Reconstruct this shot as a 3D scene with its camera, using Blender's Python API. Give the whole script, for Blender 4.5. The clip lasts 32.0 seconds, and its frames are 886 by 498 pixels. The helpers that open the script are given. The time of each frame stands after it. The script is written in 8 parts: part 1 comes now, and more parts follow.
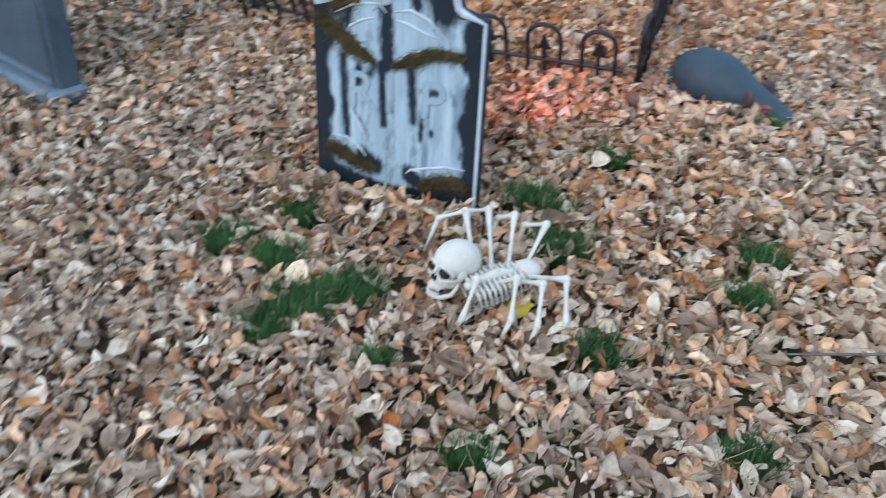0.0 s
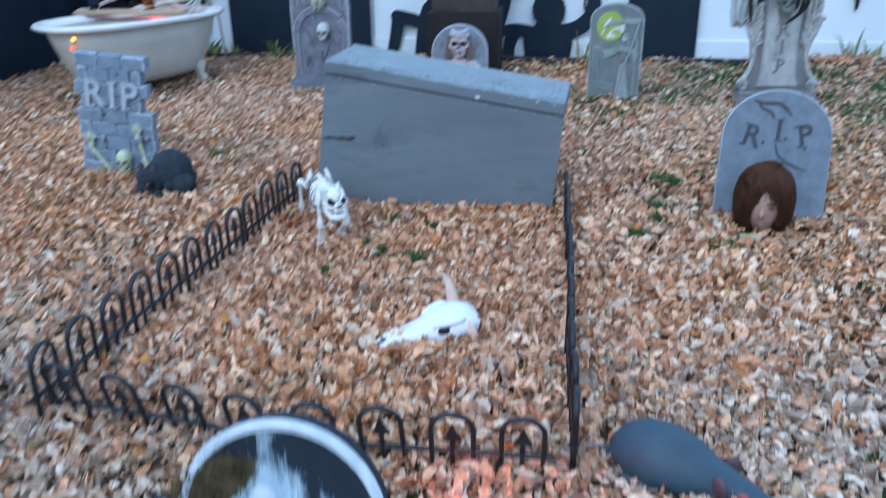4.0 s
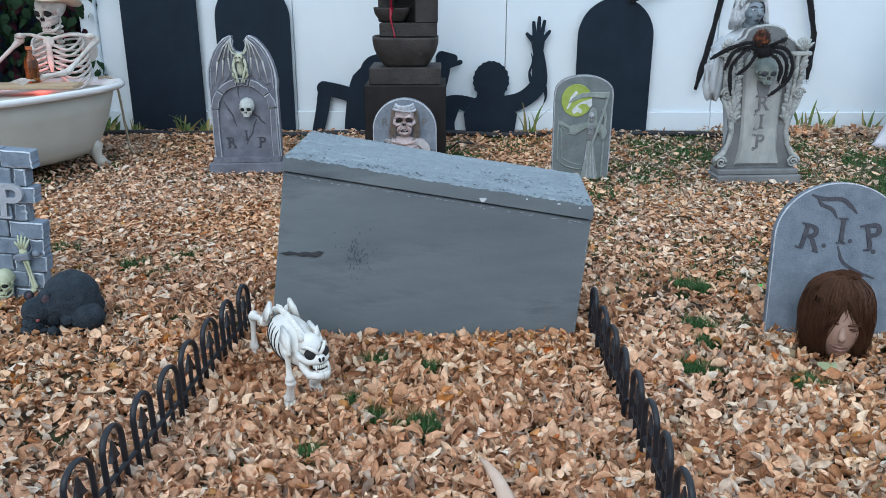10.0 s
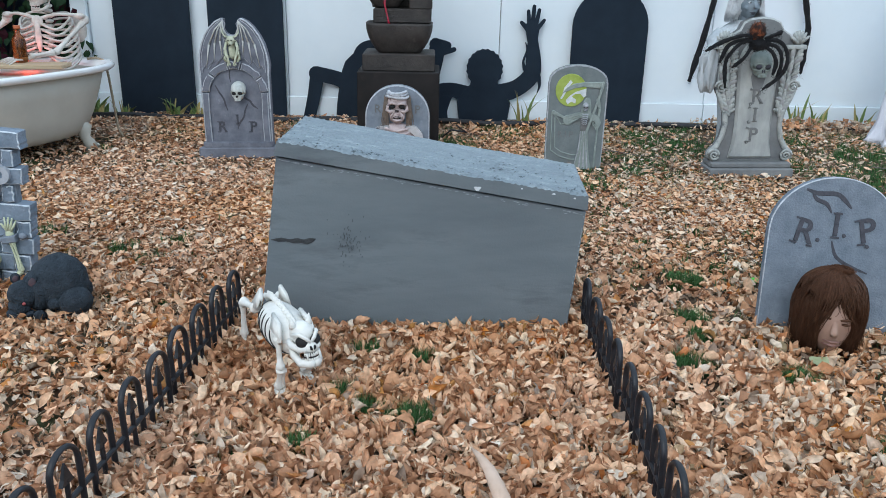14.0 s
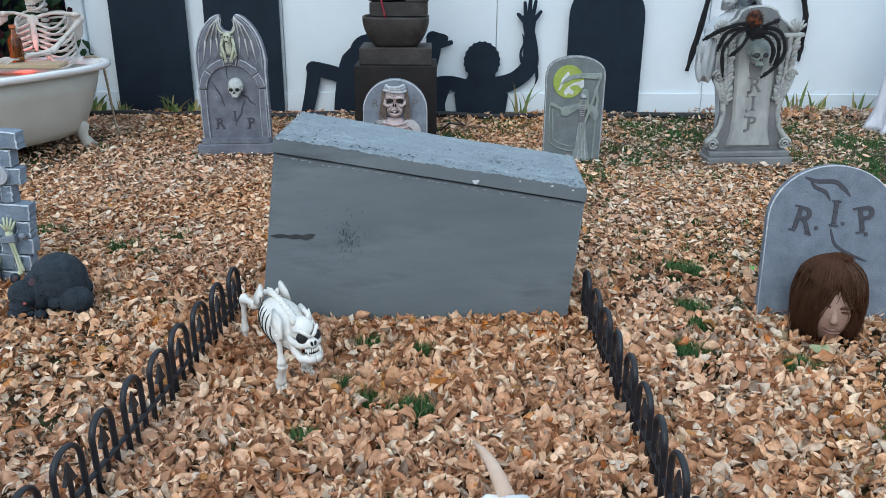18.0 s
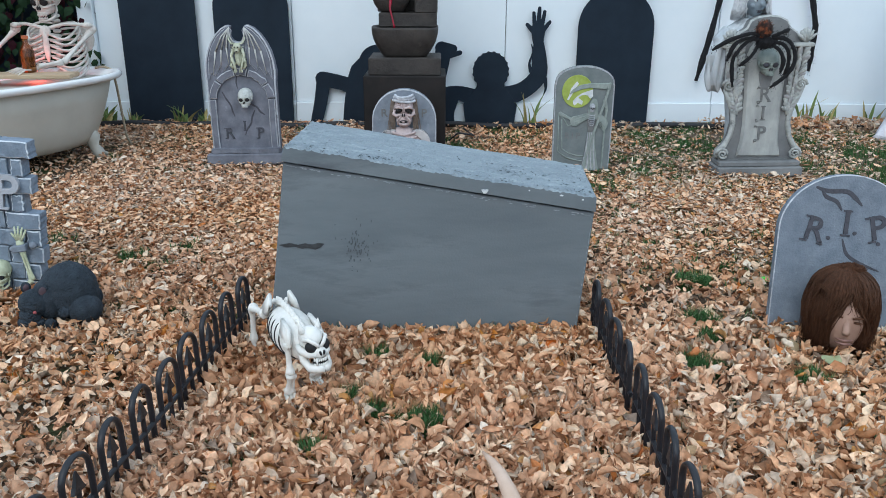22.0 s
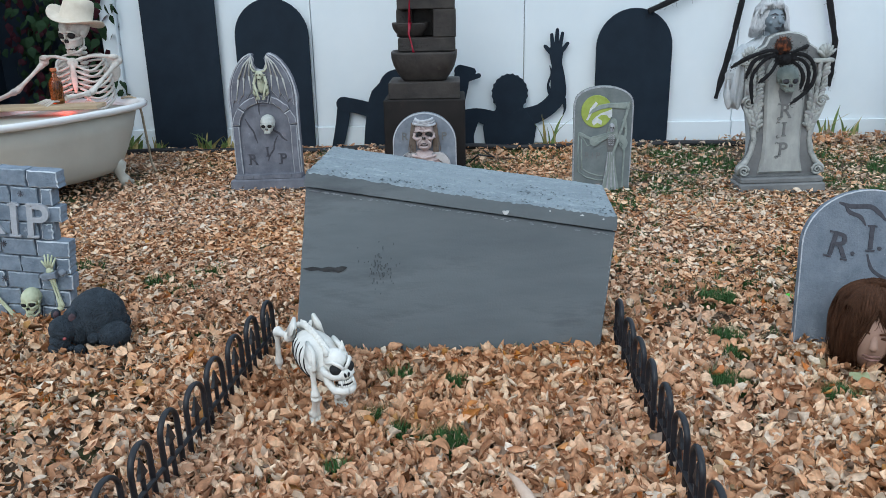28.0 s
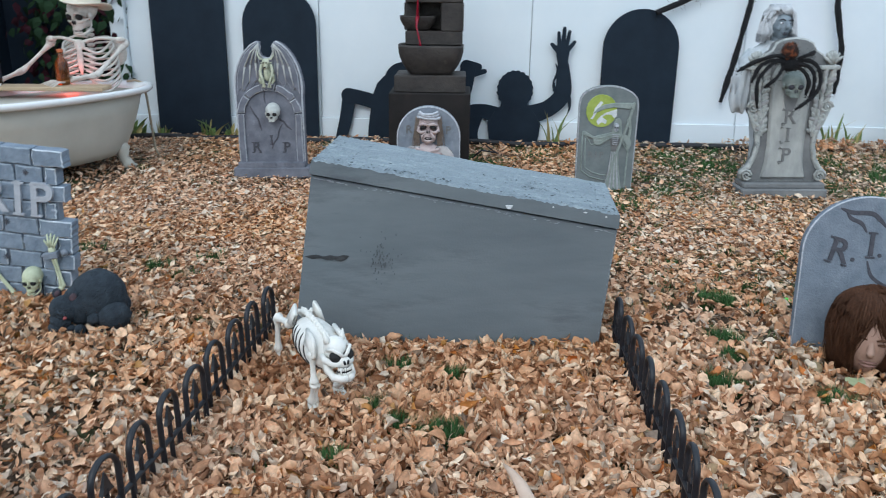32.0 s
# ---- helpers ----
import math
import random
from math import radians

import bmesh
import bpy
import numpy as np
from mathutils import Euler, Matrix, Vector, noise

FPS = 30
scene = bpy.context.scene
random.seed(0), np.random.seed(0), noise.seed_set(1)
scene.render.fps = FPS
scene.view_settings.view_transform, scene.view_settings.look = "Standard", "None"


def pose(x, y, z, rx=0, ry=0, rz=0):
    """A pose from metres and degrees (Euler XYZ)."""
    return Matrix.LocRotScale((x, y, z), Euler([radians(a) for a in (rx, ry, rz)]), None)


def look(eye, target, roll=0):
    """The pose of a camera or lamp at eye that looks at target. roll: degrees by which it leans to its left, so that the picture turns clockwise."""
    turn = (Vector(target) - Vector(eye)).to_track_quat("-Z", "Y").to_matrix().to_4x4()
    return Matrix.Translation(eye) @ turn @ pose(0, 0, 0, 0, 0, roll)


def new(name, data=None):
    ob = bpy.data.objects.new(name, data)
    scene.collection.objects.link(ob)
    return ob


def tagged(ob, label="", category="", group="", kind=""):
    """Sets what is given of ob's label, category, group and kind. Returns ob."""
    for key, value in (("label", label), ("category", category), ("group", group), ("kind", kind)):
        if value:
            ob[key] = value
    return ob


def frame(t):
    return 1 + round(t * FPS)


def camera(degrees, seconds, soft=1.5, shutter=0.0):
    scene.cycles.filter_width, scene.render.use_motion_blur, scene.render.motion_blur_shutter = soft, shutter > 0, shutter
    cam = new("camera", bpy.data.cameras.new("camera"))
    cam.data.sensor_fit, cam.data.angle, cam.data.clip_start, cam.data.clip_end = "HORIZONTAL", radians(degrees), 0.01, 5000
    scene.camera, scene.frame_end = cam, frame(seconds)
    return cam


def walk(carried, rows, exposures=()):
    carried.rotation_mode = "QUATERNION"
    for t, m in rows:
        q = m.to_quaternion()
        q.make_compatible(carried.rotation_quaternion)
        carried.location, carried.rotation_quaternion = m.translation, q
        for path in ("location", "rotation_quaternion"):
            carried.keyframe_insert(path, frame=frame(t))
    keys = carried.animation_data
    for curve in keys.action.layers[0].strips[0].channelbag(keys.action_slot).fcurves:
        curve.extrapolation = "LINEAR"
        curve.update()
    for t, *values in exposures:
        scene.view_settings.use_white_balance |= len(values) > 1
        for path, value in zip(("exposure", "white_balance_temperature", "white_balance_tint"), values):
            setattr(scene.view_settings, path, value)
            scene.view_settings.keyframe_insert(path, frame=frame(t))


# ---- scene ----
cam = camera(57.69, 32.0, soft=0.55, shutter=0.8)
# seconds, eye, target, roll
PATH = [
    (0, (0.947, -0.361, 1.087), (0.362, 1.088, -0.161), -1.26),
    (0.5, (0.894, -0.339, 1.077), (0.463, 1.188, -0.140), -0.21),
    (1, (0.862, -0.334, 1.069), (0.524, 1.230, -0.132), 0.86),
    (1.5, (0.856, -0.338, 1.070), (0.568, 1.234, -0.132), 0.35),
    (2, (0.842, -0.265, 1.045), (0.515, 1.261, -0.206), -1.13),
    (2.5, (0.839, -0.098, 1.051), (0.414, 1.419, -0.181), -0.18),
    (3, (0.824, 0.021, 1.097), (0.298, 1.588, -0.029), -1.33),
    (3.5, (0.743, 0.140, 1.141), (0.322, 1.871, 0.233), -0.38),
    (4, (0.599, 0.274, 1.193), (0.354, 2.099, 0.413), -0.61),
    (4.5, (0.526, 0.368, 1.206), (0.363, 2.238, 0.517), 0.10),
    (6.5, (0.378, 0.656, 1.203), (0.245, 2.523, 0.501), 0.26),
    (7, (0.243, 0.736, 1.197), (0.256, 2.614, 0.510), -1.06),
    (7.5, (0.194, 0.790, 1.184), (0.203, 2.655, 0.461), 1.08),
    (8, (0.202, 0.903, 1.190), (0.216, 2.766, 0.465), -1.18),
    (8.5, (0.230, 0.949, 1.193), (0.218, 2.806, 0.449), -1.95),
    (9, (0.214, 0.979, 1.185), (0.220, 2.830, 0.426), -1.32),
    (9.5, (0.191, 1.004, 1.183), (0.219, 2.885, 0.504), -1.05),
    (10, (0.183, 1.025, 1.158), (0.188, 2.919, 0.517), 0.12),
    (10.5, (0.179, 1.034, 1.157), (0.203, 2.927, 0.511), 0.76),
    (11, (0.176, 1.036, 1.156), (0.213, 2.931, 0.516), 1.33),
    (11.5, (0.175, 1.046, 1.154), (0.230, 2.937, 0.507), 1.52),
    (12, (0.171, 1.045, 1.155), (0.216, 2.937, 0.509), 1.48),
    (12.5, (0.171, 1.049, 1.152), (0.214, 2.941, 0.505), 1.39),
    (13, (0.170, 1.050, 1.150), (0.208, 2.939, 0.493), 1.51),
    (13.5, (0.170, 1.048, 1.150), (0.208, 2.934, 0.487), 1.39),
    (14, (0.169, 1.046, 1.152), (0.202, 2.930, 0.484), 1.28),
    (14.5, (0.173, 1.043, 1.153), (0.199, 2.926, 0.479), 1.24),
    (16.5, (0.173, 1.049, 1.151), (0.192, 2.931, 0.476), 0.58),
    (17, (0.174, 1.048, 1.152), (0.192, 2.931, 0.479), 0.43),
    (17.5, (0.176, 1.050, 1.151), (0.203, 2.930, 0.471), 0.35),
    (18, (0.173, 1.045, 1.154), (0.205, 2.924, 0.470), 0.41),
    (18.5, (0.174, 1.049, 1.152), (0.208, 2.931, 0.475), 0.22),
    (19, (0.173, 1.049, 1.151), (0.209, 2.929, 0.472), 0.08),
    (19.5, (0.170, 1.049, 1.151), (0.203, 2.934, 0.485), 0.21),
    (20, (0.173, 1.049, 1.151), (0.197, 2.937, 0.489), -0.16),
    (20.5, (0.173, 1.049, 1.152), (0.194, 2.935, 0.487), -0.02),
    (21, (0.173, 1.048, 1.154), (0.188, 2.935, 0.489), -0.07),
    (21.5, (0.172, 1.046, 1.153), (0.181, 2.934, 0.493), 0.11),
    (22, (0.171, 1.049, 1.151), (0.182, 2.937, 0.490), 0.27),
    (22.5, (0.172, 1.051, 1.151), (0.178, 2.940, 0.496), -0.08),
    (23, (0.170, 1.046, 1.153), (0.167, 2.940, 0.511), -0.13),
    (23.5, (0.170, 1.045, 1.154), (0.159, 2.941, 0.518), 0.11),
    (24, (0.170, 1.045, 1.155), (0.160, 2.940, 0.518), -0.08),
    (24.5, (0.168, 1.043, 1.157), (0.156, 2.940, 0.525), -0.17),
    (25, (0.167, 1.043, 1.154), (0.150, 2.943, 0.530), -0.31),
    (25.5, (0.168, 1.043, 1.154), (0.144, 2.944, 0.532), -0.59),
    (27.5, (0.170, 1.035, 1.156), (0.124, 2.938, 0.544), -1.09),
    (28, (0.171, 1.032, 1.156), (0.128, 2.936, 0.547), -1.11),
    (28.5, (0.172, 1.027, 1.157), (0.126, 2.934, 0.555), -1.38),
    (29, (0.173, 1.025, 1.159), (0.128, 2.933, 0.561), -1.43),
    (29.5, (0.172, 1.027, 1.156), (0.124, 2.935, 0.561), -1.14),
    (30, (0.175, 1.026, 1.157), (0.133, 2.933, 0.556), -1.27),
    (30.5, (0.173, 1.026, 1.159), (0.139, 2.931, 0.551), -0.94),
    (31, (0.174, 1.027, 1.156), (0.143, 2.932, 0.548), -0.88),
    (31.5, (0.175, 1.027, 1.153), (0.149, 2.929, 0.536), -0.77),
    (32, (0.159, 1.020, 1.148), (0.120, 2.921, 0.529), 0.86),
]
EXPOSURES = [(0.0, 0.31, 5840, 8), (2.5, 0.31, 5820, 8), (3.0, 0.30, 5520, 7), (3.4, 0.36, 5220, 7), (4.0, 0.42, 4900, 6), (4.6, 0.40, 5250, 6), (7.0, 0.36, 5500, 5), (9.0, 0.36, 5700, 6), (12.0, 0.37, 6020, 6), (22.2, 0.37, 6020, 6), (23.5, 0.30, 6100, 6), (30.6, 0.30, 6100, 6), (31.5, 0.36, 6050, 6), (32.0, 0.36, 6050, 6)]
walk(cam, [(t, look(e, g, r)) for t, e, g, r in PATH], EXPOSURES)

# ---- light: a flat overcast afternoon ----
world = bpy.data.worlds.new("overcast_sky")
scene.world = world
world.use_nodes = True
wn, wl = world.node_tree.nodes, world.node_tree.links
sky = wn.new("ShaderNodeTexSky")
sky.sky_type = "NISHITA"
sky.sun_disc = False
sky.sun_elevation = radians(42)
sky.sun_rotation = radians(200)
sky.air_density = 1.2
sky.dust_density = 3.0
cloud = wn.new("ShaderNodeMixRGB")
cloud.inputs[0].default_value = 0.75
cloud.inputs[2].default_value = (8.3, 9.7, 11.2, 1)
wl.new(sky.outputs[0], cloud.inputs[1])
wl.new(cloud.outputs[0], wn["Background"].inputs[0])
wn["Background"].inputs[1].default_value = 0.10

sun = new("sun", bpy.data.lights.new("sun", "SUN"))
sun.data.energy = 0.7
sun.data.angle = radians(40)
sun.data.color = (1.0, 0.98, 0.95)
sun.matrix_world = look((-2.0, -5.0, 7.0), (0.5, 3.0, 0.0))

# ---- tools ----
def link(nt, a, b):
    nt.links.new(a, b)


def paint(name, c1, c2, scale=6.0, rough=0.7, bump=0.3, fine=90.0, stain=None, stain_scale=2.5, stain_at=0.55,
          stretch=(1, 1, 1), metal=0.0, spec=0.4, amount=0.012, spin=(0, 0, 0)):
    """A worn surface: two colours mixed by noise, a stain of its own shape and a fine relief."""
    m = bpy.data.materials.new(name)
    m.use_nodes = True
    nt = m.node_tree
    n = nt.nodes
    bsdf = n["Principled BSDF"]
    co = n.new("ShaderNodeTexCoord")
    mp = n.new("ShaderNodeMapping")
    mp.inputs["Scale"].default_value = stretch
    mp.inputs["Rotation"].default_value = [radians(a) for a in spin]
    link(nt, co.outputs["Object"], mp.inputs["Vector"])
    n1 = n.new("ShaderNodeTexNoise")
    n1.inputs["Scale"].default_value = scale
    n1.inputs["Detail"].default_value = 6
    n1.inputs["Roughness"].default_value = 0.62
    link(nt, mp.outputs[0], n1.inputs["Vector"])
    ramp = n.new("ShaderNodeValToRGB")
    ramp.color_ramp.elements[0].position = 0.32
    ramp.color_ramp.elements[1].position = 0.68
    ramp.color_ramp.elements[0].color = (*c1, 1)
    ramp.color_ramp.elements[1].color = (*c2, 1)
    link(nt, n1.outputs["Fac"], ramp.inputs[0])
    out = ramp.outputs[0]
    if stain:
        n2 = n.new("ShaderNodeTexNoise")
        n2.inputs["Scale"].default_value = stain_scale
        n2.inputs["Detail"].default_value = 8
        n2.inputs["Roughness"].default_value = 0.7
        link(nt, mp.outputs[0], n2.inputs["Vector"])
        r2 = n.new("ShaderNodeValToRGB")
        r2.color_ramp.elements[0].position = stain_at
        r2.color_ramp.elements[1].position = min(stain_at + 0.14, 1.0)
        link(nt, n2.outputs["Fac"], r2.inputs[0])
        mix = n.new("ShaderNodeMixRGB")
        mix.inputs[2].default_value = (*stain, 1)
        link(nt, r2.outputs[0], mix.inputs[0])
        link(nt, out, mix.inputs[1])
        out = mix.outputs[0]
    link(nt, out, bsdf.inputs["Base Color"])
    n3 = n.new("ShaderNodeTexNoise")
    n3.inputs["Scale"].default_value = fine
    n3.inputs["Detail"].default_value = 5
    link(nt, co.outputs["Object"], n3.inputs["Vector"])
    bp = n.new("ShaderNodeBump")
    bp.inputs["Strength"].default_value = bump
    bp.inputs["Distance"].default_value = amount
    link(nt, n3.outputs["Fac"], bp.inputs["Height"])
    link(nt, bp.outputs[0], bsdf.inputs["Normal"])
    r3 = n.new("ShaderNodeMapRange")
    r3.inputs["To Min"].default_value = max(rough - 0.12, 0.05)
    r3.inputs["To Max"].default_value = min(rough + 0.12, 1.0)
    link(nt, n1.outputs["Fac"], r3.inputs["Value"])
    link(nt, r3.outputs[0], bsdf.inputs["Roughness"])
    bsdf.inputs["Metallic"].default_value = metal
    bsdf.inputs["Specular IOR Level"].default_value = spec
    return m


def glow(name, colour, strength):
    m = bpy.data.materials.new(name)
    m.use_nodes = True
    b = m.node_tree.nodes["Principled BSDF"]
    b.inputs["Base Color"].default_value = (*colour, 1)
    b.inputs["Emission Color"].default_value = (*colour, 1)
    b.inputs["Emission Strength"].default_value = strength
    return m


def glass(name, colour, rough=0.08):
    m = bpy.data.materials.new(name)
    m.use_nodes = True
    b = m.node_tree.nodes["Principled BSDF"]
    b.inputs["Base Color"].default_value = (*colour, 1)
    b.inputs["Transmission Weight"].default_value = 0.85
    b.inputs["Roughness"].default_value = rough
    b.inputs["IOR"].default_value = 1.45
    return m


def thing(name, m, label, category, group="", kind=""):
    e = new(name)
    e.empty_display_size = 0.1
    e.matrix_world = m
    return tagged(e, label, category, group, kind)


def bm_mesh(name, bm, mats, smooth=False):
    bmesh.ops.recalc_face_normals(bm, faces=bm.faces)
    me = bpy.data.meshes.new(name)
    bm.to_mesh(me)
    bm.free()
    for m in mats if isinstance(mats, (list, tuple)) else [mats]:
        me.materials.append(m)
    if smooth:
        for p in me.polygons:
            p.use_smooth = True
    return me


def part(name, bm, material, parent, label="", smooth=False, at=None):
    ob = new(name, bm_mesh(name, bm, material, smooth))
    ob.parent = parent
    if at is not None:
        ob.matrix_basis = at
    return tagged(ob, label)


def single(name, bm, material, m, label, category, group="", kind="", smooth=False):
    ob = new(name, bm_mesh(name, bm, material, smooth))
    ob.matrix_world = m
    return tagged(ob, label, category, group, kind)


def quad_strip(bm, rings, closed=True, cap=True, mi=0):
    vs = [[bm.verts.new(p) for p in r] for r in rings]
    k = len(rings[0])
    for a, b in zip(vs, vs[1:]):
        for i in range(k if closed else k - 1):
            j = (i + 1) % k
            f = bm.faces.new((a[i], a[j], b[j], b[i]))
            f.material_index = mi
    if cap:
        for r in (vs[0][::-1], vs[-1]):
            f = bm.faces.new(r)
            f.material_index = mi
    return vs


def box(bm, c, s, rz=0.0, bevel=0.0, mi=0, m=None):
    """A box with chamfered upright and level edges."""
    x, y, z = (v / 2 for v in s)
    b = min(bevel, x * 0.9, y * 0.9, z * 0.9)
    turn = Matrix.Rotation(radians(rz), 4, "Z")
    base = Matrix.Translation(c) @ turn
    if m is not None:
        base = m @ base

    def ring(d, h):
        w, t = x - d, y - d
        pts = [(-w + b, -t), (w - b, -t), (w, -t + b), (w, t - b), (w - b, t), (-w + b, t), (-w, t - b), (-w, -t + b)]
        if b <= 0:
            pts = [(-w, -t), (w, -t), (w, t), (-w, t)]
        return [base @ Vector((p[0], p[1], h)) for p in pts]

    if b > 0:
        quad_strip(bm, [ring(b, -z), ring(0, -z + b), ring(0, z - b), ring(b, z)], mi=mi)
    else:
        quad_strip(bm, [ring(0, -z), ring(0, z)], mi=mi)


def tube(bm, pts, radii, seg=8, mi=0, flat=1.0):
    """A round bar swept along points; radii per point (or one for all)."""
    pts = [Vector(p) for p in pts]
    if not isinstance(radii, (list, tuple)):
        radii = [radii] * len(pts)
    rings = []
    up = Vector((0.31, 0.2, 0.93)).normalized()
    for i, p in enumerate(pts):
        d = (pts[min(i + 1, len(pts) - 1)] - pts[max(i - 1, 0)]).normalized()
        a = d.cross(up)
        if a.length < 1e-3:
            a = d.cross(Vector((1, 0, 0)))
        a.normalize()
        b = d.cross(a)
        r = max(radii[i], 1e-4)
        rings.append([p + a * (r * math.cos(t)) + b * (r * flat * math.sin(t)) for t in (2 * math.pi * k / seg for k in range(seg))])
    quad_strip(bm, rings, mi=mi)


def curve(pts, radii, k=5):
    """Points and radii of a smooth line through the given ones."""
    Q = [Vector(p) for p in pts]
    P, R = [], []
    for i in range(len(Q) - 1):
        a, b, c, d = Q[max(i - 1, 0)], Q[i], Q[i + 1], Q[min(i + 2, len(Q) - 1)]
        for j in range(k):
            t = j / k
            P.append(0.5 * (2 * b + (c - a) * t + (2 * a - 5 * b + 4 * c - d) * t * t + (3 * b - a - 3 * c + d) * t ** 3))
            R.append(radii[i] + (radii[i + 1] - radii[i]) * t)
    return P + [Q[-1]], R + [radii[-1]]


def bone(bm, a, b, r, seg=8, mi=0, knob=1.7):
    a, b = Vector(a), Vector(b)
    s = [0.0, 0.04, 0.12, 0.25, 0.5, 0.75, 0.88, 0.96, 1.0]
    w = [0.7, 1.0, 0.9, 0.62, 0.55, 0.62, 0.9, 1.0, 0.7]
    tube(bm, [a.lerp(b, t) for t in s], [r * knob * k for k in w], seg, mi)


def blob(bm, c, r, m=None, u=14, v=10, mi=0, warp=None):
    """An ellipsoid; warp(Vector on the unit ball) may reshape it."""
    c = Vector(c)
    r = Vector((r, r, r)) if not isinstance(r, (tuple, list, Vector)) else Vector(r)
    rot = m if m is not None else Matrix.Identity(3)

    def put(d):
        k = warp(d) if warp else d
        return c + rot @ Vector((k.x * r.x, k.y * r.y, k.z * r.z))

    rings = []
    for j in range(1, v):
        ph = math.pi * j / v
        rings.append([bm.verts.new(put(Vector((math.sin(ph) * math.cos(t), math.sin(ph) * math.sin(t), math.cos(ph)))))
                      for t in (2 * math.pi * i / u for i in range(u))])
    top, low = bm.verts.new(put(Vector((0, 0, 1)))), bm.verts.new(put(Vector((0, 0, -1))))
    for a, b in zip(rings, rings[1:]):
        for i in range(u):
            bm.faces.new((a[i], b[i], b[(i + 1) % u], a[(i + 1) % u])).material_index = mi
    for i in range(u):
        bm.faces.new((top, rings[0][i], rings[0][(i + 1) % u])).material_index = mi
        bm.faces.new((low, rings[-1][(i + 1) % u], rings[-1][i])).material_index = mi


def slab(bm, pts, y0, y1, bevel=0.006, mi=0, edge=None):
    """An outline in x and z, thick from y0 to y1 (y0 faces the path), with chamfered edges."""
    k = len(pts)

    def ring(y, d):
        out = []
        for i, (x, z) in enumerate(pts):
            px, pz = pts[i - 1]
            qx, qz = pts[(i + 1) % k]
            tx, tz = qx - px, qz - pz
            l = math.hypot(tx, tz) or 1
            nx, nz = -tz / l, tx / l
            out.append((x + nx * d, y, z + nz * d))
        return out

    area = sum(pts[i - 1][0] * pts[i][1] - pts[i][0] * pts[i - 1][1] for i in range(k))
    sgn = 1 if area > 0 else -1
    first = len(bm.faces)
    quad_strip(bm, [ring(y0, bevel * sgn), ring(y0 + bevel, 0), ring(y1 - bevel, 0), ring(y1, bevel * sgn)], mi=mi)
    if edge is not None:
        bm.faces.ensure_lookup_table()
        for f in bm.faces[first:first + k]:
            f.material_index = edge


def lathe(bm, profile, seg=24, mi=0, sx=1.0, sy=1.0, c=(0, 0, 0)):
    rings = [[(c[0] + r * sx * math.cos(t), c[1] + r * sy * math.sin(t), c[2] + z) for t in (2 * math.pi * i / seg for i in range(seg))]
             for r, z in profile]
    quad_strip(bm, rings, mi=mi)


def arc(cx, cz, rx, rz, a0, a1, n):
    return [(cx + rx * math.cos(radians(a0 + (a1 - a0) * i / n)), cz + rz * math.sin(radians(a0 + (a1 - a0) * i / n))) for i in range(n + 1)]


def letters(text, size, depth, material, parent, at, name="lettering", label=""):
    cu = bpy.data.curves.new(name, "FONT")
    cu.body = text
    cu.size = size
    cu.extrude = depth
    cu.offset = size * 0.014
    cu.align_x, cu.align_y = "CENTER", "CENTER"
    tmp = bpy.data.objects.new(name, cu)
    scene.collection.objects.link(tmp)
    me = bpy.data.meshes.new_from_object(tmp.evaluated_get(bpy.context.evaluated_depsgraph_get()))
    bpy.data.objects.remove(tmp)
    me.materials.clear()
    me.materials.append(material)
    ob = new(name, me)
    ob.parent = parent
    ob.matrix_basis = at @ pose(0, 0, 0, 90, 0, 0)
    return tagged(ob, label)


def serifs(ch, size, material, parent, at):
    """Short bars that finish the strokes of a carved capital."""
    s = size
    bars = {"I": [(0, 0.36, 0.26), (0, -0.36, 0.26)], "P": [(-0.21, -0.36, 0.24), (-0.25, 0.36, 0.16)], "R": [(-0.24, -0.36, 0.22), (0.26, -0.36, 0.18), (-0.28, 0.36, 0.16)]}[ch]
    for x, z, w in bars:
        bm = bmesh.new()
        slab(bm, [(x * s - w * s / 2, z * s - 0.028 * s), (x * s + w * s / 2, z * s - 0.028 * s), (x * s + w * s / 2, z * s + 0.028 * s), (x * s - w * s / 2, z * s + 0.028 * s)], -0.0036, 0.002, 0.0008)
        part("serif", bm, material, parent, at=at)


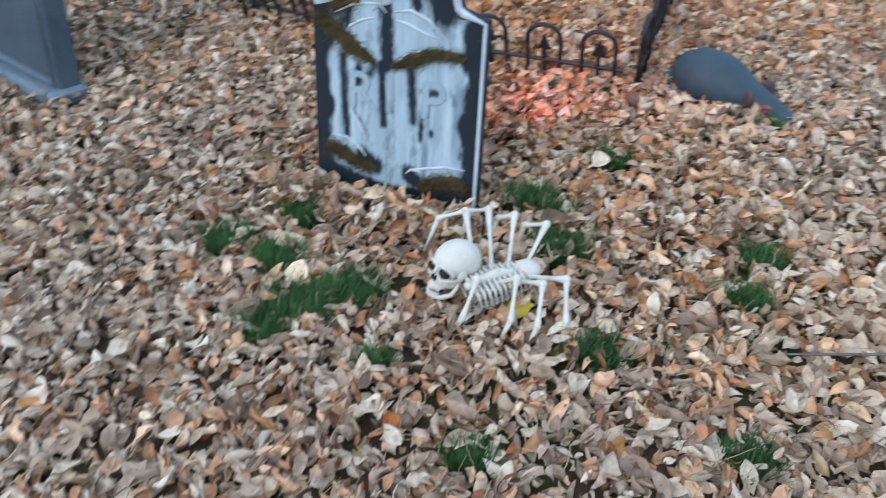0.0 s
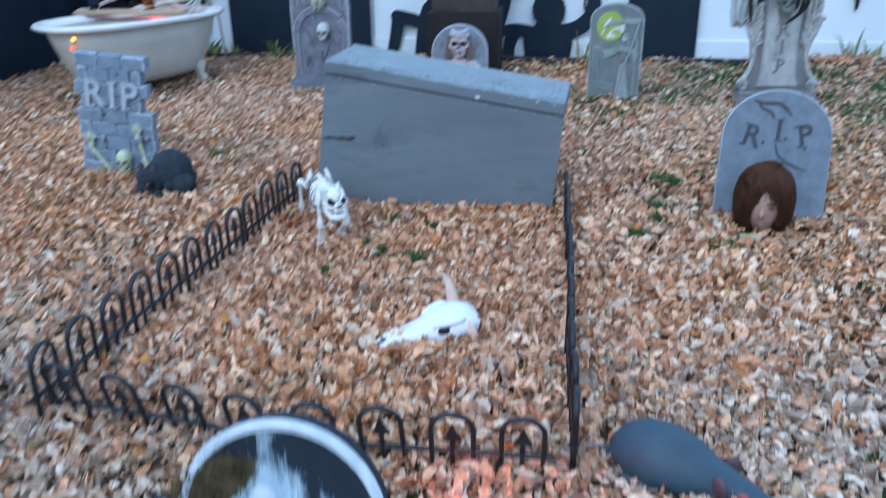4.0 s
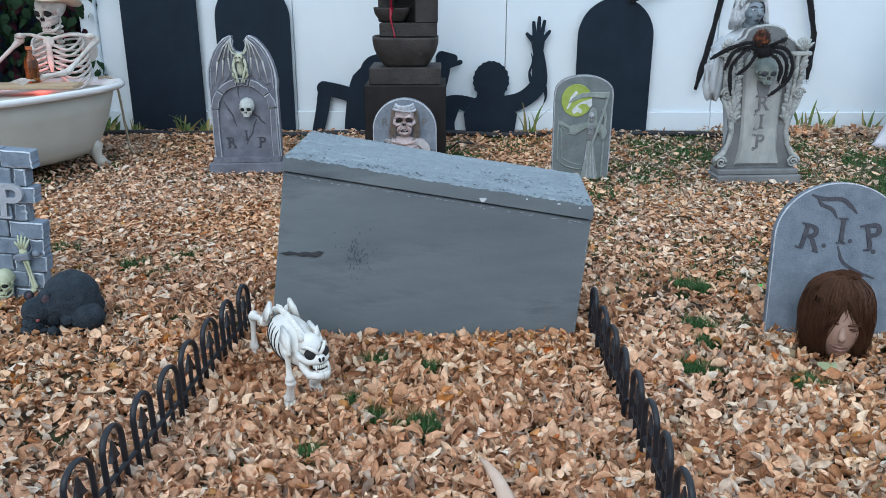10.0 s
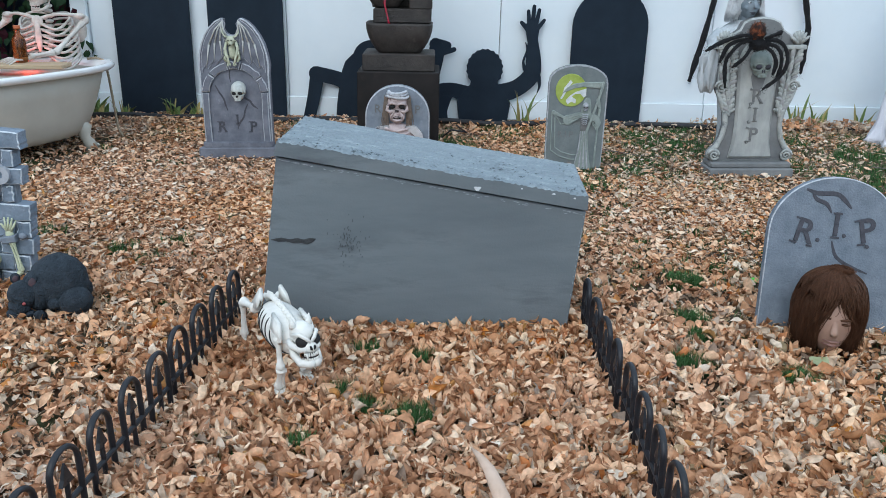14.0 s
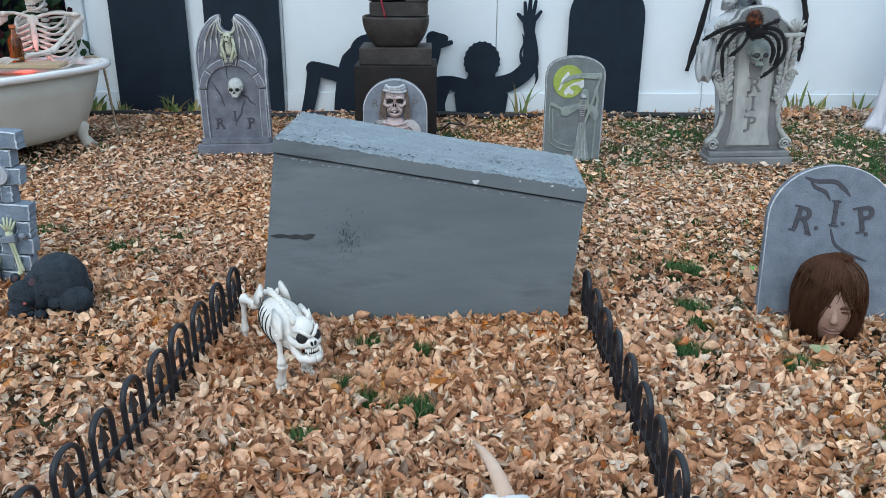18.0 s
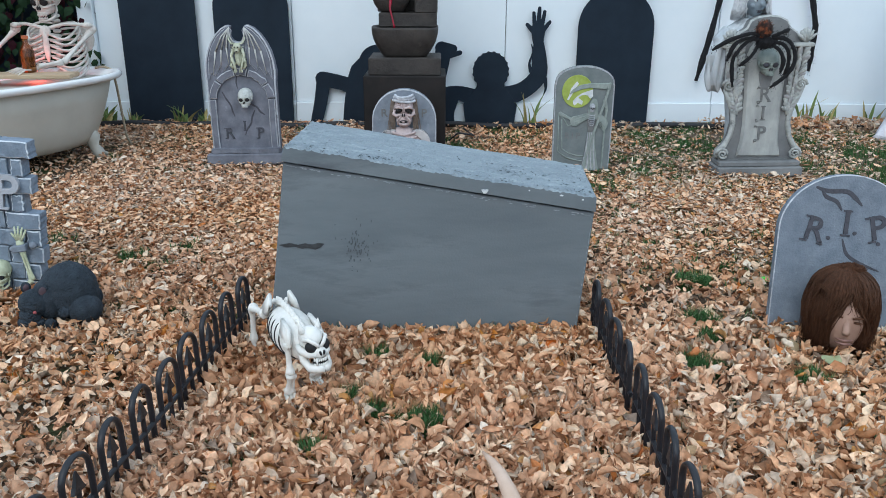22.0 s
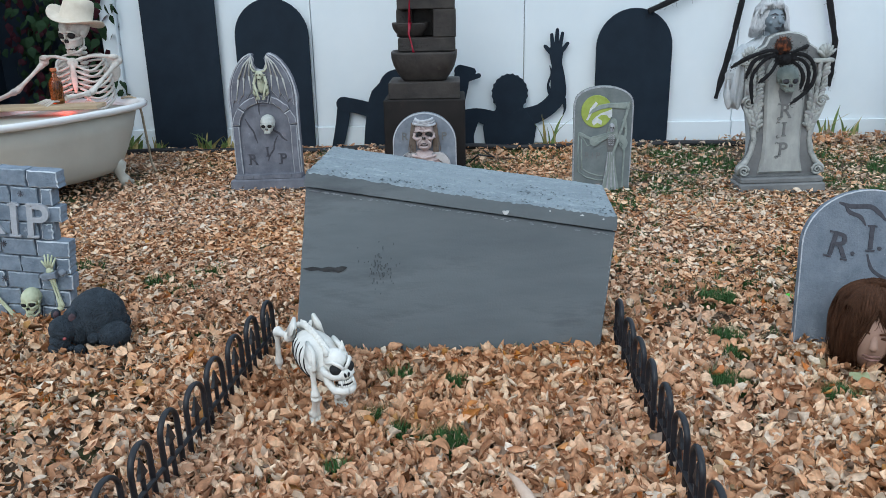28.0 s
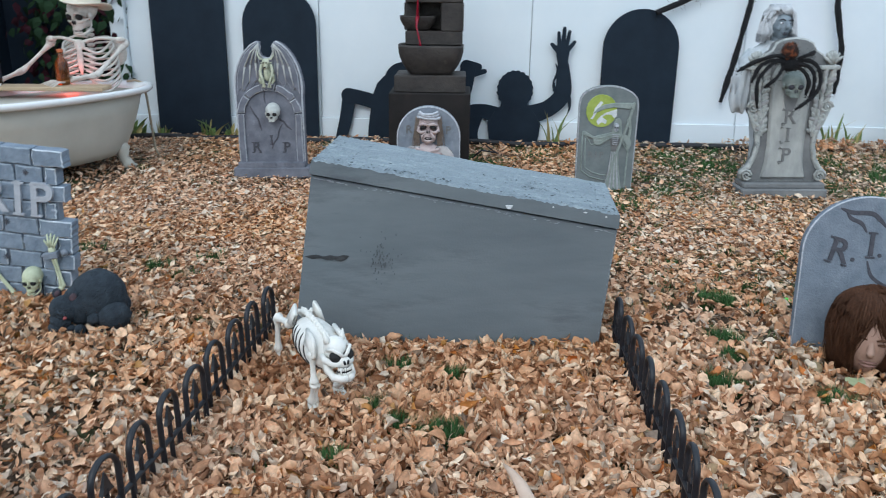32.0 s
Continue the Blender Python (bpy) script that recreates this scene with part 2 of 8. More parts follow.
def skull(bm, c, s, m=None, bone_mi=0, dark_mi=1, jaw=True):
    """A human-shaped skull facing -y, about s high; one body of closed forms."""
    base = Matrix.Translation(c) @ (m.to_4x4() if m is not None else Matrix.Identity(4)) @ Matrix.Scale(s, 4)
    t3 = base.to_3x3()

    def warp(d):
        k = d.copy()
        if d.z < -0.1:
            k.x *= 1 - 0.35 * min(1, -d.z)
        return k

    def b(p, r, mi, u=14, v=10, w=None):
        blob(bm, base @ Vector(p), r, t3, u, v, mi, w)

    b((0, 0.06, 0.16), (0.335, 0.43, 0.36), bone_mi, 24, 18, warp)
    b((0, -0.15, -0.13), (0.205, 0.19, 0.19), bone_mi, 16, 12)
    b((0, -0.20, -0.24), (0.150, 0.135, 0.085), bone_mi, 14, 10)
    b((0, -0.04, -0.14), (0.225, 0.22, 0.17), bone_mi, 16, 12)
    for x in (-1, 1):
        b((x * 0.135, -0.285, 0.020), (0.098, 0.095, 0.085), dark_mi, 14, 10)
        tube(bm, [base @ Vector(p) for p in ((x * 0.03, -0.345, 0.075), (x * 0.09, -0.362, 0.118), (x * 0.18, -0.325, 0.115), (x * 0.245, -0.235, 0.055), (x * 0.255, -0.18, -0.03))], [q * s for q in (0.022, 0.026, 0.026, 0.024, 0.022)], 8, bone_mi)
        tube(bm, [base @ Vector(p) for p in ((x * 0.075, -0.335, -0.095), (x * 0.14, -0.305, -0.105), (x * 0.205, -0.25, -0.085), (x * 0.255, -0.12, -0.055), (x * 0.28, 0.02, -0.03))], [q * s for q in (0.020, 0.032, 0.038, 0.026, 0.022)], 8, bone_mi)
        b((x * 0.030, -0.338, -0.120), (0.028, 0.035, 0.052), dark_mi, 8, 6)
        b((x * 0.300, -0.05, 0.05), (0.030, 0.11, 0.09), bone_mi, 8, 6)
    tube(bm, [base @ Vector(p) for p in ((0, -0.335, 0.085), (0, -0.362, 0.0), (0, -0.372, -0.050))], [0.038 * s, 0.030 * s, 0.018 * s], 8, bone_mi)
    for i in range(9):
        a = (i - 4) * 0.26
        b((0.140 * math.sin(a), -0.185 - 0.148 * math.cos(a), -0.288), (0.019, 0.020, 0.038), bone_mi, 6, 5)
        if jaw:
            b((0.132 * math.sin(a), -0.180 - 0.142 * math.cos(a), -0.372), (0.017, 0.019, 0.034), bone_mi, 6, 5)
    if jaw:
        b((0, -0.19, -0.330), (0.125, 0.125, 0.030), dark_mi, 12, 8)
        b((0, -0.235, -0.425), (0.125, 0.095, 0.052), bone_mi, 14, 10)
        for x in (-1, 1):
            tube(bm, [base @ Vector(p) for p in ((x * 0.235, 0.01, -0.08), (x * 0.232, -0.01, -0.22), (x * 0.215, -0.05, -0.345), (x * 0.15, -0.19, -0.415), (x * 0.06, -0.27, -0.432))], [v * s for v in (0.026, 0.036, 0.042, 0.042, 0.038)], 8, bone_mi)

# ---- materials ----
M_soil = paint("leaf_mould", (0.065, 0.043, 0.028), (0.14, 0.09, 0.055), 30, 0.95, 0.6, 120, stain=(0.035, 0.075, 0.018), stain_scale=3, stain_at=0.50)
M_vinyl = paint("white_vinyl", (0.73, 0.80, 0.845), (0.79, 0.85, 0.885), 1.5, 0.42, 0.05, 40, amount=0.002)
M_black = paint("flat_black_paint", (0.006, 0.013, 0.024), (0.013, 0.024, 0.039), 5, 0.7, 0.15, 60, spec=0.25, amount=0.003)
M_edging = paint("black_edging", (0.012, 0.013, 0.016), (0.03, 0.03, 0.033), 12, 0.6, 0.2, 60)
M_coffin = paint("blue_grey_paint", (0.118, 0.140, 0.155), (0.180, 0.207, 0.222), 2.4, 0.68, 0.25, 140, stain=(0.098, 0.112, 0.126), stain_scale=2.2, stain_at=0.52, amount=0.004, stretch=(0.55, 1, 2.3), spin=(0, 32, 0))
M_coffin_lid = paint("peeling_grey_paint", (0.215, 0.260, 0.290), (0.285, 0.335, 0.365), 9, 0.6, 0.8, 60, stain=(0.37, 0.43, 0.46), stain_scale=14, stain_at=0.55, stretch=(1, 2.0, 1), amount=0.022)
M_chip = paint("chipped_white", (0.50, 0.53, 0.55), (0.70, 0.72, 0.73), 30, 0.7, 0.3, 90)
M_gouge = paint("dark_gouge", (0.03, 0.032, 0.035), (0.06, 0.062, 0.065), 40, 0.9, 0.5, 120)
M_stone = paint("grey_foam_stone", (0.150, 0.178, 0.218), (0.250, 0.280, 0.325), 14, 0.85, 0.5, 150, stain=(0.36, 0.38, 0.42), stain_scale=55, stain_at=0.60, amount=0.004)
M_stone_edge = paint("dry_brushed_white", (0.42, 0.44, 0.48), (0.62, 0.64, 0.68), 40, 0.85, 0.5, 150)
M_stone_dark = paint("dark_grey_foam", (0.106, 0.112, 0.138), (0.198, 0.208, 0.245), 12, 0.85, 0.5, 150, stain=(0.31, 0.31, 0.35), stain_scale=26, stain_at=0.62, amount=0.004)
M_stone_pale = paint("pale_grey_foam", (0.25, 0.25, 0.255), (0.38, 0.38, 0.375), 8, 0.85, 0.5, 120, stain=(0.15, 0.155, 0.16), stain_scale=6, stain_at=0.60, amount=0.004)
M_stone_green = paint("green_grey_foam", (0.13, 0.155, 0.16), (0.20, 0.225, 0.225), 12, 0.85, 0.5, 150, stain=(0.26, 0.29, 0.27), stain_scale=20, stain_at=0.63, amount=0.004)
M_letter = paint("carved_dark", (0.05, 0.052, 0.065), (0.085, 0.085, 0.10), 40, 0.9, 0.3, 120)
M_letter_pale = paint("carved_pale", (0.36, 0.38, 0.42), (0.46, 0.48, 0.52), 40, 0.85, 0.3, 120)
M_bone = paint("white_plastic_bone", (0.66, 0.63, 0.57), (0.78, 0.75, 0.69), 22, 0.5, 0.2, 120, stain=(0.40, 0.34, 0.30), stain_scale=55, stain_at=0.58, amount=0.003)
M_bone_glow = paint("greenish_bone", (0.48, 0.52, 0.34), (0.62, 0.65, 0.48), 30, 0.6, 0.3, 120)
M_hollow = paint("black_hollow", (0.010, 0.010, 0.011), (0.022, 0.021, 0.021), 30, 0.8, 0.2, 90)
M_iron = paint("black_plastic_iron", (0.010, 0.011, 0.015), (0.022, 0.023, 0.028), 20, 0.42, 0.15, 120, amount=0.003)
M_rat = paint("charcoal_flock", (0.014, 0.022, 0.031), (0.040, 0.053, 0.068), 34, 0.9, 0.9, 150, amount=0.010)
M_rat_grey = paint("slate_grey_rubber", (0.030, 0.056, 0.080), (0.052, 0.088, 0.120), 14, 0.6, 0.3, 120, amount=0.004)
M_red = paint("dull_red", (0.26, 0.05, 0.055), (0.38, 0.10, 0.10), 20, 0.5, 0.1, 60)
M_wash = paint("whitewashed_slab", (0.27, 0.36, 0.43), (0.50, 0.62, 0.70), 7, 0.75, 0.3, 80, stain=(0.15, 0.21, 0.27), stain_scale=6, stain_at=0.50, stretch=(2.4, 1, 0.30), amount=0.004)
M_navy = paint("dark_navy_slab", (0.008, 0.014, 0.024), (0.018, 0.028, 0.044), 10, 0.75, 0.3, 80, stain=(0.14, 0.18, 0.23), stain_scale=16, stain_at=0.64, stretch=(2.5, 1, 0.4))
M_moss = paint("brown_moss", (0.055, 0.045, 0.018), (0.15, 0.11, 0.05), 40, 0.98, 1.0, 90, amount=0.02)
M_tub = paint("cream_enamel", (0.46, 0.44, 0.38), (0.54, 0.52, 0.455), 3, 0.5, 0.08, 40, stain=(0.36, 0.33, 0.27), stain_scale=5, stain_at=0.66, amount=0.003)
M_tub_white = paint("white_enamel", (0.78, 0.79, 0.79), (0.84, 0.845, 0.84), 4, 0.22, 0.05, 40, amount=0.002)
M_wood = paint("pale_board", (0.36, 0.26, 0.16), (0.50, 0.38, 0.25), 5, 0.7, 0.3, 60, stretch=(1, 9, 9))
M_fountain = paint("brown_slate_resin", (0.020, 0.017, 0.016), (0.055, 0.047, 0.042), 9, 0.6, 0.4, 60, stain=(0.09, 0.075, 0.06), stain_scale=8, stain_at=0.64)
M_hat = paint("cream_felt", (0.66, 0.58, 0.47), (0.76, 0.68, 0.57), 20, 0.9, 0.4, 200)
M_hair = paint("brown_hair", (0.044, 0.019, 0.010), (0.120, 0.055, 0.030), 22, 0.62, 0.4, 60, stretch=(8, 8, 1), spec=0.18, amount=0.004)
M_skin = paint("mannequin_tan", (0.29, 0.175, 0.13), (0.38, 0.24, 0.18), 14, 0.6, 0.2, 90)
M_gauze = paint("white_gauze", (0.66, 0.67, 0.74), (0.80, 0.80, 0.86), 12, 0.9, 0.5, 120, stretch=(3, 3, 0.6))
M_fuzz = paint("black_fuzz", (0.006, 0.006, 0.008), (0.02, 0.02, 0.023), 60, 0.95, 1.0, 220, amount=0.012)
M_moon = paint("moss_green_moon", (0.26, 0.33, 0.05), (0.40, 0.48, 0.12), 12, 0.7, 0.2, 80)
M_grass = paint("lawn_green", (0.032, 0.092, 0.022), (0.072, 0.160, 0.046), 8, 0.75, 0.1, 60)
M_ivy = paint("dark_ivy", (0.010, 0.026, 0.012), (0.028, 0.060, 0.026), 6, 0.8, 0.2, 60, spec=0.15)
M_ivy_red = paint("wine_creeper", (0.022, 0.006, 0.010), (0.055, 0.012, 0.020), 6, 0.8, 0.2, 60, spec=0.15)
M_amber = glass("amber_glass", (0.30, 0.10, 0.02))
M_dark_glass = glass("dark_glass", (0.03, 0.012, 0.008))
M_rope = paint("hemp_rope", (0.32, 0.26, 0.18), (0.45, 0.38, 0.28), 60, 0.9, 0.6, 150)


def leaf_material(name, stops, low, high):
    m = bpy.data.materials.new(name)
    m.use_nodes = True
    nt = m.node_tree
    n = nt.nodes
    b = n["Principled BSDF"]
    geo = n.new("ShaderNodeNewGeometry")
    ramp = n.new("ShaderNodeValToRGB")
    el = ramp.color_ramp.elements
    el[0].position, el[0].color = stops[0][0], (*stops[0][1], 1)
    el[1].position, el[1].color = stops[-1][0], (*stops[-1][1], 1)
    for p, c in stops[1:-1]:
        el.new(p).color = (*c, 1)
    link(nt, geo.outputs["Random Per Island"], ramp.inputs[0])
    co = n.new("ShaderNodeTexCoord")
    n1 = n.new("ShaderNodeTexNoise")
    n1.inputs["Scale"].default_value = 75
    n1.inputs["Detail"].default_value = 5
    link(nt, co.outputs["Object"], n1.inputs["Vector"])
    hsv = n.new("ShaderNodeHueSaturation")
    mr = n.new("ShaderNodeMapRange")
    mr.inputs["From Min"].default_value, mr.inputs["From Max"].default_value = 0.3, 0.7
    mr.inputs["To Min"].default_value, mr.inputs["To Max"].default_value = 0.74, 1.18
    link(nt, n1.outputs["Fac"], mr.inputs["Value"])
    link(nt, mr.outputs[0], hsv.inputs["Value"])
    n4 = n.new("ShaderNodeTexNoise")
    n4.inputs["Scale"].default_value = 0.8
    n4.inputs["Detail"].default_value = 3
    link(nt, co.outputs["Object"], n4.inputs["Vector"])
    m4 = n.new("ShaderNodeMapRange")
    m4.inputs["From Min"].default_value, m4.inputs["From Max"].default_value = 0.35, 0.65
    m4.inputs["To Min"].default_value, m4.inputs["To Max"].default_value = low, high
    link(nt, n4.outputs["Fac"], m4.inputs["Value"])
    link(nt, m4.outputs[0], hsv.inputs["Saturation"])
    link(nt, ramp.outputs[0], hsv.inputs["Color"])
    link(nt, hsv.outputs[0], b.inputs["Base Color"])
    b.inputs["Roughness"].default_value = 0.62
    b.inputs["Specular IOR Level"].default_value = 0.35
    bp = n.new("ShaderNodeBump")
    bp.inputs["Strength"].default_value = 0.35
    bp.inputs["Distance"].default_value = 0.004
    n2 = n.new("ShaderNodeTexNoise")
    n2.inputs["Scale"].default_value = 160
    link(nt, co.outputs["Object"], n2.inputs["Vector"])
    link(nt, n2.outputs["Fac"], bp.inputs["Height"])
    link(nt, bp.outputs[0], b.inputs["Normal"])
    return m


M_leaf = leaf_material("dry_leaves", [(0.0, (0.235, 0.150, 0.096)), (0.12, (0.360, 0.240, 0.156)), (0.34, (0.520, 0.365, 0.245)), (0.60, (0.650, 0.485, 0.340)), (0.82, (0.750, 0.600, 0.445)),
                                      (0.95, (0.810, 0.690, 0.535)), (0.97, (0.430, 0.205, 0.100)), (0.990, (0.500, 0.355, 0.160)), (1.0, (0.310, 0.240, 0.135))], 0.74, 1.00)
M_leaf_rust = leaf_material("rusty_leaves", [(0.0, (0.265, 0.135, 0.076)), (0.12, (0.440, 0.240, 0.142)), (0.34, (0.590, 0.343, 0.212)), (0.60, (0.770, 0.490, 0.320)), (0.82, (0.860, 0.620, 0.437)),
                                            (0.955, (0.890, 0.720, 0.540)), (0.97, (0.520, 0.190, 0.080)), (0.990, (0.540, 0.290, 0.120)), (1.0, (0.390, 0.230, 0.110))], 1.00, 1.22)

# ---- structure ----
def rise(x, y):
    """The lawn's gentle unevenness."""
    return 0.010 * math.sin(1.7 * x + 0.6) * math.cos(1.3 * y) + 0.006 * math.sin(4.1 * x - 2.2 * y)


def build_ground():
    xs = [-400, -60, -12] + [-6 + 0.25 * i for i in range(53)] + [14, 60, 400]
    ys = [-400, -60, -8] + [-3 + 0.25 * i for i in range(45)] + [12, 60, 400]
    bm = bmesh.new()
    grid = [[bm.verts.new((x, y, rise(x, y) - 0.022)) for x in xs] for y in ys]
    for a, b in zip(grid, grid[1:]):
        for i in range(len(xs) - 1):
            bm.faces.new((a[i], a[i + 1], b[i + 1], b[i]))
    return single("ground", bm, M_soil, Matrix.Identity(4), "front lawn of dark soil under fallen leaves", "ground", kind="structure", smooth=True)


ground = build_ground()

wall_north = thing("wall_north", pose(0, 7.40, 0), "white vinyl privacy fence behind the graves", "fence", kind="structure")
seams = [-2.44, -0.95, 0.68, 2.31, 3.94, 5.57]
for a, b in zip(seams, seams[1:]):
    bm = bmesh.new()
    box(bm, ((a + b) / 2, 0.03, 0.98), (b - a - 0.006, 0.05, 1.66), bevel=0.003)
    part("panel", bm, M_vinyl, wall_north)
    bm = bmesh.new()
    box(bm, ((a + b) / 2, 0.02, 0.075), (b - a - 0.004, 0.07, 0.15), bevel=0.004)
    part("bottom_rail", bm, M_vinyl, wall_north)
bm = bmesh.new()
box(bm, (-2.50, 0.02, 0.92), (0.12, 0.12, 1.86), bevel=0.006)
part("post", bm, M_vinyl, wall_north)

bm = bmesh.new()
box(bm, (-3.62, 6.4, 0.95), (0.15, 3.6, 1.9), bevel=0.01)
single("wall_west", bm, M_black, Matrix.Identity(4), "black-painted shed wall behind the bathtub", "wall", kind="structure")
# black backing added to darken the gap beyond the white fence's end
bm = bmesh.new()
box(bm, (-3.05, 7.75, 1.0), (1.0, 0.15, 2.0), bevel=0.01)
single("dark_gap_backing", bm, M_black, Matrix.Identity(4), "flat black backing added for the dark gap behind the creeper", "wall", kind="structure")

bm = bmesh.new()
tube(bm, [(-2.4 + 0.3 * i, 7.12 + 0.02 * math.sin(i), 0.022 + 0.008 * math.sin(2.3 * i)) for i in range(29)], 0.021, 8)
single("lawn_edging", bm, M_edging, Matrix.Identity(4), "black plastic lawn edging along the white fence", "edging", kind="structure", smooth=True)


def board(name, x0, x1, top, arched, label):
    w, c = (x1 - x0), (x0 + x1) / 2
    pts = [(-w / 2, 0.0), (w / 2, 0.0)]
    if arched:
        pts += arc(0, top - w / 2, w / 2, w / 2, 0, 180, 20)
    else:
        pts += [(w / 2, top), (-w / 2, top)]
    bm = bmesh.new()
    slab(bm, pts, -0.012, 0.012, 0.003)
    return single(name, bm, M_black, pose(c, 7.352, 0), label, "cut-out", "black boards on the fence")


board("black_board", -2.235, -1.665, 1.75, False, "tall matte black board leaning flat on the white fence")
board("gravestone_cutout", -1.53, -0.965, 1.135, True, "matte black round-topped gravestone silhouette on the fence")
board("gravestone_cutout", 1.225, 1.80, 1.015, True, "matte black round-topped gravestone silhouette on the fence")


# ---- plywood silhouettes on the fence ----
def limb2d(bm, pts, radii, y0=-0.010, y1=0.010, rag=0.0):
    """A flat cut-out limb: a band of varying width with round ends."""
    left, right = [], []
    P, R = [], []
    Q = [Vector((p[0], p[1])) for p in pts]
    for i in range(len(Q) - 1):
        a, b, c, d = Q[max(i - 1, 0)], Q[i], Q[i + 1], Q[min(i + 2, len(Q) - 1)]
        fine = 14 if rag else 4
        for k in range(fine):
            t = k / fine
            P.append(0.5 * (2 * b + (c - a) * t + (2 * a - 5 * b + 4 * c - d) * t * t + (3 * b - a - 3 * c + d) * t ** 3))
            R.append(radii[i] + (radii[i + 1] - radii[i]) * t)
    P.append(Q[-1])
    R.append(radii[-1])
    radii = R
    for i, p in enumerate(P):
        d = (P[min(i + 1, len(P) - 1)] - P[max(i - 1, 0)]).normalized()
        nrm = Vector((-d.y, d.x))
        left.append(p + nrm * (radii[i] * (1 + rag * noise.noise((p.x * 70, p.y * 55, 3)) + rag * 0.7 * noise.noise((p.x * 210, p.y * 190, 8)))))
        right.append(p - nrm * (radii[i] * (1 + rag * noise.noise((p.x * 70, p.y * 55, 13)) + rag * 0.7 * noise.noise((p.x * 210, p.y * 190, 18)))))
    d0, d1 = (P[0] - P[1]).normalized(), (P[-1] - P[-2]).normalized()
    cap = lambda p, d, r, s: [tuple(p + d * (r * math.cos(radians(q))) + Vector((-d.y, d.x)) * (s * r * math.sin(radians(q)))) for q in (-60, -30, 0, 30, 60)]
    out = [(v.x, v.y) for v in right] + cap(P[-1], d1, radii[-1], 1) + [(v.x, v.y) for v in left[::-1]] + cap(P[0], d0, radii[0], 1)
    slab(bm, out, y0, y1, 0.001)


def cutout_crouching():
    bm = bmesh.new()
    limb2d(bm, [(-0.62, 0.0), (-0.58, 0.16), (-0.55, 0.33)], [0.045, 0.05, 0.055], -0.006, 0.006)
    limb2d(bm, [(-0.56, 0.335), (-0.40, 0.30), (-0.25, 0.24)], [0.055, 0.055, 0.06], -0.008, 0.008)
    limb2d(bm, [(-0.28, 0.0), (-0.25, 0.18), (-0.20, 0.36), (-0.10, 0.46)], [0.13, 0.14, 0.15, 0.10])
    slab(bm, arc(-0.12, 0.47, 0.15, 0.125, 0, 360, 22)[:-1], -0.011, 0.011, 0.001)
    limb2d(bm, [(-0.22, 0.42), (-0.26, 0.45)], [0.04, 0.03], -0.0075, 0.0075)
    limb2d(bm, [(0.05, 0.0), (0.06, 0.15), (0.08, 0.30)], [0.13, 0.12, 0.10], -0.009, 0.009)
    limb2d(bm, [(0.17, 0.12), (0.30, 0.22), (0.36, 0.42), (0.37, 0.54)], [0.05, 0.045, 0.05, 0.06], -0.007, 0.007)
    limb2d(bm, [(0.36, 0.57), (0.45, 0.565)], [0.05, 0.03], -0.0055, 0.0055)
    limb2d(bm, [(0.38, 0.50), (0.50, 0.535)], [0.022, 0.018], -0.0045, 0.0045)
    return single("crouching_cutout", bm, M_black, pose(-0.17, 7.355, 0.0), "flat black plywood silhouette crouching against the white fence", "cut-out", "plywood silhouettes")


def cutout_waving():
    bm = bmesh.new()
    ring = [(0.57 + (0.135 + 0.008 * (i % 2)) * math.cos(radians(i * 9)), 0.395 + (0.145 + 0.008 * (i % 2)) * math.sin(radians(i * 9))) for i in range(40)]
    slab(bm, ring, -0.011, 0.011, 0.001)
    limb2d(bm, [(0.57, 0.0), (0.57, 0.14), (0.57, 0.27)], [0.19, 0.21, 0.11])
    limb2d(bm, [(0.45, 0.19), (0.30, 0.235), (0.16, 0.21)], [0.07, 0.05, 0.045], -0.007, 0.007)
    limb2d(bm, [(0.27, 0.20), (0.24, 0.08), (0.24, 0.0)], [0.06, 0.05, 0.055], -0.006, 0.006)
    limb2d(bm, [(0.66, 0.20), (0.82, 0.25), (0.935, 0.36), (0.94, 0.50), (0.925, 0.65)], [0.075, 0.065, 0.065, 0.055, 0.032], -0.008, 0.008)
    limb2d(bm, [(0.925, 0.62), (0.922, 0.71)], [0.04, 0.055], -0.0095, 0.0095)
    for x0, x1, z1, r in ((0.882, 0.838, 0.745, 0.017), (0.898, 0.885, 0.83, 0.015), (0.92, 0.927, 0.865, 0.016), (0.942, 0.967, 0.84, 0.015), (0.958, 1.008, 0.765, 0.015)):
        limb2d(bm, [(x0, 0.70), ((x0 + x1) / 2, (0.70 + z1) / 2), (x1, z1)], [r * 1.15, r, r * 0.8], -0.0052, 0.0052)
    limb2d(bm, [(0.88, 0.40), (0.865, 0.46), (0.89, 0.54), (0.875, 0.60)], [0.018, 0.008, 0.008, 0.003], -0.004, 0.004)
    limb2d(bm, [(0.99, 0.34), (1.00, 0.27), (0.985, 0.22)], [0.018, 0.010, 0.002], -0.004, 0.004)
    return single("waving_cutout", bm, M_black, pose(0, 7.355, 0.0), "flat black plywood silhouette reaching up against the white fence", "cut-out", "plywood silhouettes")


cutout_crouching()
cutout_waving()

# ---- coffin ----
M_flake_dark = paint("bare_dark_flake", (0.06, 0.075, 0.085), (0.13, 0.155, 0.17), 40, 0.8, 0.3, 120)
M_wear = paint("rubbed_pale_paint", (0.24, 0.27, 0.29), (0.36, 0.39, 0.41), 40, 0.8, 0.2, 120)
M_scratch = paint("scratched_paint", (0.070, 0.082, 0.092), (0.10, 0.115, 0.125), 40, 0.85, 0.4, 120)


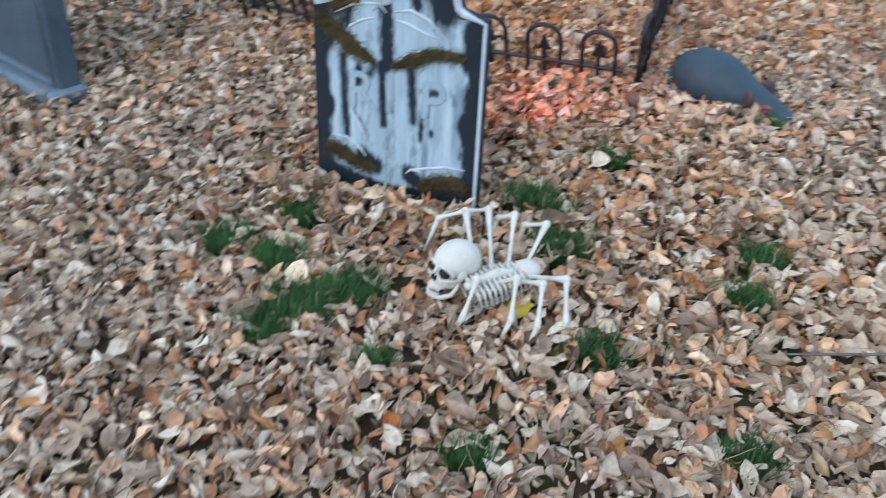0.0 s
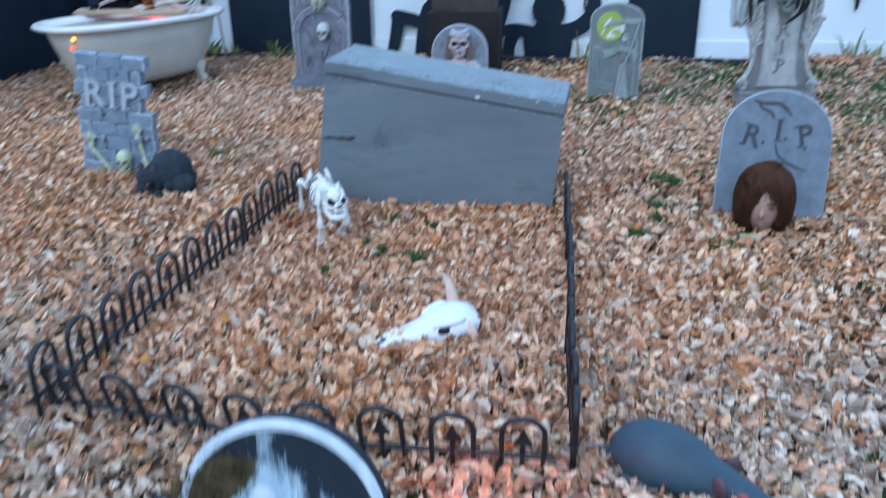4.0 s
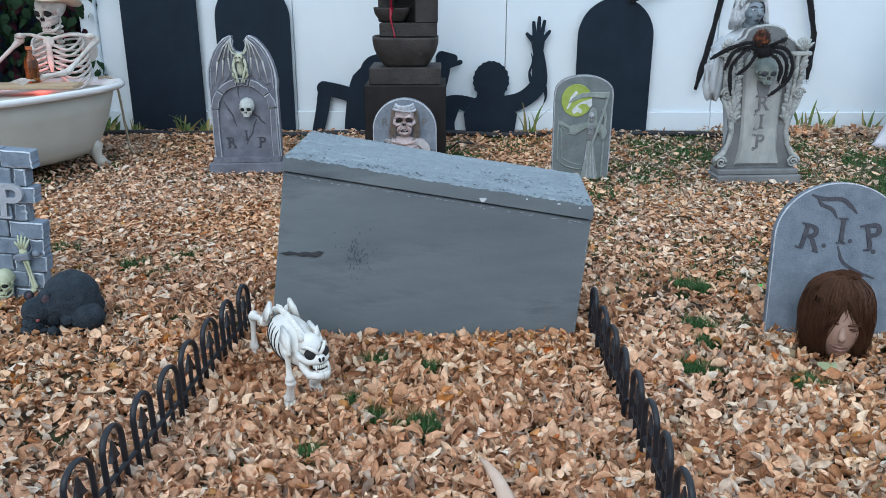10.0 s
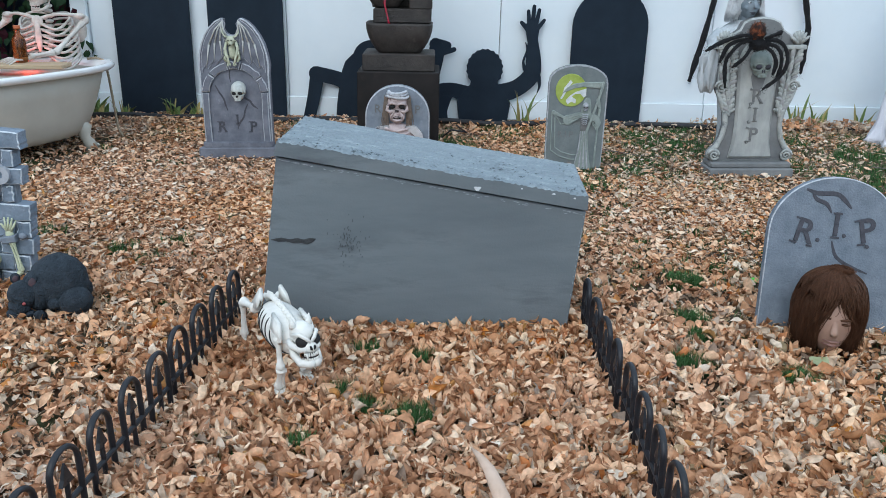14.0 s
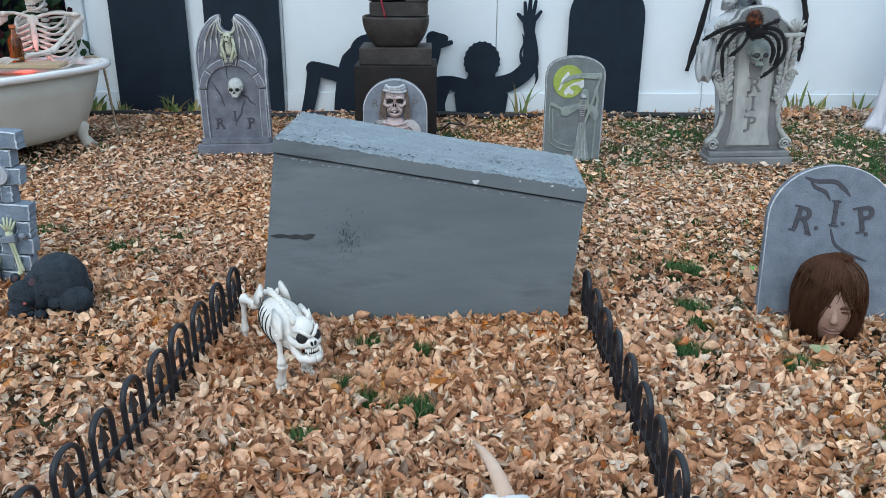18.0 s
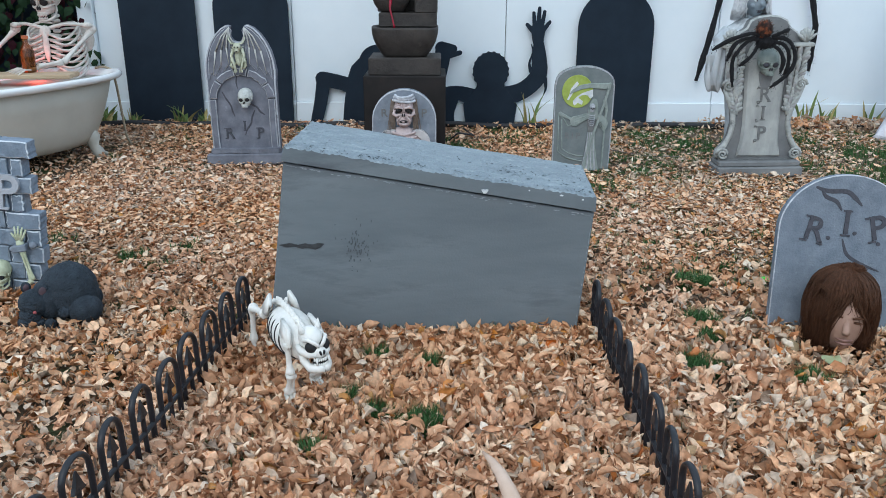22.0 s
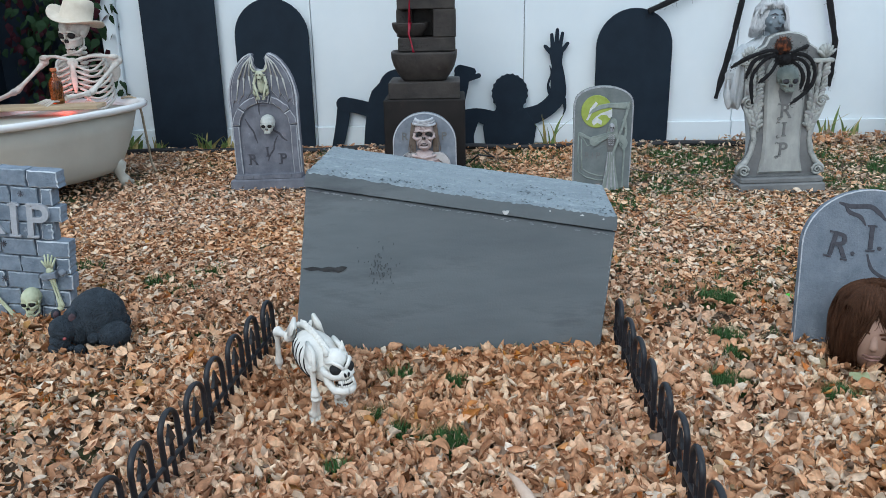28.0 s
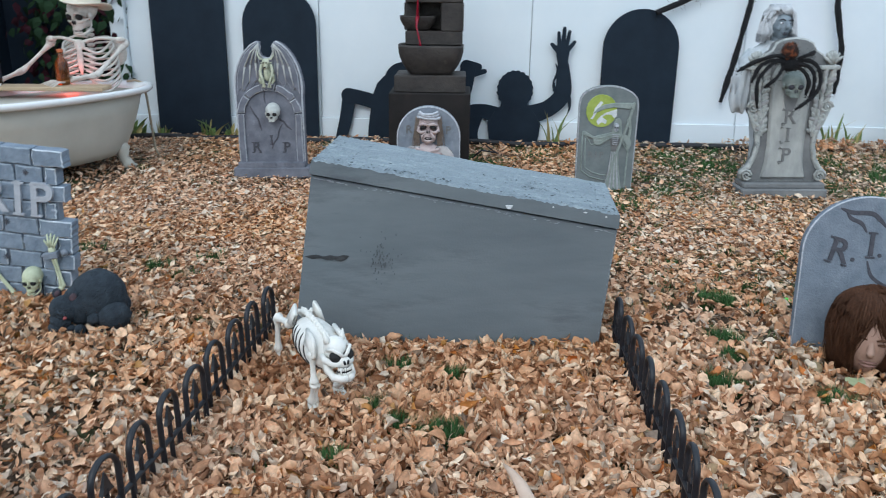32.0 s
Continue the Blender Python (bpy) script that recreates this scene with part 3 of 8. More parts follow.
def build_coffin():
    e = thing("coffin", pose(0, 3.49, 0), "blue-grey painted plywood coffin prop with a closed peeling lid", "coffin")
    bl, br, tl, tr = -0.392, 0.628, -0.312, 0.664
    zl, zr, d, t = 0.578, 0.418, 0.40, 0.022

    def face(y0, y1, name, dx=0.0):
        bm = bmesh.new()
        slab(bm, [(bl + dx, -0.03), (br - dx, -0.03), (tr - dx, zr), (tl + dx, zl)], y0, y1, 0.003)
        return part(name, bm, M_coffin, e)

    face(0.0, t, "front_board")
    face(d - t, d, "back_board")
    for name, x0, x1, z1 in (("head_board", bl, tl, zl), ("foot_board", br, tr, zr)):
        s = 1 if x0 < 0 else -1
        bm = bmesh.new()
        ring = lambda y: [(x0 + s * 0.001, y, -0.03), (x0 + s * t, y, -0.03), (x1 + s * t, y, z1 - 0.004), (x1 + s * 0.001, y, z1 - 0.004)]
        quad_strip(bm, [ring(t), ring(d - t)])
        part(name, bm, M_coffin, e)
    # lid: a thick slab with ragged painted edges
    lid_bm = bmesh.new()
    n, k = 150, 52
    random.seed(4)
    rows_top, rows_low = [], []
    for j in range(k + 1):
        v = j / k
        top, low = [], []
        for i in range(n + 1):
            u = i / n
            x = (tl + 0.008) + (tr - tl - 0.006) * u + 0.020 * v + 0.007 * v * u
            edge = j in (0, k) or i in (0, n)
            rough = 0.35 + 0.9 * max(0, 1 - u * 5) + 0.8 * max(0, 1 - v * 7) + 0.9 * math.exp(-((u - 0.72) / 0.13) ** 2 - ((v - 0.45) / 0.3) ** 2) + 0.5 * max(0, u * 8 - 7)
            rid = 1 - abs(noise.noise((u * 46, v * 17, 5))) * 3.2
            w = 0.0020 * math.sin(u * 9) + rough * (0.0035 * max(rid, 0) ** 2 + 0.0028 * noise.noise((u * 90, v * 34, 2)) + 0.002 * noise.noise((u * 26, v * 12, 7)))
            z = zl + (zr - zl) * u + 0.008
            y = -0.012 + (d + 0.024) * v + (0.0025 * noise.noise((u * 30, v, 1)) if edge else 0)
            th = 0.047 - (0.006 if edge else 0.0)
            top.append(lid_bm.verts.new((x, y, z + th + w)))
            low.append(lid_bm.verts.new((x - 0.012 * (1 - u), y, z + (0.002 if not edge else 0.0))))
        rows_top.append(top)
        rows_low.append(low)
    for r, flip in ((rows_top, False), (rows_low, True)):
        for a, b in zip(r, r[1:]):
            for i in range(n):
                q = (a[i], a[i + 1], b[i + 1], b[i])
                lid_bm.faces.new(q[::-1] if flip else q)
    for a, b in ((rows_top[0], rows_low[0]), (rows_top[-1][::-1], rows_low[-1][::-1]),
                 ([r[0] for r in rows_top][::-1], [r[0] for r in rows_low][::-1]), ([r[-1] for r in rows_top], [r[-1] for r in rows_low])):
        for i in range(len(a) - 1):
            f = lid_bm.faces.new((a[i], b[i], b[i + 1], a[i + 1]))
            # edges take the boards' darker tone; the lid's faces are lighter
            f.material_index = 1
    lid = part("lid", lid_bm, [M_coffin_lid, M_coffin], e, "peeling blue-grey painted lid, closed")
    # small curled flakes of paint, thickest at the head end and the front edge
    fl = bmesh.new()
    random.seed(19)
    for i in range(560):
        u, v = random.choice(((abs(random.gauss(0, 0.09)), random.random()), (random.random(), abs(random.gauss(0, 0.06))), (random.gauss(0.30, 0.10), abs(random.gauss(0, 0.10))), (random.gauss(0.76, 0.07), random.gauss(0.40, 0.10)), (1 - abs(random.gauss(0, 0.05)), random.random())))
        if not (0.003 < u < 0.995 and 0.004 < v < 0.99):
            continue
        l, q = random.uniform(0.002, 0.008), random.uniform(0.001, 0.003)
        m = Matrix.Translation((tl + (tr - tl) * u, -0.008 + (d + 0.016) * v, zl + (zr - zl) * u + 0.0575 + random.uniform(-0.001, 0.003))) @ Euler((random.gauss(0, 0.5), 0.16 + random.gauss(0, 0.35), random.gauss(0, 0.5))).to_matrix().to_4x4()
        vs = [fl.verts.new(m @ Vector(p)) for p in ((-l, 0, 0), (-l * 0.2, -q, 0.001), (l, -q * 0.3, 0), (l * 0.4, q, 0.0015), (-l * 0.5, q * 0.8, 0.0005))]
        f = fl.faces.new(vs)
        f.material_index = 0 if random.random() < 0.6 else 1
    tagged(part("peeling_paint", fl, [M_flake_dark, M_coffin_lid], lid, "curled dark flakes of peeling paint"), kind="stuff")
    # chips along the lid's front edge
    chip = bmesh.new()
    ring = [(0.0 + 0.009 * (1 + 0.5 * math.sin(3 * a)) * math.cos(a), 0.010 * (1 + 0.4 * math.cos(2 * a)) * math.sin(a)) for a in (2 * math.pi * i / 12 for i in range(12))]
    slab(chip, ring, -0.002, 0.002, 0.0005)
    part("paint_chip", chip, M_chip, lid, "white paint chip", at=pose(0.315, -0.0145, zl + (zr - zl) * 0.64 + 0.016))
    random.seed(9)
    for i in range(3):
        u = random.choice((random.uniform(0.0, 0.2), random.uniform(0.2, 1.0), random.uniform(0.75, 1.0)))
        c = bmesh.new()
        l = random.uniform(0.003, 0.008)
        slab(c, [(-l, 0), (l * 0.5, -0.002), (l, 0.001), (0, 0.004)], -0.0012, 0.0012, 0.0003)
        part("paint_chip", c, M_chip, lid, at=pose(tl + (tr - tl) * u, -0.0135, zl + (zr - zl) * u + 0.043 + random.uniform(-0.004, 0.001)))
    # paint rubbed off in slivers along the front board's upper edge and at its corners
    wear = bmesh.new()
    for i in range(150):
        u = random.random()
        l, q = random.uniform(0.002, 0.010), random.uniform(0.0006, 0.0018)
        x, z = tl + 0.004 + (tr - tl - 0.008) * u, zl + (zr - zl) * u - 0.006 - abs(random.gauss(0, 0.003))
        if i > 105:
            k = random.random()
            side = random.choice((-1, 1))
            x = (bl + (tl - bl) * k + 0.004) if side < 0 else (br + (tr - br) * k - 0.004)
            z, l, q = (zl if side < 0 else zr) * k, q, l
        vs = [wear.verts.new((x + a * l, -0.0008, z - a * l * 0.16 + b * q)) for a, b in ((-1, 0), (-0.3, -1), (1, -0.2), (0.4, 1))]
        wear.faces.new(vs)
    tagged(part("worn_edge", wear, M_wear, e, "pale rubbed slivers along the edges"), kind="stuff")
    # a torn gouge and a patch of scratches in the front
    g = bmesh.new()
    pts = [(-0.066, 0.004), (-0.045, -0.006), (-0.02, -0.003), (0.0, -0.011), (0.02, -0.009), (0.04, -0.015), (0.055, -0.006), (0.066, 0.009), (0.05, 0.013), (0.03, 0.006), (0.01, 0.011), (-0.01, 0.005), (-0.035, 0.012)]
    rough = []
    for i, (x, z) in enumerate(pts):
        qx, qz = pts[(i + 1) % len(pts)]
        rough += [(x + (qx - x) * k / 4 + 0.004 * noise.noise((i * 4 + k, 1, 5)), z + (qz - z) * k / 4 + 0.006 * noise.noise((i * 4 + k, 3, 9))) for k in range(4)]
    slab(g, rough, -0.0035, 0.004, 0.0005)
    part("gouge", g, M_gouge, e, "dark torn gouge", at=pose(-0.268, 0.0, 0.306) @ Matrix.Diagonal((1.1, 1, 0.8, 1)))
    for i in range(70):
        g = bmesh.new()
        h = random.uniform(0.0012, 0.0055)
        slab(g, [(-0.0012, -h), (0.0014, -h * 0.6), (0.001, h), (-0.0016, h * 0.7)], -0.0025, 0.002, 0.0003)
        part("scratch", g, M_scratch, e, at=pose(random.gauss(-0.095, 0.024), 0.0, random.gauss(0.305, 0.036)))
    return e


build_coffin()


# ---- gravestones ----
def crack(bm, pts, r, y):
    limb2d(bm, pts, [r * 0.5] + [r] * (len(pts) - 2) + [r * 0.4], y - 0.0015, y + 0.003)


M_stone_wear = paint("worn_grey_edge", (0.30, 0.315, 0.345), (0.52, 0.53, 0.56), 40, 0.85, 0.5, 150, stain=(0.15, 0.15, 0.18), stain_scale=26, stain_at=0.55)


M_stone_speck = paint("speckled_blue_grey_foam", (0.135, 0.165, 0.205), (0.215, 0.250, 0.295), 16, 0.85, 0.7, 150, stain=(0.33, 0.36, 0.40), stain_scale=80, stain_at=0.60, amount=0.005)


def grave_rip_round():
    e = thing("gravestone", pose(1.512, 3.533, 0.0, -9, 0, -6) @ Matrix.Diagonal((0.945, 1, 0.975, 1)), "grey foam gravestone with carved R.I.P. and rounded top", "gravestone", "gravestones")
    w, h = 0.445, 0.535
    pts = [(-w / 2 - 0.006, -0.02), (w / 2 + 0.006, -0.02), (w / 2, 0.34)] + arc(0, 0.34, w / 2, h - 0.34, 0, 180, 24)[1:-1] + [(-w / 2, 0.34)]
    bm = bmesh.new()
    slab(bm, pts, 0.0, 0.036, 0.004, edge=1)
    part("slab", bm, [M_stone_speck, M_stone_wear], e)
    # pale worn rim
    rim = bmesh.new()
    edge = arc(0, 0.34, w / 2 - 0.003, h - 0.343, 10, 180, 26) + [(-w / 2 + 0.003, 0.25), (-w / 2 + 0.001, 0.12)]
    tube(rim, [(x, 0.003, z) for x, z in edge], 0.0032, 6)
    part("worn_rim", rim, M_stone_edge, e, "whitish worn edge")
    for ch, x, z, a, dx, dz in (("R", -0.100, 0.344, -13, 0.048, -0.026), ("I", 0.006, 0.370, -2, 0.030, -0.034), ("P", 0.113, 0.354, 12, 0.006, -0.052)):
        letters(ch, 0.116, 0.0035, M_letter, e, pose(x, -0.001, z, 0, -a, 0), "letter", "carved dark letter")
        serifs(ch, 0.116, M_letter, e, pose(x, -0.001, z, 0, -a, 0))
        dot = bmesh.new()
        slab(dot, arc(0, 0, 0.007, 0.007, 0, 360, 10)[:-1], -0.004, 0.004, 0.001)
        part("dot", dot, M_letter, e, at=pose(x + dx, 0, z + dz))
    for pts, r, y in (([(-0.105, 0.490), (-0.065, 0.478), (-0.005, 0.478), (0.025, 0.458), (0.050, 0.432)], 0.008, 0.0), ([(-0.085, 0.478), (-0.07, 0.458), (-0.035, 0.443), (-0.016, 0.415)], 0.007, -0.0007),
                      ([(-0.002, 0.314), (0.013, 0.270), (0.036, 0.248), (0.075, 0.228), (0.130, 0.208)], 0.006, 0.0)):
        c = bmesh.new()
        crack(c, pts, r, y)
        part("crack", c, M_letter, e, "carved dark crack line")


M_wing_bone = paint("whitened_bone_edge", (0.38, 0.38, 0.37), (0.60, 0.60, 0.57), 40, 0.8, 0.4, 120, stain=(0.22, 0.22, 0.22), stain_scale=40, stain_at=0.6)
M_skull_pale = paint("chalky_bone", (0.42, 0.44, 0.42), (0.66, 0.68, 0.65), 24, 0.75, 0.5, 90, stain=(0.20, 0.20, 0.18), stain_scale=26, stain_at=0.62)
M_gargoyle = paint("yellow_green_bone", (0.36, 0.38, 0.27), (0.62, 0.64, 0.50), 24, 0.75, 0.5, 90, stain=(0.14, 0.14, 0.12), stain_scale=30, stain_at=0.60)


def grave_bat():
    e = thing("gravestone", pose(-1.005, 5.89, 0.004, -3, -1.2, 0) @ Matrix.Scale(0.993, 4), "dark grey foam gravestone with winged gargoyle and small skull", "gravestone", "gravestones")
    bm = bmesh.new()
    box(bm, (0, 0.05, 0.035), (0.475, 0.16, 0.07), bevel=0.008)
    part("plinth", bm, M_stone_dark, e)
    bm = bmesh.new()
    w = 0.415
    up = [(w / 2, 0.05), (w / 2, 0.50), (w / 2 + 0.006, 0.56), (0.204, 0.62), (0.188, 0.68), (0.163, 0.735), (0.13, 0.782), (0.095, 0.815), (0.06, 0.832), (0.045, 0.826), (0.052, 0.80), (0.05, 0.77), (0.035, 0.745), (0.012, 0.735)]
    pts = up + [(-x, z) for x, z in up[::-1]]
    slab(bm, pts, 0.02, 0.09, 0.008, edge=1)
    part("slab", bm, [M_stone_dark, M_stone_wear], e)
    bm = bmesh.new()
    box(bm, (0, 0.005, 0.085), (0.42, 0.05, 0.035), bevel=0.005)
    for i in range(7):
        box(bm, (-0.18 + 0.06 * i, -0.021, 0.085), (0.052, 0.006, 0.028), bevel=0.003)
    part("sill", bm, M_stone_dark, e)
    # round arch of a few long worn blocks on two posts
    for a0, a1 in ((2, 32), (34, 74), (77, 99), (102, 138), (141, 178)):
        bm = bmesh.new()
        jag = [random.uniform(-0.004, 0.004) for k in range(14)]
        outer = [(x + jag[k] * 0.6, z + jag[k]) for k, (x, z) in enumerate(arc(0, 0.395, 0.197, 0.185, a0, a1, 6))]
        inner = [(x + jag[k + 7] * 0.4, z + jag[k + 7] * 0.6) for k, (x, z) in enumerate(arc(0, 0.395, 0.152, 0.142, a1, a0, 6))]
        slab(bm, outer + inner, 0.0, 0.03, 0.006, edge=1)
        part("arch_block", bm, [M_stone_dark, M_stone_wear], e)
    for q in (-1, 1):
        bm = bmesh.new()
        slab(bm, [(q * 0.178 - 0.020, 0.10), (q * 0.178 + 0.022, 0.10), (q * 0.178 + 0.019, 0.25), (q * 0.178 + 0.021, 0.395), (q * 0.178 - 0.020, 0.395), (q * 0.178 - 0.023, 0.22)], 0.002, 0.03, 0.006, edge=1)
        part("post", bm, [M_stone_dark, M_stone_wear], e)
    rim = bmesh.new()
    tube(rim, [(x, 0.018, z) for x, z in [(w / 2 - 0.004, 0.30), (w / 2 - 0.004, 0.50), (0.206, 0.56), (0.20, 0.62), (0.184, 0.68), (0.16, 0.732), (0.127, 0.778), (0.093, 0.81), (0.06, 0.826)]], 0.0045, 6)
    tube(rim, [(-x, 0.018, z) for x, z in [(w / 2 - 0.004, 0.30), (w / 2 - 0.004, 0.50), (0.206, 0.56), (0.20, 0.62), (0.184, 0.68), (0.16, 0.732), (0.127, 0.778), (0.093, 0.81), (0.06, 0.826)]], 0.0045, 6)
    part("worn_rim", rim, M_stone_edge, e)
    # wings: thin finger bones over a scalloped membrane
    for s in (-1, 1):
        bm = bmesh.new()
        skin = [(0.030, 0.80), (0.048, 0.826), (0.09, 0.80), (0.13, 0.76), (0.165, 0.70), (0.186, 0.63), (0.192, 0.515), (0.170, 0.555), (0.150, 0.535), (0.118, 0.585), (0.098, 0.560), (0.066, 0.60), (0.045, 0.590), (0.040, 0.66), (0.048, 0.73)]
        slab(bm, [(s * x, z) for x, z in skin][::s], 0.012, 0.024, 0.004, edge=1)
        wing = part("wing", bm, [M_stone_dark, M_stone_wear], e, "dark scalloped bat wing")
        for mid, end in (((0.068, 0.70), (0.062, 0.605)), ((0.100, 0.69), (0.112, 0.58)), ((0.135, 0.68), (0.160, 0.545))):
            bm = bmesh.new()
            tube(bm, [(s * 0.046, 0.008, 0.815), (s * (0.046 + mid[0]) * 0.52, 0.006, 0.765), (s * mid[0], 0.006, mid[1])], [0.0035, 0.0045, 0.0050], 6)
            tube(bm, [(s * mid[0], 0.006, mid[1]), (s * (mid[0] + end[0]) / 2, 0.008, (mid[1] + end[1]) / 2), (s * end[0], 0.011, end[1])], [0.0065, 0.0035, 0.0015], 6)
            part("wing_bone", bm, M_wing_bone, wing, "whitened thin finger bone", smooth=True)
        bm = bmesh.new()
        tube(bm, [(s * 0.022, 0.008, 0.725), (s * 0.043, 0.006, 0.765), (s * 0.046, 0.008, 0.82)], [0.006, 0.0055, 0.003], 6)
        part("wing_bone", bm, M_wing_bone, wing, smooth=True)
    bm = bmesh.new()
    blob(bm, (0, 0.008, 0.645), (0.022, 0.012, 0.052))
    blob(bm, (0, -0.016, 0.706), (0.024, 0.020, 0.024))
    blob(bm, (0, -0.024, 0.684), (0.014, 0.014, 0.016))
    for s in (-1, 1):
        tube(bm, [(s * 0.012, -0.014, 0.724), (s * 0.032, -0.012, 0.726), (s * 0.048, -0.006, 0.748), (s * 0.050, -0.002, 0.776)], [0.006, 0.006, 0.0045, 0.001], 6)
        tube(bm, [(s * 0.016, -0.01, 0.698), (s * 0.038, -0.006, 0.708)], [0.006, 0.001], 5)
        tube(bm, [(s * 0.026, -0.002, 0.694), (s * 0.038, -0.010, 0.655), (s * 0.025, -0.018, 0.610), (s * 0.015, -0.022, 0.566)], [0.010, 0.009, 0.0065, 0.008], 8)
        tube(bm, [(s * 0.020, 0.0, 0.600), (s * 0.046, -0.008, 0.632), (s * 0.044, -0.012, 0.598), (s * 0.030, -0.012, 0.580)], [0.012, 0.011, 0.009, 0.007], 8)
        for k in range(3):
            tube(bm, [(s * (0.010 + 0.007 * k), -0.022, 0.570), (s * (0.009 + 0.008 * k), -0.030, 0.556)], [0.0045, 0.002], 5)
        blob(bm, (s * 0.009, -0.034, 0.704), (0.0055, 0.004, 0.004), u=6, v=5, mi=1)
    blob(bm, (0, -0.038, 0.678), (0.007, 0.004, 0.004), u=6, v=5, mi=1)
    part("gargoyle", bm, [M_gargoyle, M_hollow], e, "crouching pale yellow-green gargoyle", smooth=True)
    bm = bmesh.new()
    skull(bm, (0.022, 0.0, 0.395), 0.135, jaw=False)
    part("skull_ornament", bm, [M_skull_pale, M_hollow], e, "small bone-white skull", smooth=True)
    for ch, x, z, s in (("R", -0.095, 0.19, 0.085), ("I", 0.0, 0.235, 0.075), ("P", 0.095, 0.19, 0.085)):
        letters(ch, s, 0.003, M_letter, e, pose(x, 0.018, z), "letter", "carved dark letter")
        serifs(ch, s, M_letter, e, pose(x, 0.018, z))
    for pts, r in (([(-0.12, 0.44), (-0.10, 0.40), (-0.075, 0.36), (-0.068, 0.33), (-0.055, 0.29)], 0.005), ([(0.03, 0.385), (0.06, 0.36), (0.085, 0.345), (0.10, 0.32), (0.128, 0.30)], 0.006), ([(0.07, 0.33), (0.05, 0.29), (0.04, 0.25), (0.015, 0.215), (0.0, 0.18)], 0.005),
                   ([(-0.02, 0.555), (-0.03, 0.50), (-0.025, 0.46)], 0.005), ([(-0.18, 0.20), (-0.165, 0.17), (-0.16, 0.14)], 0.004), ([(0.19, 0.25), (0.175, 0.22), (0.178, 0.18)], 0.004)):
        c = bmesh.new()
        crack(c, pts, r, 0.02)
        part("crack", c, M_letter, e)


M_stone_lichen = paint("pale_green_grey", (0.21, 0.25, 0.235), (0.32, 0.36, 0.335), 20, 0.85, 0.4, 120, stain=(0.12, 0.145, 0.145), stain_scale=18, stain_at=0.58)


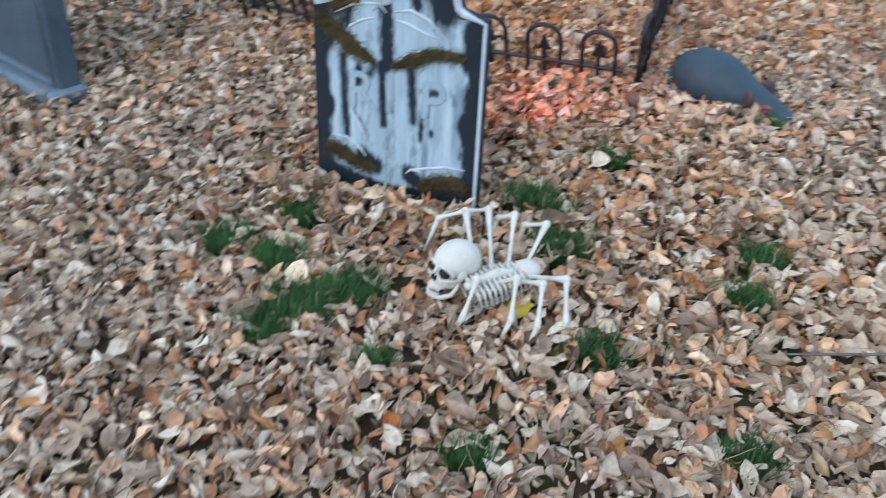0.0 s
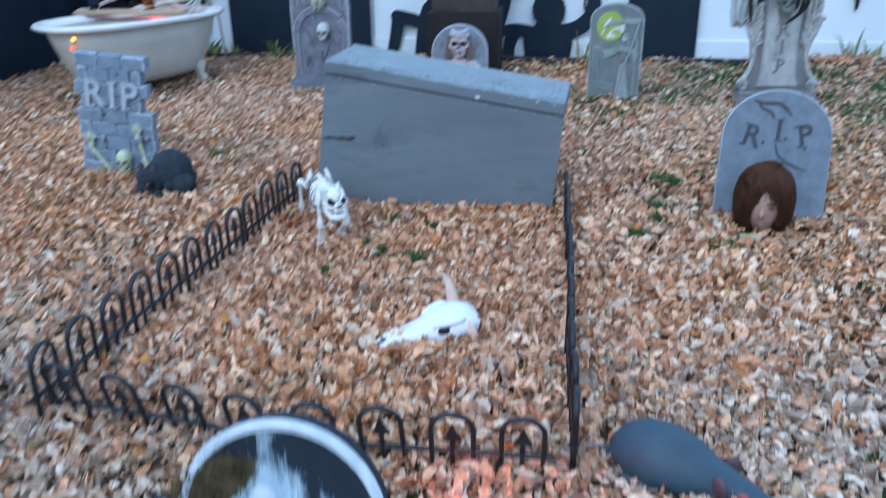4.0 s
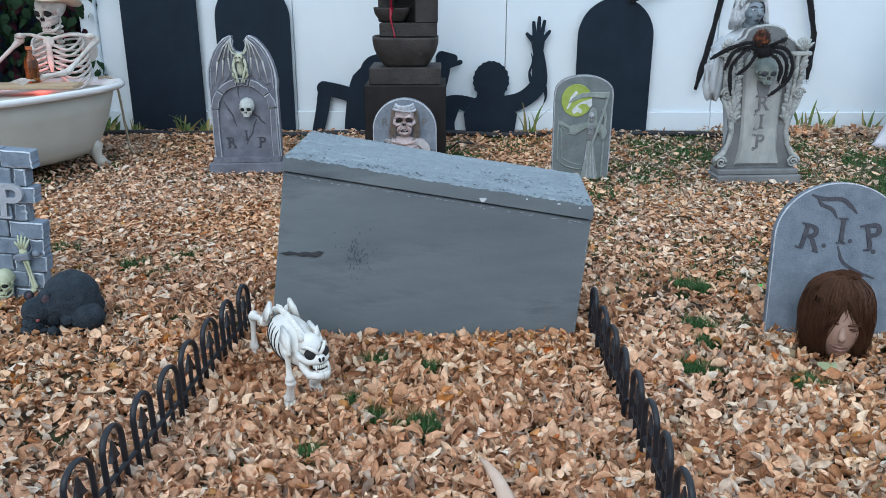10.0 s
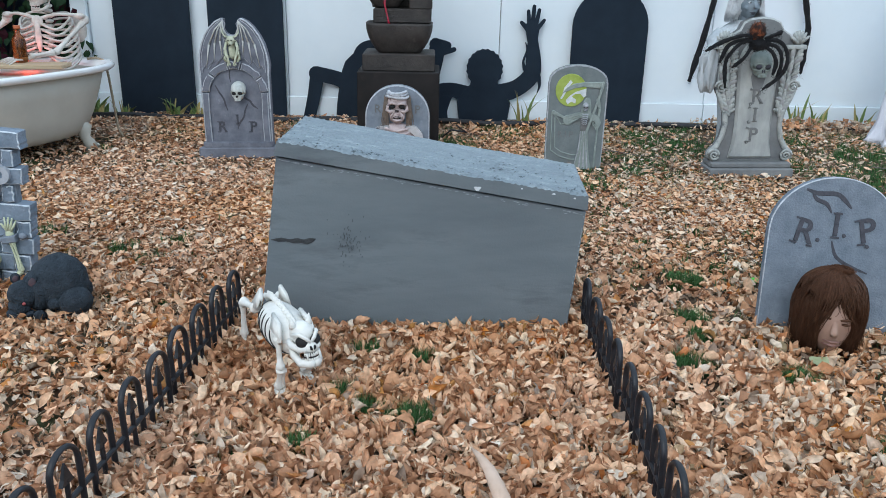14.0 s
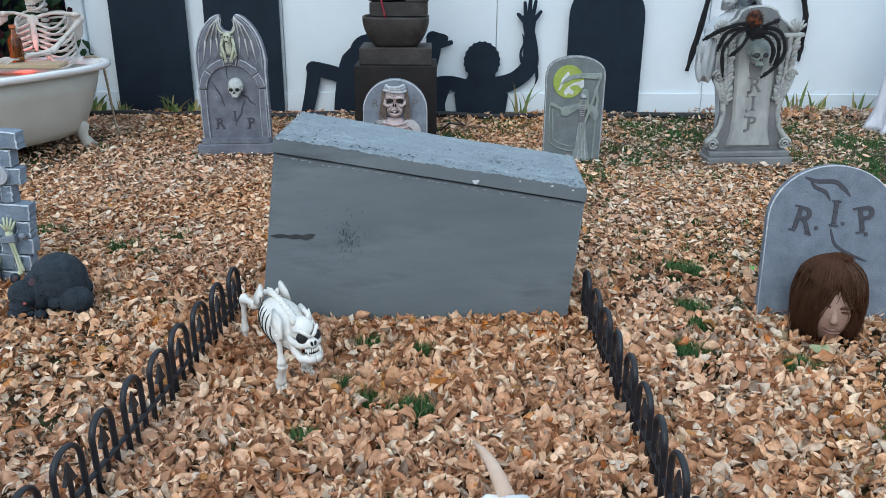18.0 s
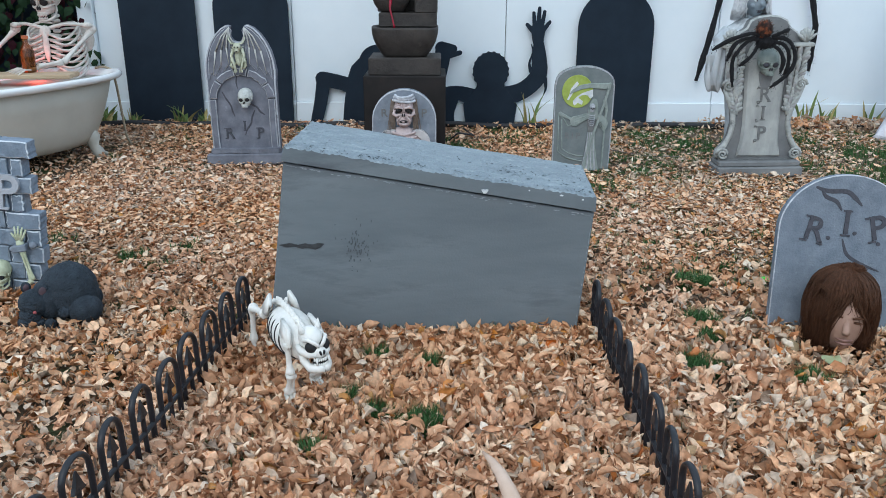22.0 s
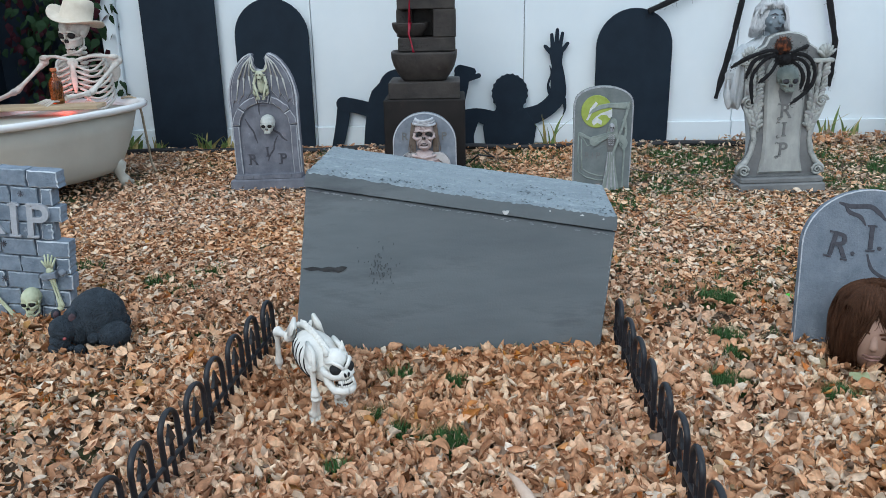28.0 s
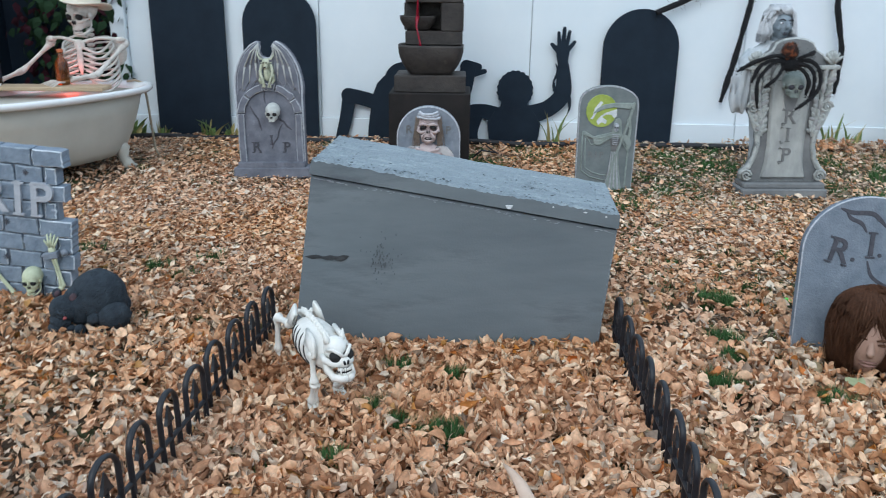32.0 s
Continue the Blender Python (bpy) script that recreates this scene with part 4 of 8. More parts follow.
def grave_reaper():
    e = thing("gravestone", pose(1.024, 5.80, 0.000, 0, 0, -4) @ Matrix.Diagonal((0.94, 1, 1, 1)), "green-grey foam gravestone with reaper relief and green moon", "gravestone", "gravestones")
    w = 0.36
    pts = [(-w / 2, 0.0), (w / 2, 0.0), (w / 2 + 0.004, 0.50)] + arc(0, 0.52, w / 2, 0.095, 0, 180, 14)[1:-1] + [(-w / 2 - 0.004, 0.50)]
    bm = bmesh.new()
    slab(bm, pts, 0.0, 0.06, 0.007, edge=1)
    part("slab", bm, [M_stone_green, M_stone_wear], e)
    bm = bmesh.new()
    edge = [(w / 2, 0.10), (w / 2 + 0.003, 0.50)] + arc(0, 0.52, w / 2, 0.093, 0, 180, 16) + [(-w / 2, 0.50), (-w / 2, 0.1)]
    tube(bm, [(x, 0.003, z) for x, z in edge], 0.003, 6)
    part("worn_rim", bm, M_stone_wear, e)
    bm = bmesh.new()
    slab(bm, arc(-0.043, 0.468, 0.096, 0.096, 0, 360, 28)[:-1], -0.005, 0.004, 0.002)
    part("moon", bm, M_moon, e, "moss-green full moon disc")
    for outline in ([(-0.095, 0.442), (-0.086, 0.483), (-0.051, 0.527), (-0.037, 0.514), (-0.062, 0.483), (-0.075, 0.453), (-0.095, 0.417), (-0.108, 0.419)],
                    [(-0.070, 0.413), (-0.045, 0.439), (-0.015, 0.459), (0.051, 0.481), (0.053, 0.439), (0.037, 0.428), (0.018, 0.448), (-0.015, 0.448), (-0.037, 0.432), (-0.007, 0.413), (-0.012, 0.391), (-0.037, 0.402), (-0.059, 0.386), (-0.068, 0.399)]):
        bm = bmesh.new()
        fine = []
        for i, (x, z) in enumerate(outline):
            qx, qz = outline[(i + 1) % len(outline)]
            for k in range(3):
                u = k / 3
                fine.append((x + (qx - x) * u + 0.003 * noise.noise((i * 3 + k, 2, 1)), z + (qz - z) * u + 0.003 * noise.noise((i * 3 + k, 7, 4))))
        slab(bm, fine, -0.0068, -0.003, 0.0006)
        part("moon_cloud", bm, M_chip, e, "whitish cloud patch")
    # scythe: broad blade and a long slanting handle
    bm = bmesh.new()
    slab(bm, [(-0.097, 0.450), (-0.070, 0.483), (-0.029, 0.507), (0.037, 0.518), (0.161, 0.520), (0.158, 0.481), (0.092, 0.485), (0.037, 0.490), (-0.018, 0.481), (-0.062, 0.463)], -0.010, 0.002, 0.003)
    part("scythe_blade", bm, M_stone_lichen, e, "pale green curved blade")
    bm = bmesh.new()
    limb2d(bm, [(0.154, 0.516), (0.130, 0.415), (0.092, 0.294), (0.048, 0.151), (0.013, 0.006)], [0.007] * 5, -0.017, 0.001)
    part("scythe_handle", bm, M_stone_lichen, e)
    # hood, skull, ribs, sleeves, robe
    bm = bmesh.new()
    limb2d(bm, [(0.064, 0.408), (0.062, 0.376), (0.059, 0.336)], [0.020, 0.028, 0.034], -0.010, 0.002)
    part("hood", bm, M_stone_lichen, e)
    bm = bmesh.new()
    skull(bm, (0.054, -0.014, 0.375), 0.050)
    part("reaper_skull", bm, [M_stone_wear, M_hollow], e, "tiny grey skull in the hood", smooth=True)
    for i in range(6):
        bm = bmesh.new()
        z, q = 0.330 - 0.0115 * i, 0.022 - 0.0012 * i
        tube(bm, [(0.054 - q, -0.008, z + 0.004), (0.054 - q * 0.4, -0.015, z - 0.002), (0.054, -0.014, z + 0.002), (0.054 + q * 0.4, -0.015, z - 0.002), (0.054 + q, -0.008, z + 0.004)], 0.0028, 6)
        part("rib", bm, M_stone_wear, e, smooth=True)
    bm = bmesh.new()
    limb2d(bm, [(0.053, 0.336), (0.053, 0.294), (0.053, 0.244), (0.053, 0.226)], [0.034, 0.028, 0.018, 0.021], -0.006, 0.002)
    part("torso", bm, M_letter_soft, e, "dark hollow chest")
    for s, body in ((-1, [(0.037, 0.332), (-0.012, 0.310), (-0.051, 0.294)]), (1, [(0.081, 0.327), (0.120, 0.310), (0.139, 0.283), (0.136, 0.255)])):
        bm = bmesh.new()
        limb2d(bm, body, [0.014, 0.022, 0.030] if s < 0 else [0.012, 0.018, 0.018, 0.010], -0.011, 0.002)
        for k in range(3):
            a, b = body[0], body[-1]
            tube(bm, [(a[0], -0.011, a[1] - 0.006 * k), ((a[0] + b[0]) / 2, -0.013, (a[1] + b[1]) / 2 - 0.012 * k + 0.006), (b[0], -0.011, b[1] - 0.017 * k + 0.012)], 0.0025, 5)
        part("sleeve", bm, M_stone_lichen, e, "draped pale sleeve")
    for bones in ([(-0.053, 0.296), (-0.095, 0.316), (-0.143, 0.336)], [(0.134, 0.294), (0.143, 0.360), (0.130, 0.415)]):
        bm = bmesh.new()
        limb2d(bm, bones, [0.008, 0.007, 0.012], -0.010, 0.001)
        part("forearm", bm, M_stone_lichen, e)
    bm = bmesh.new()
    limb2d(bm, [(0.139, 0.255), (0.136, 0.140), (0.134, 0.017)], [0.005, 0.005, 0.005], -0.008, 0.001)
    part("cord", bm, M_stone_lichen, e)
    for i in range(8):
        u = i / 7
        bm = bmesh.new()
        limb2d(bm, [(0.036 + 0.040 * u, 0.226), (0.030 + 0.056 * u, 0.12), (0.012 + 0.095 * u, 0.004)], [0.0035, 0.0050, 0.0075], -0.008 - 0.002 * (i % 2), 0.001)
        part("robe_fold", bm, M_stone_lichen if i % 2 else M_stone_wear, e)
    # the scroll that the reaper holds out
    bm = bmesh.new()
    slab(bm, [(-0.136, 0.314), (-0.092, 0.265), (-0.055, 0.281), (-0.045, 0.244), (0.018, 0.266), (0.031, 0.217), (0.015, 0.057), (-0.020, 0.056), (-0.095, 0.076), (-0.130, 0.107)], -0.0025, 0.002, 0.0008)
    part("scroll_sheet", bm, M_stone_green, e)
    for line in ([(-0.152, 0.333), (-0.150, 0.228), (-0.147, 0.109), (-0.095, 0.074), (-0.018, 0.055), (0.011, 0.056)], [(-0.132, 0.305), (-0.128, 0.206), (-0.123, 0.127), (-0.081, 0.100), (-0.015, 0.083), (0.015, 0.085)], [(-0.150, 0.336), (-0.119, 0.303), (-0.092, 0.265), (-0.057, 0.278)]):
        bm = bmesh.new()
        tube(bm, [(x, -0.002, z) for x, z in line], 0.0042, 6)
        part("scroll_edge", bm, M_stone_lichen, e, smooth=True)
    for ch, x in (("R", -0.095), ("I", -0.060), ("P", -0.025)):
        letters(ch, 0.05, 0.002, M_letter_soft, e, pose(x, -0.002, 0.205), "letter", "faint carved letter")


M_letter_soft = paint("worn_carving", (0.13, 0.135, 0.135), (0.20, 0.20, 0.20), 40, 0.9, 0.3, 120)
M_stone_mid = paint("weathered_grey_foam", (0.135, 0.14, 0.145), (0.23, 0.235, 0.235), 8, 0.85, 0.5, 120, stain=(0.30, 0.30, 0.30), stain_scale=12, stain_at=0.62, amount=0.004)


M_stone_brush = paint("dry_brushed_grey", (0.30, 0.32, 0.31), (0.50, 0.51, 0.49), 26, 0.85, 0.5, 120, stain=(0.15, 0.165, 0.16), stain_scale=22, stain_at=0.54, amount=0.004)
M_stone_panel = paint("streaked_pale_foam", (0.26, 0.27, 0.265), (0.46, 0.47, 0.45), 7, 0.85, 0.4, 120, stain=(0.19, 0.20, 0.20), stain_scale=4, stain_at=0.58, stretch=(1.4, 1, 0.6), amount=0.003)


def grave_urn():
    e = thing("gravestone", pose(2.062, 5.70, -0.01, -2, -1.5, -2), "tall pale grey scrolled gravestone with skull and vertical RIP", "gravestone", "gravestones")
    bm = bmesh.new()
    box(bm, (0, 0.06, 0.03), (0.490, 0.22, 0.06), bevel=0.008)
    part("plinth", bm, M_stone_mid, e)
    bm = bmesh.new()
    box(bm, (0, 0.06, 0.075), (0.470, 0.18, 0.035), bevel=0.008)
    part("plinth_step", bm, M_stone_mid, e)
    half = [(0.215, 0.085), (0.240, 0.11), (0.235, 0.145), (0.200, 0.18), (0.172, 0.235), (0.158, 0.31), (0.166, 0.38), (0.194, 0.45), (0.222, 0.51), (0.222, 0.57), (0.224, 0.66), (0.224, 0.74),
            (0.195, 0.79), (0.165, 0.825), (0.125, 0.85), (0.105, 0.89), (0.06, 0.912), (0.0, 0.92)]
    bm = bmesh.new()
    slab(bm, half + [(-x, z) for x, z in half[-2::-1]], 0.03, 0.11, 0.010, edge=1)
    part("slab", bm, [M_stone_mid, M_stone_brush], e)
    bm = bmesh.new()
    panel = [(0.128, 0.11), (0.112, 0.20), (0.106, 0.3), (0.112, 0.5), (0.116, 0.66)]
    slab(bm, panel + arc(0, 0.67, 0.116, 0.13, 0, 180, 12)[1:-1] + [(-x, z) for x, z in panel[::-1]], 0.010, 0.04, 0.014)
    part("panel", bm, M_stone_panel, e, "pale streaked centre panel")
    for s in (-1, 1):
        bm = bmesh.new()
        tube(bm, [(s * x, 0.026, z) for x, z in half[1:9]], [0.016, 0.019, 0.017, 0.015, 0.015, 0.017, 0.018, 0.012], 8)
        part("scroll", bm, M_stone_brush, e, "weathered curved moulding", smooth=True)
        for cx, cz, r, n in ((0.210, 0.130, 0.036, 19), (0.205, 0.530, 0.036, 19)):
            bm = bmesh.new()
            tube(bm, [(s * (cx + r * (1 - i / 21) * math.cos(i * 0.72)), 0.010 - 0.0004 * i, cz + r * (1 - i / 21) * math.sin(i * 0.72)) for i in range(n)], [0.0085 - 0.0002 * i for i in range(n)], 6)
            part("volute", bm, M_stone_brush, e, "carved spiral", smooth=True)
        # hanging garland of small overlapping leaves
        random.seed(40 + s)
        for j in range(48):
            bm = bmesh.new()
            v = j / 47
            z = 0.735 - 0.36 * v
            x = 0.183 - 0.040 * v ** 2 + (0.038 - 0.024 * v) * (-1, 0, 1)[j % 3]
            l = random.uniform(0.024, 0.036)
            m = Matrix.Rotation(s * ((-0.75, 0.0, 0.75)[j % 3] + random.gauss(0, 0.2)), 3, "Y") @ Matrix.Rotation(0.35, 3, "X")
            blob(bm, (s * x, 0.020 - random.uniform(0, 0.006), z), (l * 0.46, 0.009, l), m, 8, 6, 0, lambda d: Vector((d.x * (1 - 0.55 * max(0, -d.z)), d.y, d.z)))
            part("carved_leaf", bm, M_stone_brush if j % 4 else M_stone_pale, e, smooth=True)
        bm = bmesh.new()
        box(bm, (s * 0.200, 0.045, 0.752), (0.115, 0.085, 0.026), bevel=0.006)
        part("cornice", bm, M_stone_brush, e)
        bm = bmesh.new()
        for j in range(13):
            a = radians(25 + 130 * j / 12)
            c = Vector((s * 0.208, 0.03 - 0.012 * (j % 2), 0.770))
            tip = c + Vector((0.062 * math.cos(a) * (0.8 + 0.25 * (j % 2)), -0.012, 0.075 * math.sin(a)))
            tube(bm, [c, c.lerp(tip, 0.6) + Vector((0, -0.006, 0)), tip], [0.012, 0.011, 0.005], 6)
        part("acanthus", bm, M_stone_brush, e, "carved leafy corner ornament", smooth=True)
    bm = bmesh.new()
    skull(bm, (0.0, -0.002, 0.645), 0.180, jaw=False)
    part("skull_ornament", bm, [M_stone_lichen, M_letter], e, "greenish grey carved skull", smooth=True)
    # darker slip proud of the panel, standing in for shade below the skull
    bm = bmesh.new()
    limb2d(bm, [(0, 0.59), (0, 0.56), (0, 0.535)], [0.042, 0.036, 0.028], 0.0065, 0.014)
    part("skull_undershade", bm, M_stone_mid, e, "darker grey slip painted in as shade under the skull")
    for ch, z in (("R", 0.475), ("I", 0.370), ("P", 0.252)):
        letters(ch, 0.105, 0.003, M_letter_soft, e, pose(0.004, 0.008, z), "letter", "carved dark letter")
        serifs(ch, 0.105, M_letter_soft, e, pose(0.004, 0.008, z))
        bm = bmesh.new()
        tube(bm, [(-0.020, 0.007, z - 0.045), (-0.032, 0.007, z - 0.052), (-0.038, 0.007, z - 0.040), (-0.030, 0.007, z - 0.034)], 0.0028, 5)
        tube(bm, [(-0.024, 0.007, z + 0.040), (-0.036, 0.007, z + 0.046), (-0.040, 0.007, z + 0.034)], 0.0028, 5)
        part("flourish", bm, M_letter_soft, e)


def grave_corpse():
    e = thing("gravestone", pose(-0.048, 6.10, -0.01), "grey foam gravestone with bandaged pinkish corpse bust", "gravestone", "gravestones")
    w = 0.405
    bm = bmesh.new()
    slab(bm, [(-w / 2, 0), (w / 2, 0), (w / 2, 0.24)] + arc(0, 0.25, w / 2, 0.195, 0, 180, 20)[1:-1] + [(-w / 2, 0.24)], 0, 0.06, 0.007, edge=1)
    part("slab", bm, [M_stone, M_stone_edge], e)
    bm = bmesh.new()
    tube(bm, [(x, 0.003, z) for x, z in arc(0, 0.25, w / 2 - 0.003, 0.192, 0, 180, 22)], 0.003, 6)
    part("worn_rim", bm, M_stone_edge, e)
    # long gaunt face: brow, sockets, nose hole, folds round a grin
    bm = bmesh.new()
    blob(bm, (0, -0.015, 0.345), (0.062, 0.055, 0.058), u=18, v=12)
    blob(bm, (0, -0.025, 0.265), (0.050, 0.045, 0.055), u=16, v=12)
    for s in (-1, 1):
        blob(bm, (s * 0.028, -0.060, 0.322), (0.022, 0.016, 0.014), Matrix.Rotation(s * 0.2, 3, "Y"), 10, 8, 1)
        tube(bm, [(s * 0.004, -0.075, 0.336), (s * 0.03, -0.072, 0.345), (s * 0.058, -0.045, 0.330)], [0.006, 0.010, 0.007], 8)
        tube(bm, [(s * 0.058, -0.045, 0.325), (s * 0.062, -0.045, 0.300), (s * 0.045, -0.062, 0.288), (s * 0.018, -0.07, 0.298)], [0.010, 0.013, 0.011, 0.006], 8)
        tube(bm, [(s * 0.018, -0.072, 0.29), (s * 0.040, -0.065, 0.262), (s * 0.036, -0.062, 0.232)], [0.004, 0.006, 0.004], 6)
        blob(bm, (s * 0.006, -0.076, 0.296), (0.005, 0.006, 0.011), None, 8, 6, 1)
        for k in range(3):
            tube(bm, [(s * (0.008 + 0.013 * k), -0.072 + 0.004 * k, 0.352), (s * (0.009 + 0.014 * k), -0.068 + 0.005 * k, 0.372)], 0.0035, 5)
    blob(bm, (0, -0.068, 0.254), (0.026, 0.008, 0.010), None, 10, 6, 1)
    for k in range(7):
        blob(bm, (0.007 * (k - 3), -0.074 + 0.0007 * (k - 3) ** 2, 0.255), (0.003, 0.003, 0.007), None, 6, 5)
    tube(bm, [(-0.030, -0.066, 0.240), (0, -0.076, 0.236), (0.030, -0.066, 0.240)], [0.005, 0.009, 0.005], 8)
    part("corpse_face", bm, [M_pinkbone, M_hollow], e, "pinkish gaunt corpse face", smooth=True)
    for i, z in enumerate((0.378, 0.392, 0.405)):
        bm = bmesh.new()
        q = 0.068 - 0.007 * i
        tube(bm, [(q * math.cos(a), -0.005 + 0.068 * math.sin(a), z + 0.004 * math.sin(2 * a + i)) for a in (math.pi + math.pi * k / 14 for k in range(15))], 0.0095, 8)
        part("bandage", bm, M_stone_edge if i != 1 else M_stone_wear, e, "off-white bandage round the brow", smooth=True)
    for s in (-1, 1):
        bm = bmesh.new()
        random.seed(70 + s)
        for k in range(34):
            x = s * random.uniform(0.056, 0.088)
            tube(bm, [(x * 0.9, -0.02, 0.385), (x, -0.035, 0.31), (x * random.uniform(0.9, 1.25), -0.03, random.uniform(0.12, 0.22))], [0.0025, 0.003, 0.001], 4)
        part("hair", bm, M_brown_hair, e, "lank brown hair")
    bm = bmesh.new()
    blob(bm, (0, -0.01, 0.13), (0.115, 0.055, 0.085), u=22, v=14, warp=lambda d: d * (1 + 0.07 * noise.noise(d * 5)))
    for i in range(4):
        z = 0.18 - 0.03 * i
        tube(bm, [(-0.09 - 0.006 * i, -0.03, z + 0.01), (-0.05, -0.062, z), (0, -0.068, z - 0.012), (0.05, -0.062, z), (0.09 + 0.006 * i, -0.03, z + 0.01)], 0.009, 6)
    part("chest", bm, M_pinkbone, e, "mottled pink and white ribbed chest", smooth=True)
    for s in (-1, 1):
        bm = bmesh.new()
        limb2d(bm, [(s * 0.06, 0.185), (s * 0.10, 0.175), (s * 0.135, 0.14), (s * 0.145, 0.05)], [0.014, 0.022, 0.024, 0.022], -0.05, 0.002)
        part("sleeve", bm, M_stripe, e, "ragged grey and white shirt")
    for ch, x in (("R", -0.125), ("P", 0.125)):
        letters(ch, 0.07, 0.003, M_letter_soft, e, pose(x, -0.001, 0.295), "letter", "carved dark letter")


M_brown_hair = paint("lank_brown_hair", (0.10, 0.075, 0.06), (0.20, 0.16, 0.13), 30, 0.7, 0.3, 60)
M_stripe = paint("ragged_striped_cloth", (0.42, 0.41, 0.42), (0.60, 0.58, 0.58), 20, 0.9, 0.4, 90, stain=(0.06, 0.06, 0.07), stain_scale=16, stain_at=0.50)


def grave_bricks():
    e = thing("gravestone", pose(-1.486, 3.86, -0.01, 0, 5.5, 2), "blue-grey crumbling brick gravestone with raised RIP and skeleton arms", "gravestone", "gravestones")
    random.seed(21)
    bm = bmesh.new()
    slab(bm, [(-0.180, -0.02), (0.152, -0.02), (0.104, 0.57), (-0.165, 0.57)], 0.010, 0.050, 0.004)
    part("core", bm, M_stone, e)
    edges = [(-0.20, 0.180), (-0.195, 0.166), (-0.19, 0.182), (-0.20, 0.178), (-0.205, 0.175), (-0.18, 0.118), (-0.205, 0.152), (-0.185, 0.126), (-0.20, 0.150)]
    h = 0.0662
    for r, (a, b) in enumerate(edges):
        cuts = [a] + sorted(a + (b - a) * (k + (0.5 if r % 2 else 0.0)) / 3 for k in range(0 if r % 2 else 1, 3)) + [b]
        for x0, x1 in zip(cuts, cuts[1:]):
            if x1 - x0 < 0.02:
                continue
            bm = bmesh.new()
            j = [random.uniform(-0.004, 0.004) for _ in range(8)]
            z0, z1 = r * h - 0.0054, (r + 1) * h - 0.0086
            outline = [(x0 + 0.003 + j[0], z0), ((x0 + x1) / 2, z0 + j[1] * 0.5), (x1 - 0.003 + j[2], z0 + abs(j[3])), (x1 - 0.002 + j[4], (z0 + z1) / 2), (x1 - 0.005 + j[5], z1),
                      ((x0 + x1) / 2, z1 - abs(j[6]) * 0.7), (x0 + 0.003, z1), (x0 + 0.002 + j[7], (z0 + z1) / 2)]
            outer = x1 == b or x0 == a
            rough = []
            for i, (px, pz) in enumerate(outline):
                qx, qz = outline[(i + 1) % 8]
                for k in range(3):
                    u, q = k / 3, 0.009 if outer and (px > x1 - 0.02 or px < x0 + 0.02) else 0.003
                    rough.append((px + (qx - px) * u - q * abs(noise.noise((px * 60 + k, pz * 60, r))) * (1 if px > (x0 + x1) / 2 else -1), pz + (qz - pz) * u + 0.003 * noise.noise((px * 50, pz * 50 + k, r + 5))))
            slab(bm, rough, -0.004 + j[3] * 0.6, 0.06 + j[1], 0.004, edge=1)
            part("brick", bm, [M_brick, M_brick_edge if outer else M_brick_mid], e)
    for ch, x in (("R", -0.106), ("I", -0.016), ("P", 0.066)):
        letters(ch, 0.172, 0.010, M_letter_pale, e, pose(x, -0.008, 0.397), "letter", "raised pale letter")
        for z in (0.338, 0.456):
            bm = bmesh.new()
            box(bm, (x - (0.018 if ch != "I" else 0.0), -0.011, z), (0.042, 0.014, 0.009), bevel=0.002)
            part("serif", bm, M_letter_pale, e)
    for x, z in ((0.011, 0.497), (-0.067, 0.302), (-0.073, 0.163)):
        for k in range(4):
            bm = bmesh.new()
            q = math.pi * k / 4
            slab(bm, [(-0.012, -0.001), (0.012, -0.001), (0.012, 0.001), (-0.012, 0.001)], -0.0075, -0.004, 0.0003)
            part("chisel_mark", bm, M_letter, e, at=pose(x, 0, z, 0, math.degrees(q), 0))
    bm = bmesh.new()
    skull(bm, (0.028, -0.022, 0.080), 0.108, Matrix.Rotation(radians(-7), 3, "Y"))
    part("skull_ornament", bm, [M_bone_glow, M_hollow], e, "greenish bone skull", smooth=True)
    for s in (-1, 1):
        bm = bmesh.new()
        (sx, sz), (ex, ez), (hx, hz) = ((0.072, -0.010), (0.138, 0.070), (0.102, 0.212)) if s > 0 else ((-0.085, -0.02), (-0.030, 0.006), (-0.135, 0.150))
        bone(bm, (sx, -0.02, sz), (ex, -0.02, ez), 0.0065)
        for d in (-0.005, 0.005):
            bone(bm, (ex + d, -0.02, ez), (hx + d + 0.004, -0.02, hz - 0.022), 0.0042)
        blob(bm, (hx, -0.02, hz), (0.015, 0.009, 0.017), u=10, v=8)
        for f in range(5):
            a = radians(-34 + 17 * f)
            tube(bm, [(hx + 0.012 * math.sin(a), -0.022, hz + 0.012 * math.cos(a)), (hx + 0.034 * math.sin(a), -0.028, hz + 0.038 * math.cos(a)), (hx + 0.048 * math.sin(a), -0.024, hz + (0.066 if f else 0.046) * math.cos(a))], [0.0048, 0.0042, 0.0028], 6)
        part("skeleton_arm", bm, M_bone_glow, e, "greenish bone arm and open fingers", smooth=True)
    bm = bmesh.new()
    slab(bm, [(0.080, 0.174), (0.130, 0.186), (0.126, 0.212), (0.076, 0.199)], -0.036, 0.0, 0.004)
    blob(bm, (0.146, -0.016, 0.206), (0.014, 0.012, 0.013), u=12, v=8)
    blob(bm, (0.070, -0.014, 0.184), (0.009, 0.010, 0.010), u=10, v=8)
    part("shackle", bm, M_stone, e)


M_wash_pale = paint("thick_whitewash", (0.45, 0.51, 0.57), (0.66, 0.71, 0.76), 12, 0.8, 0.3, 80, stain=(0.20, 0.25, 0.31), stain_scale=16, stain_at=0.60, stretch=(2.6, 1, 0.5), amount=0.003)


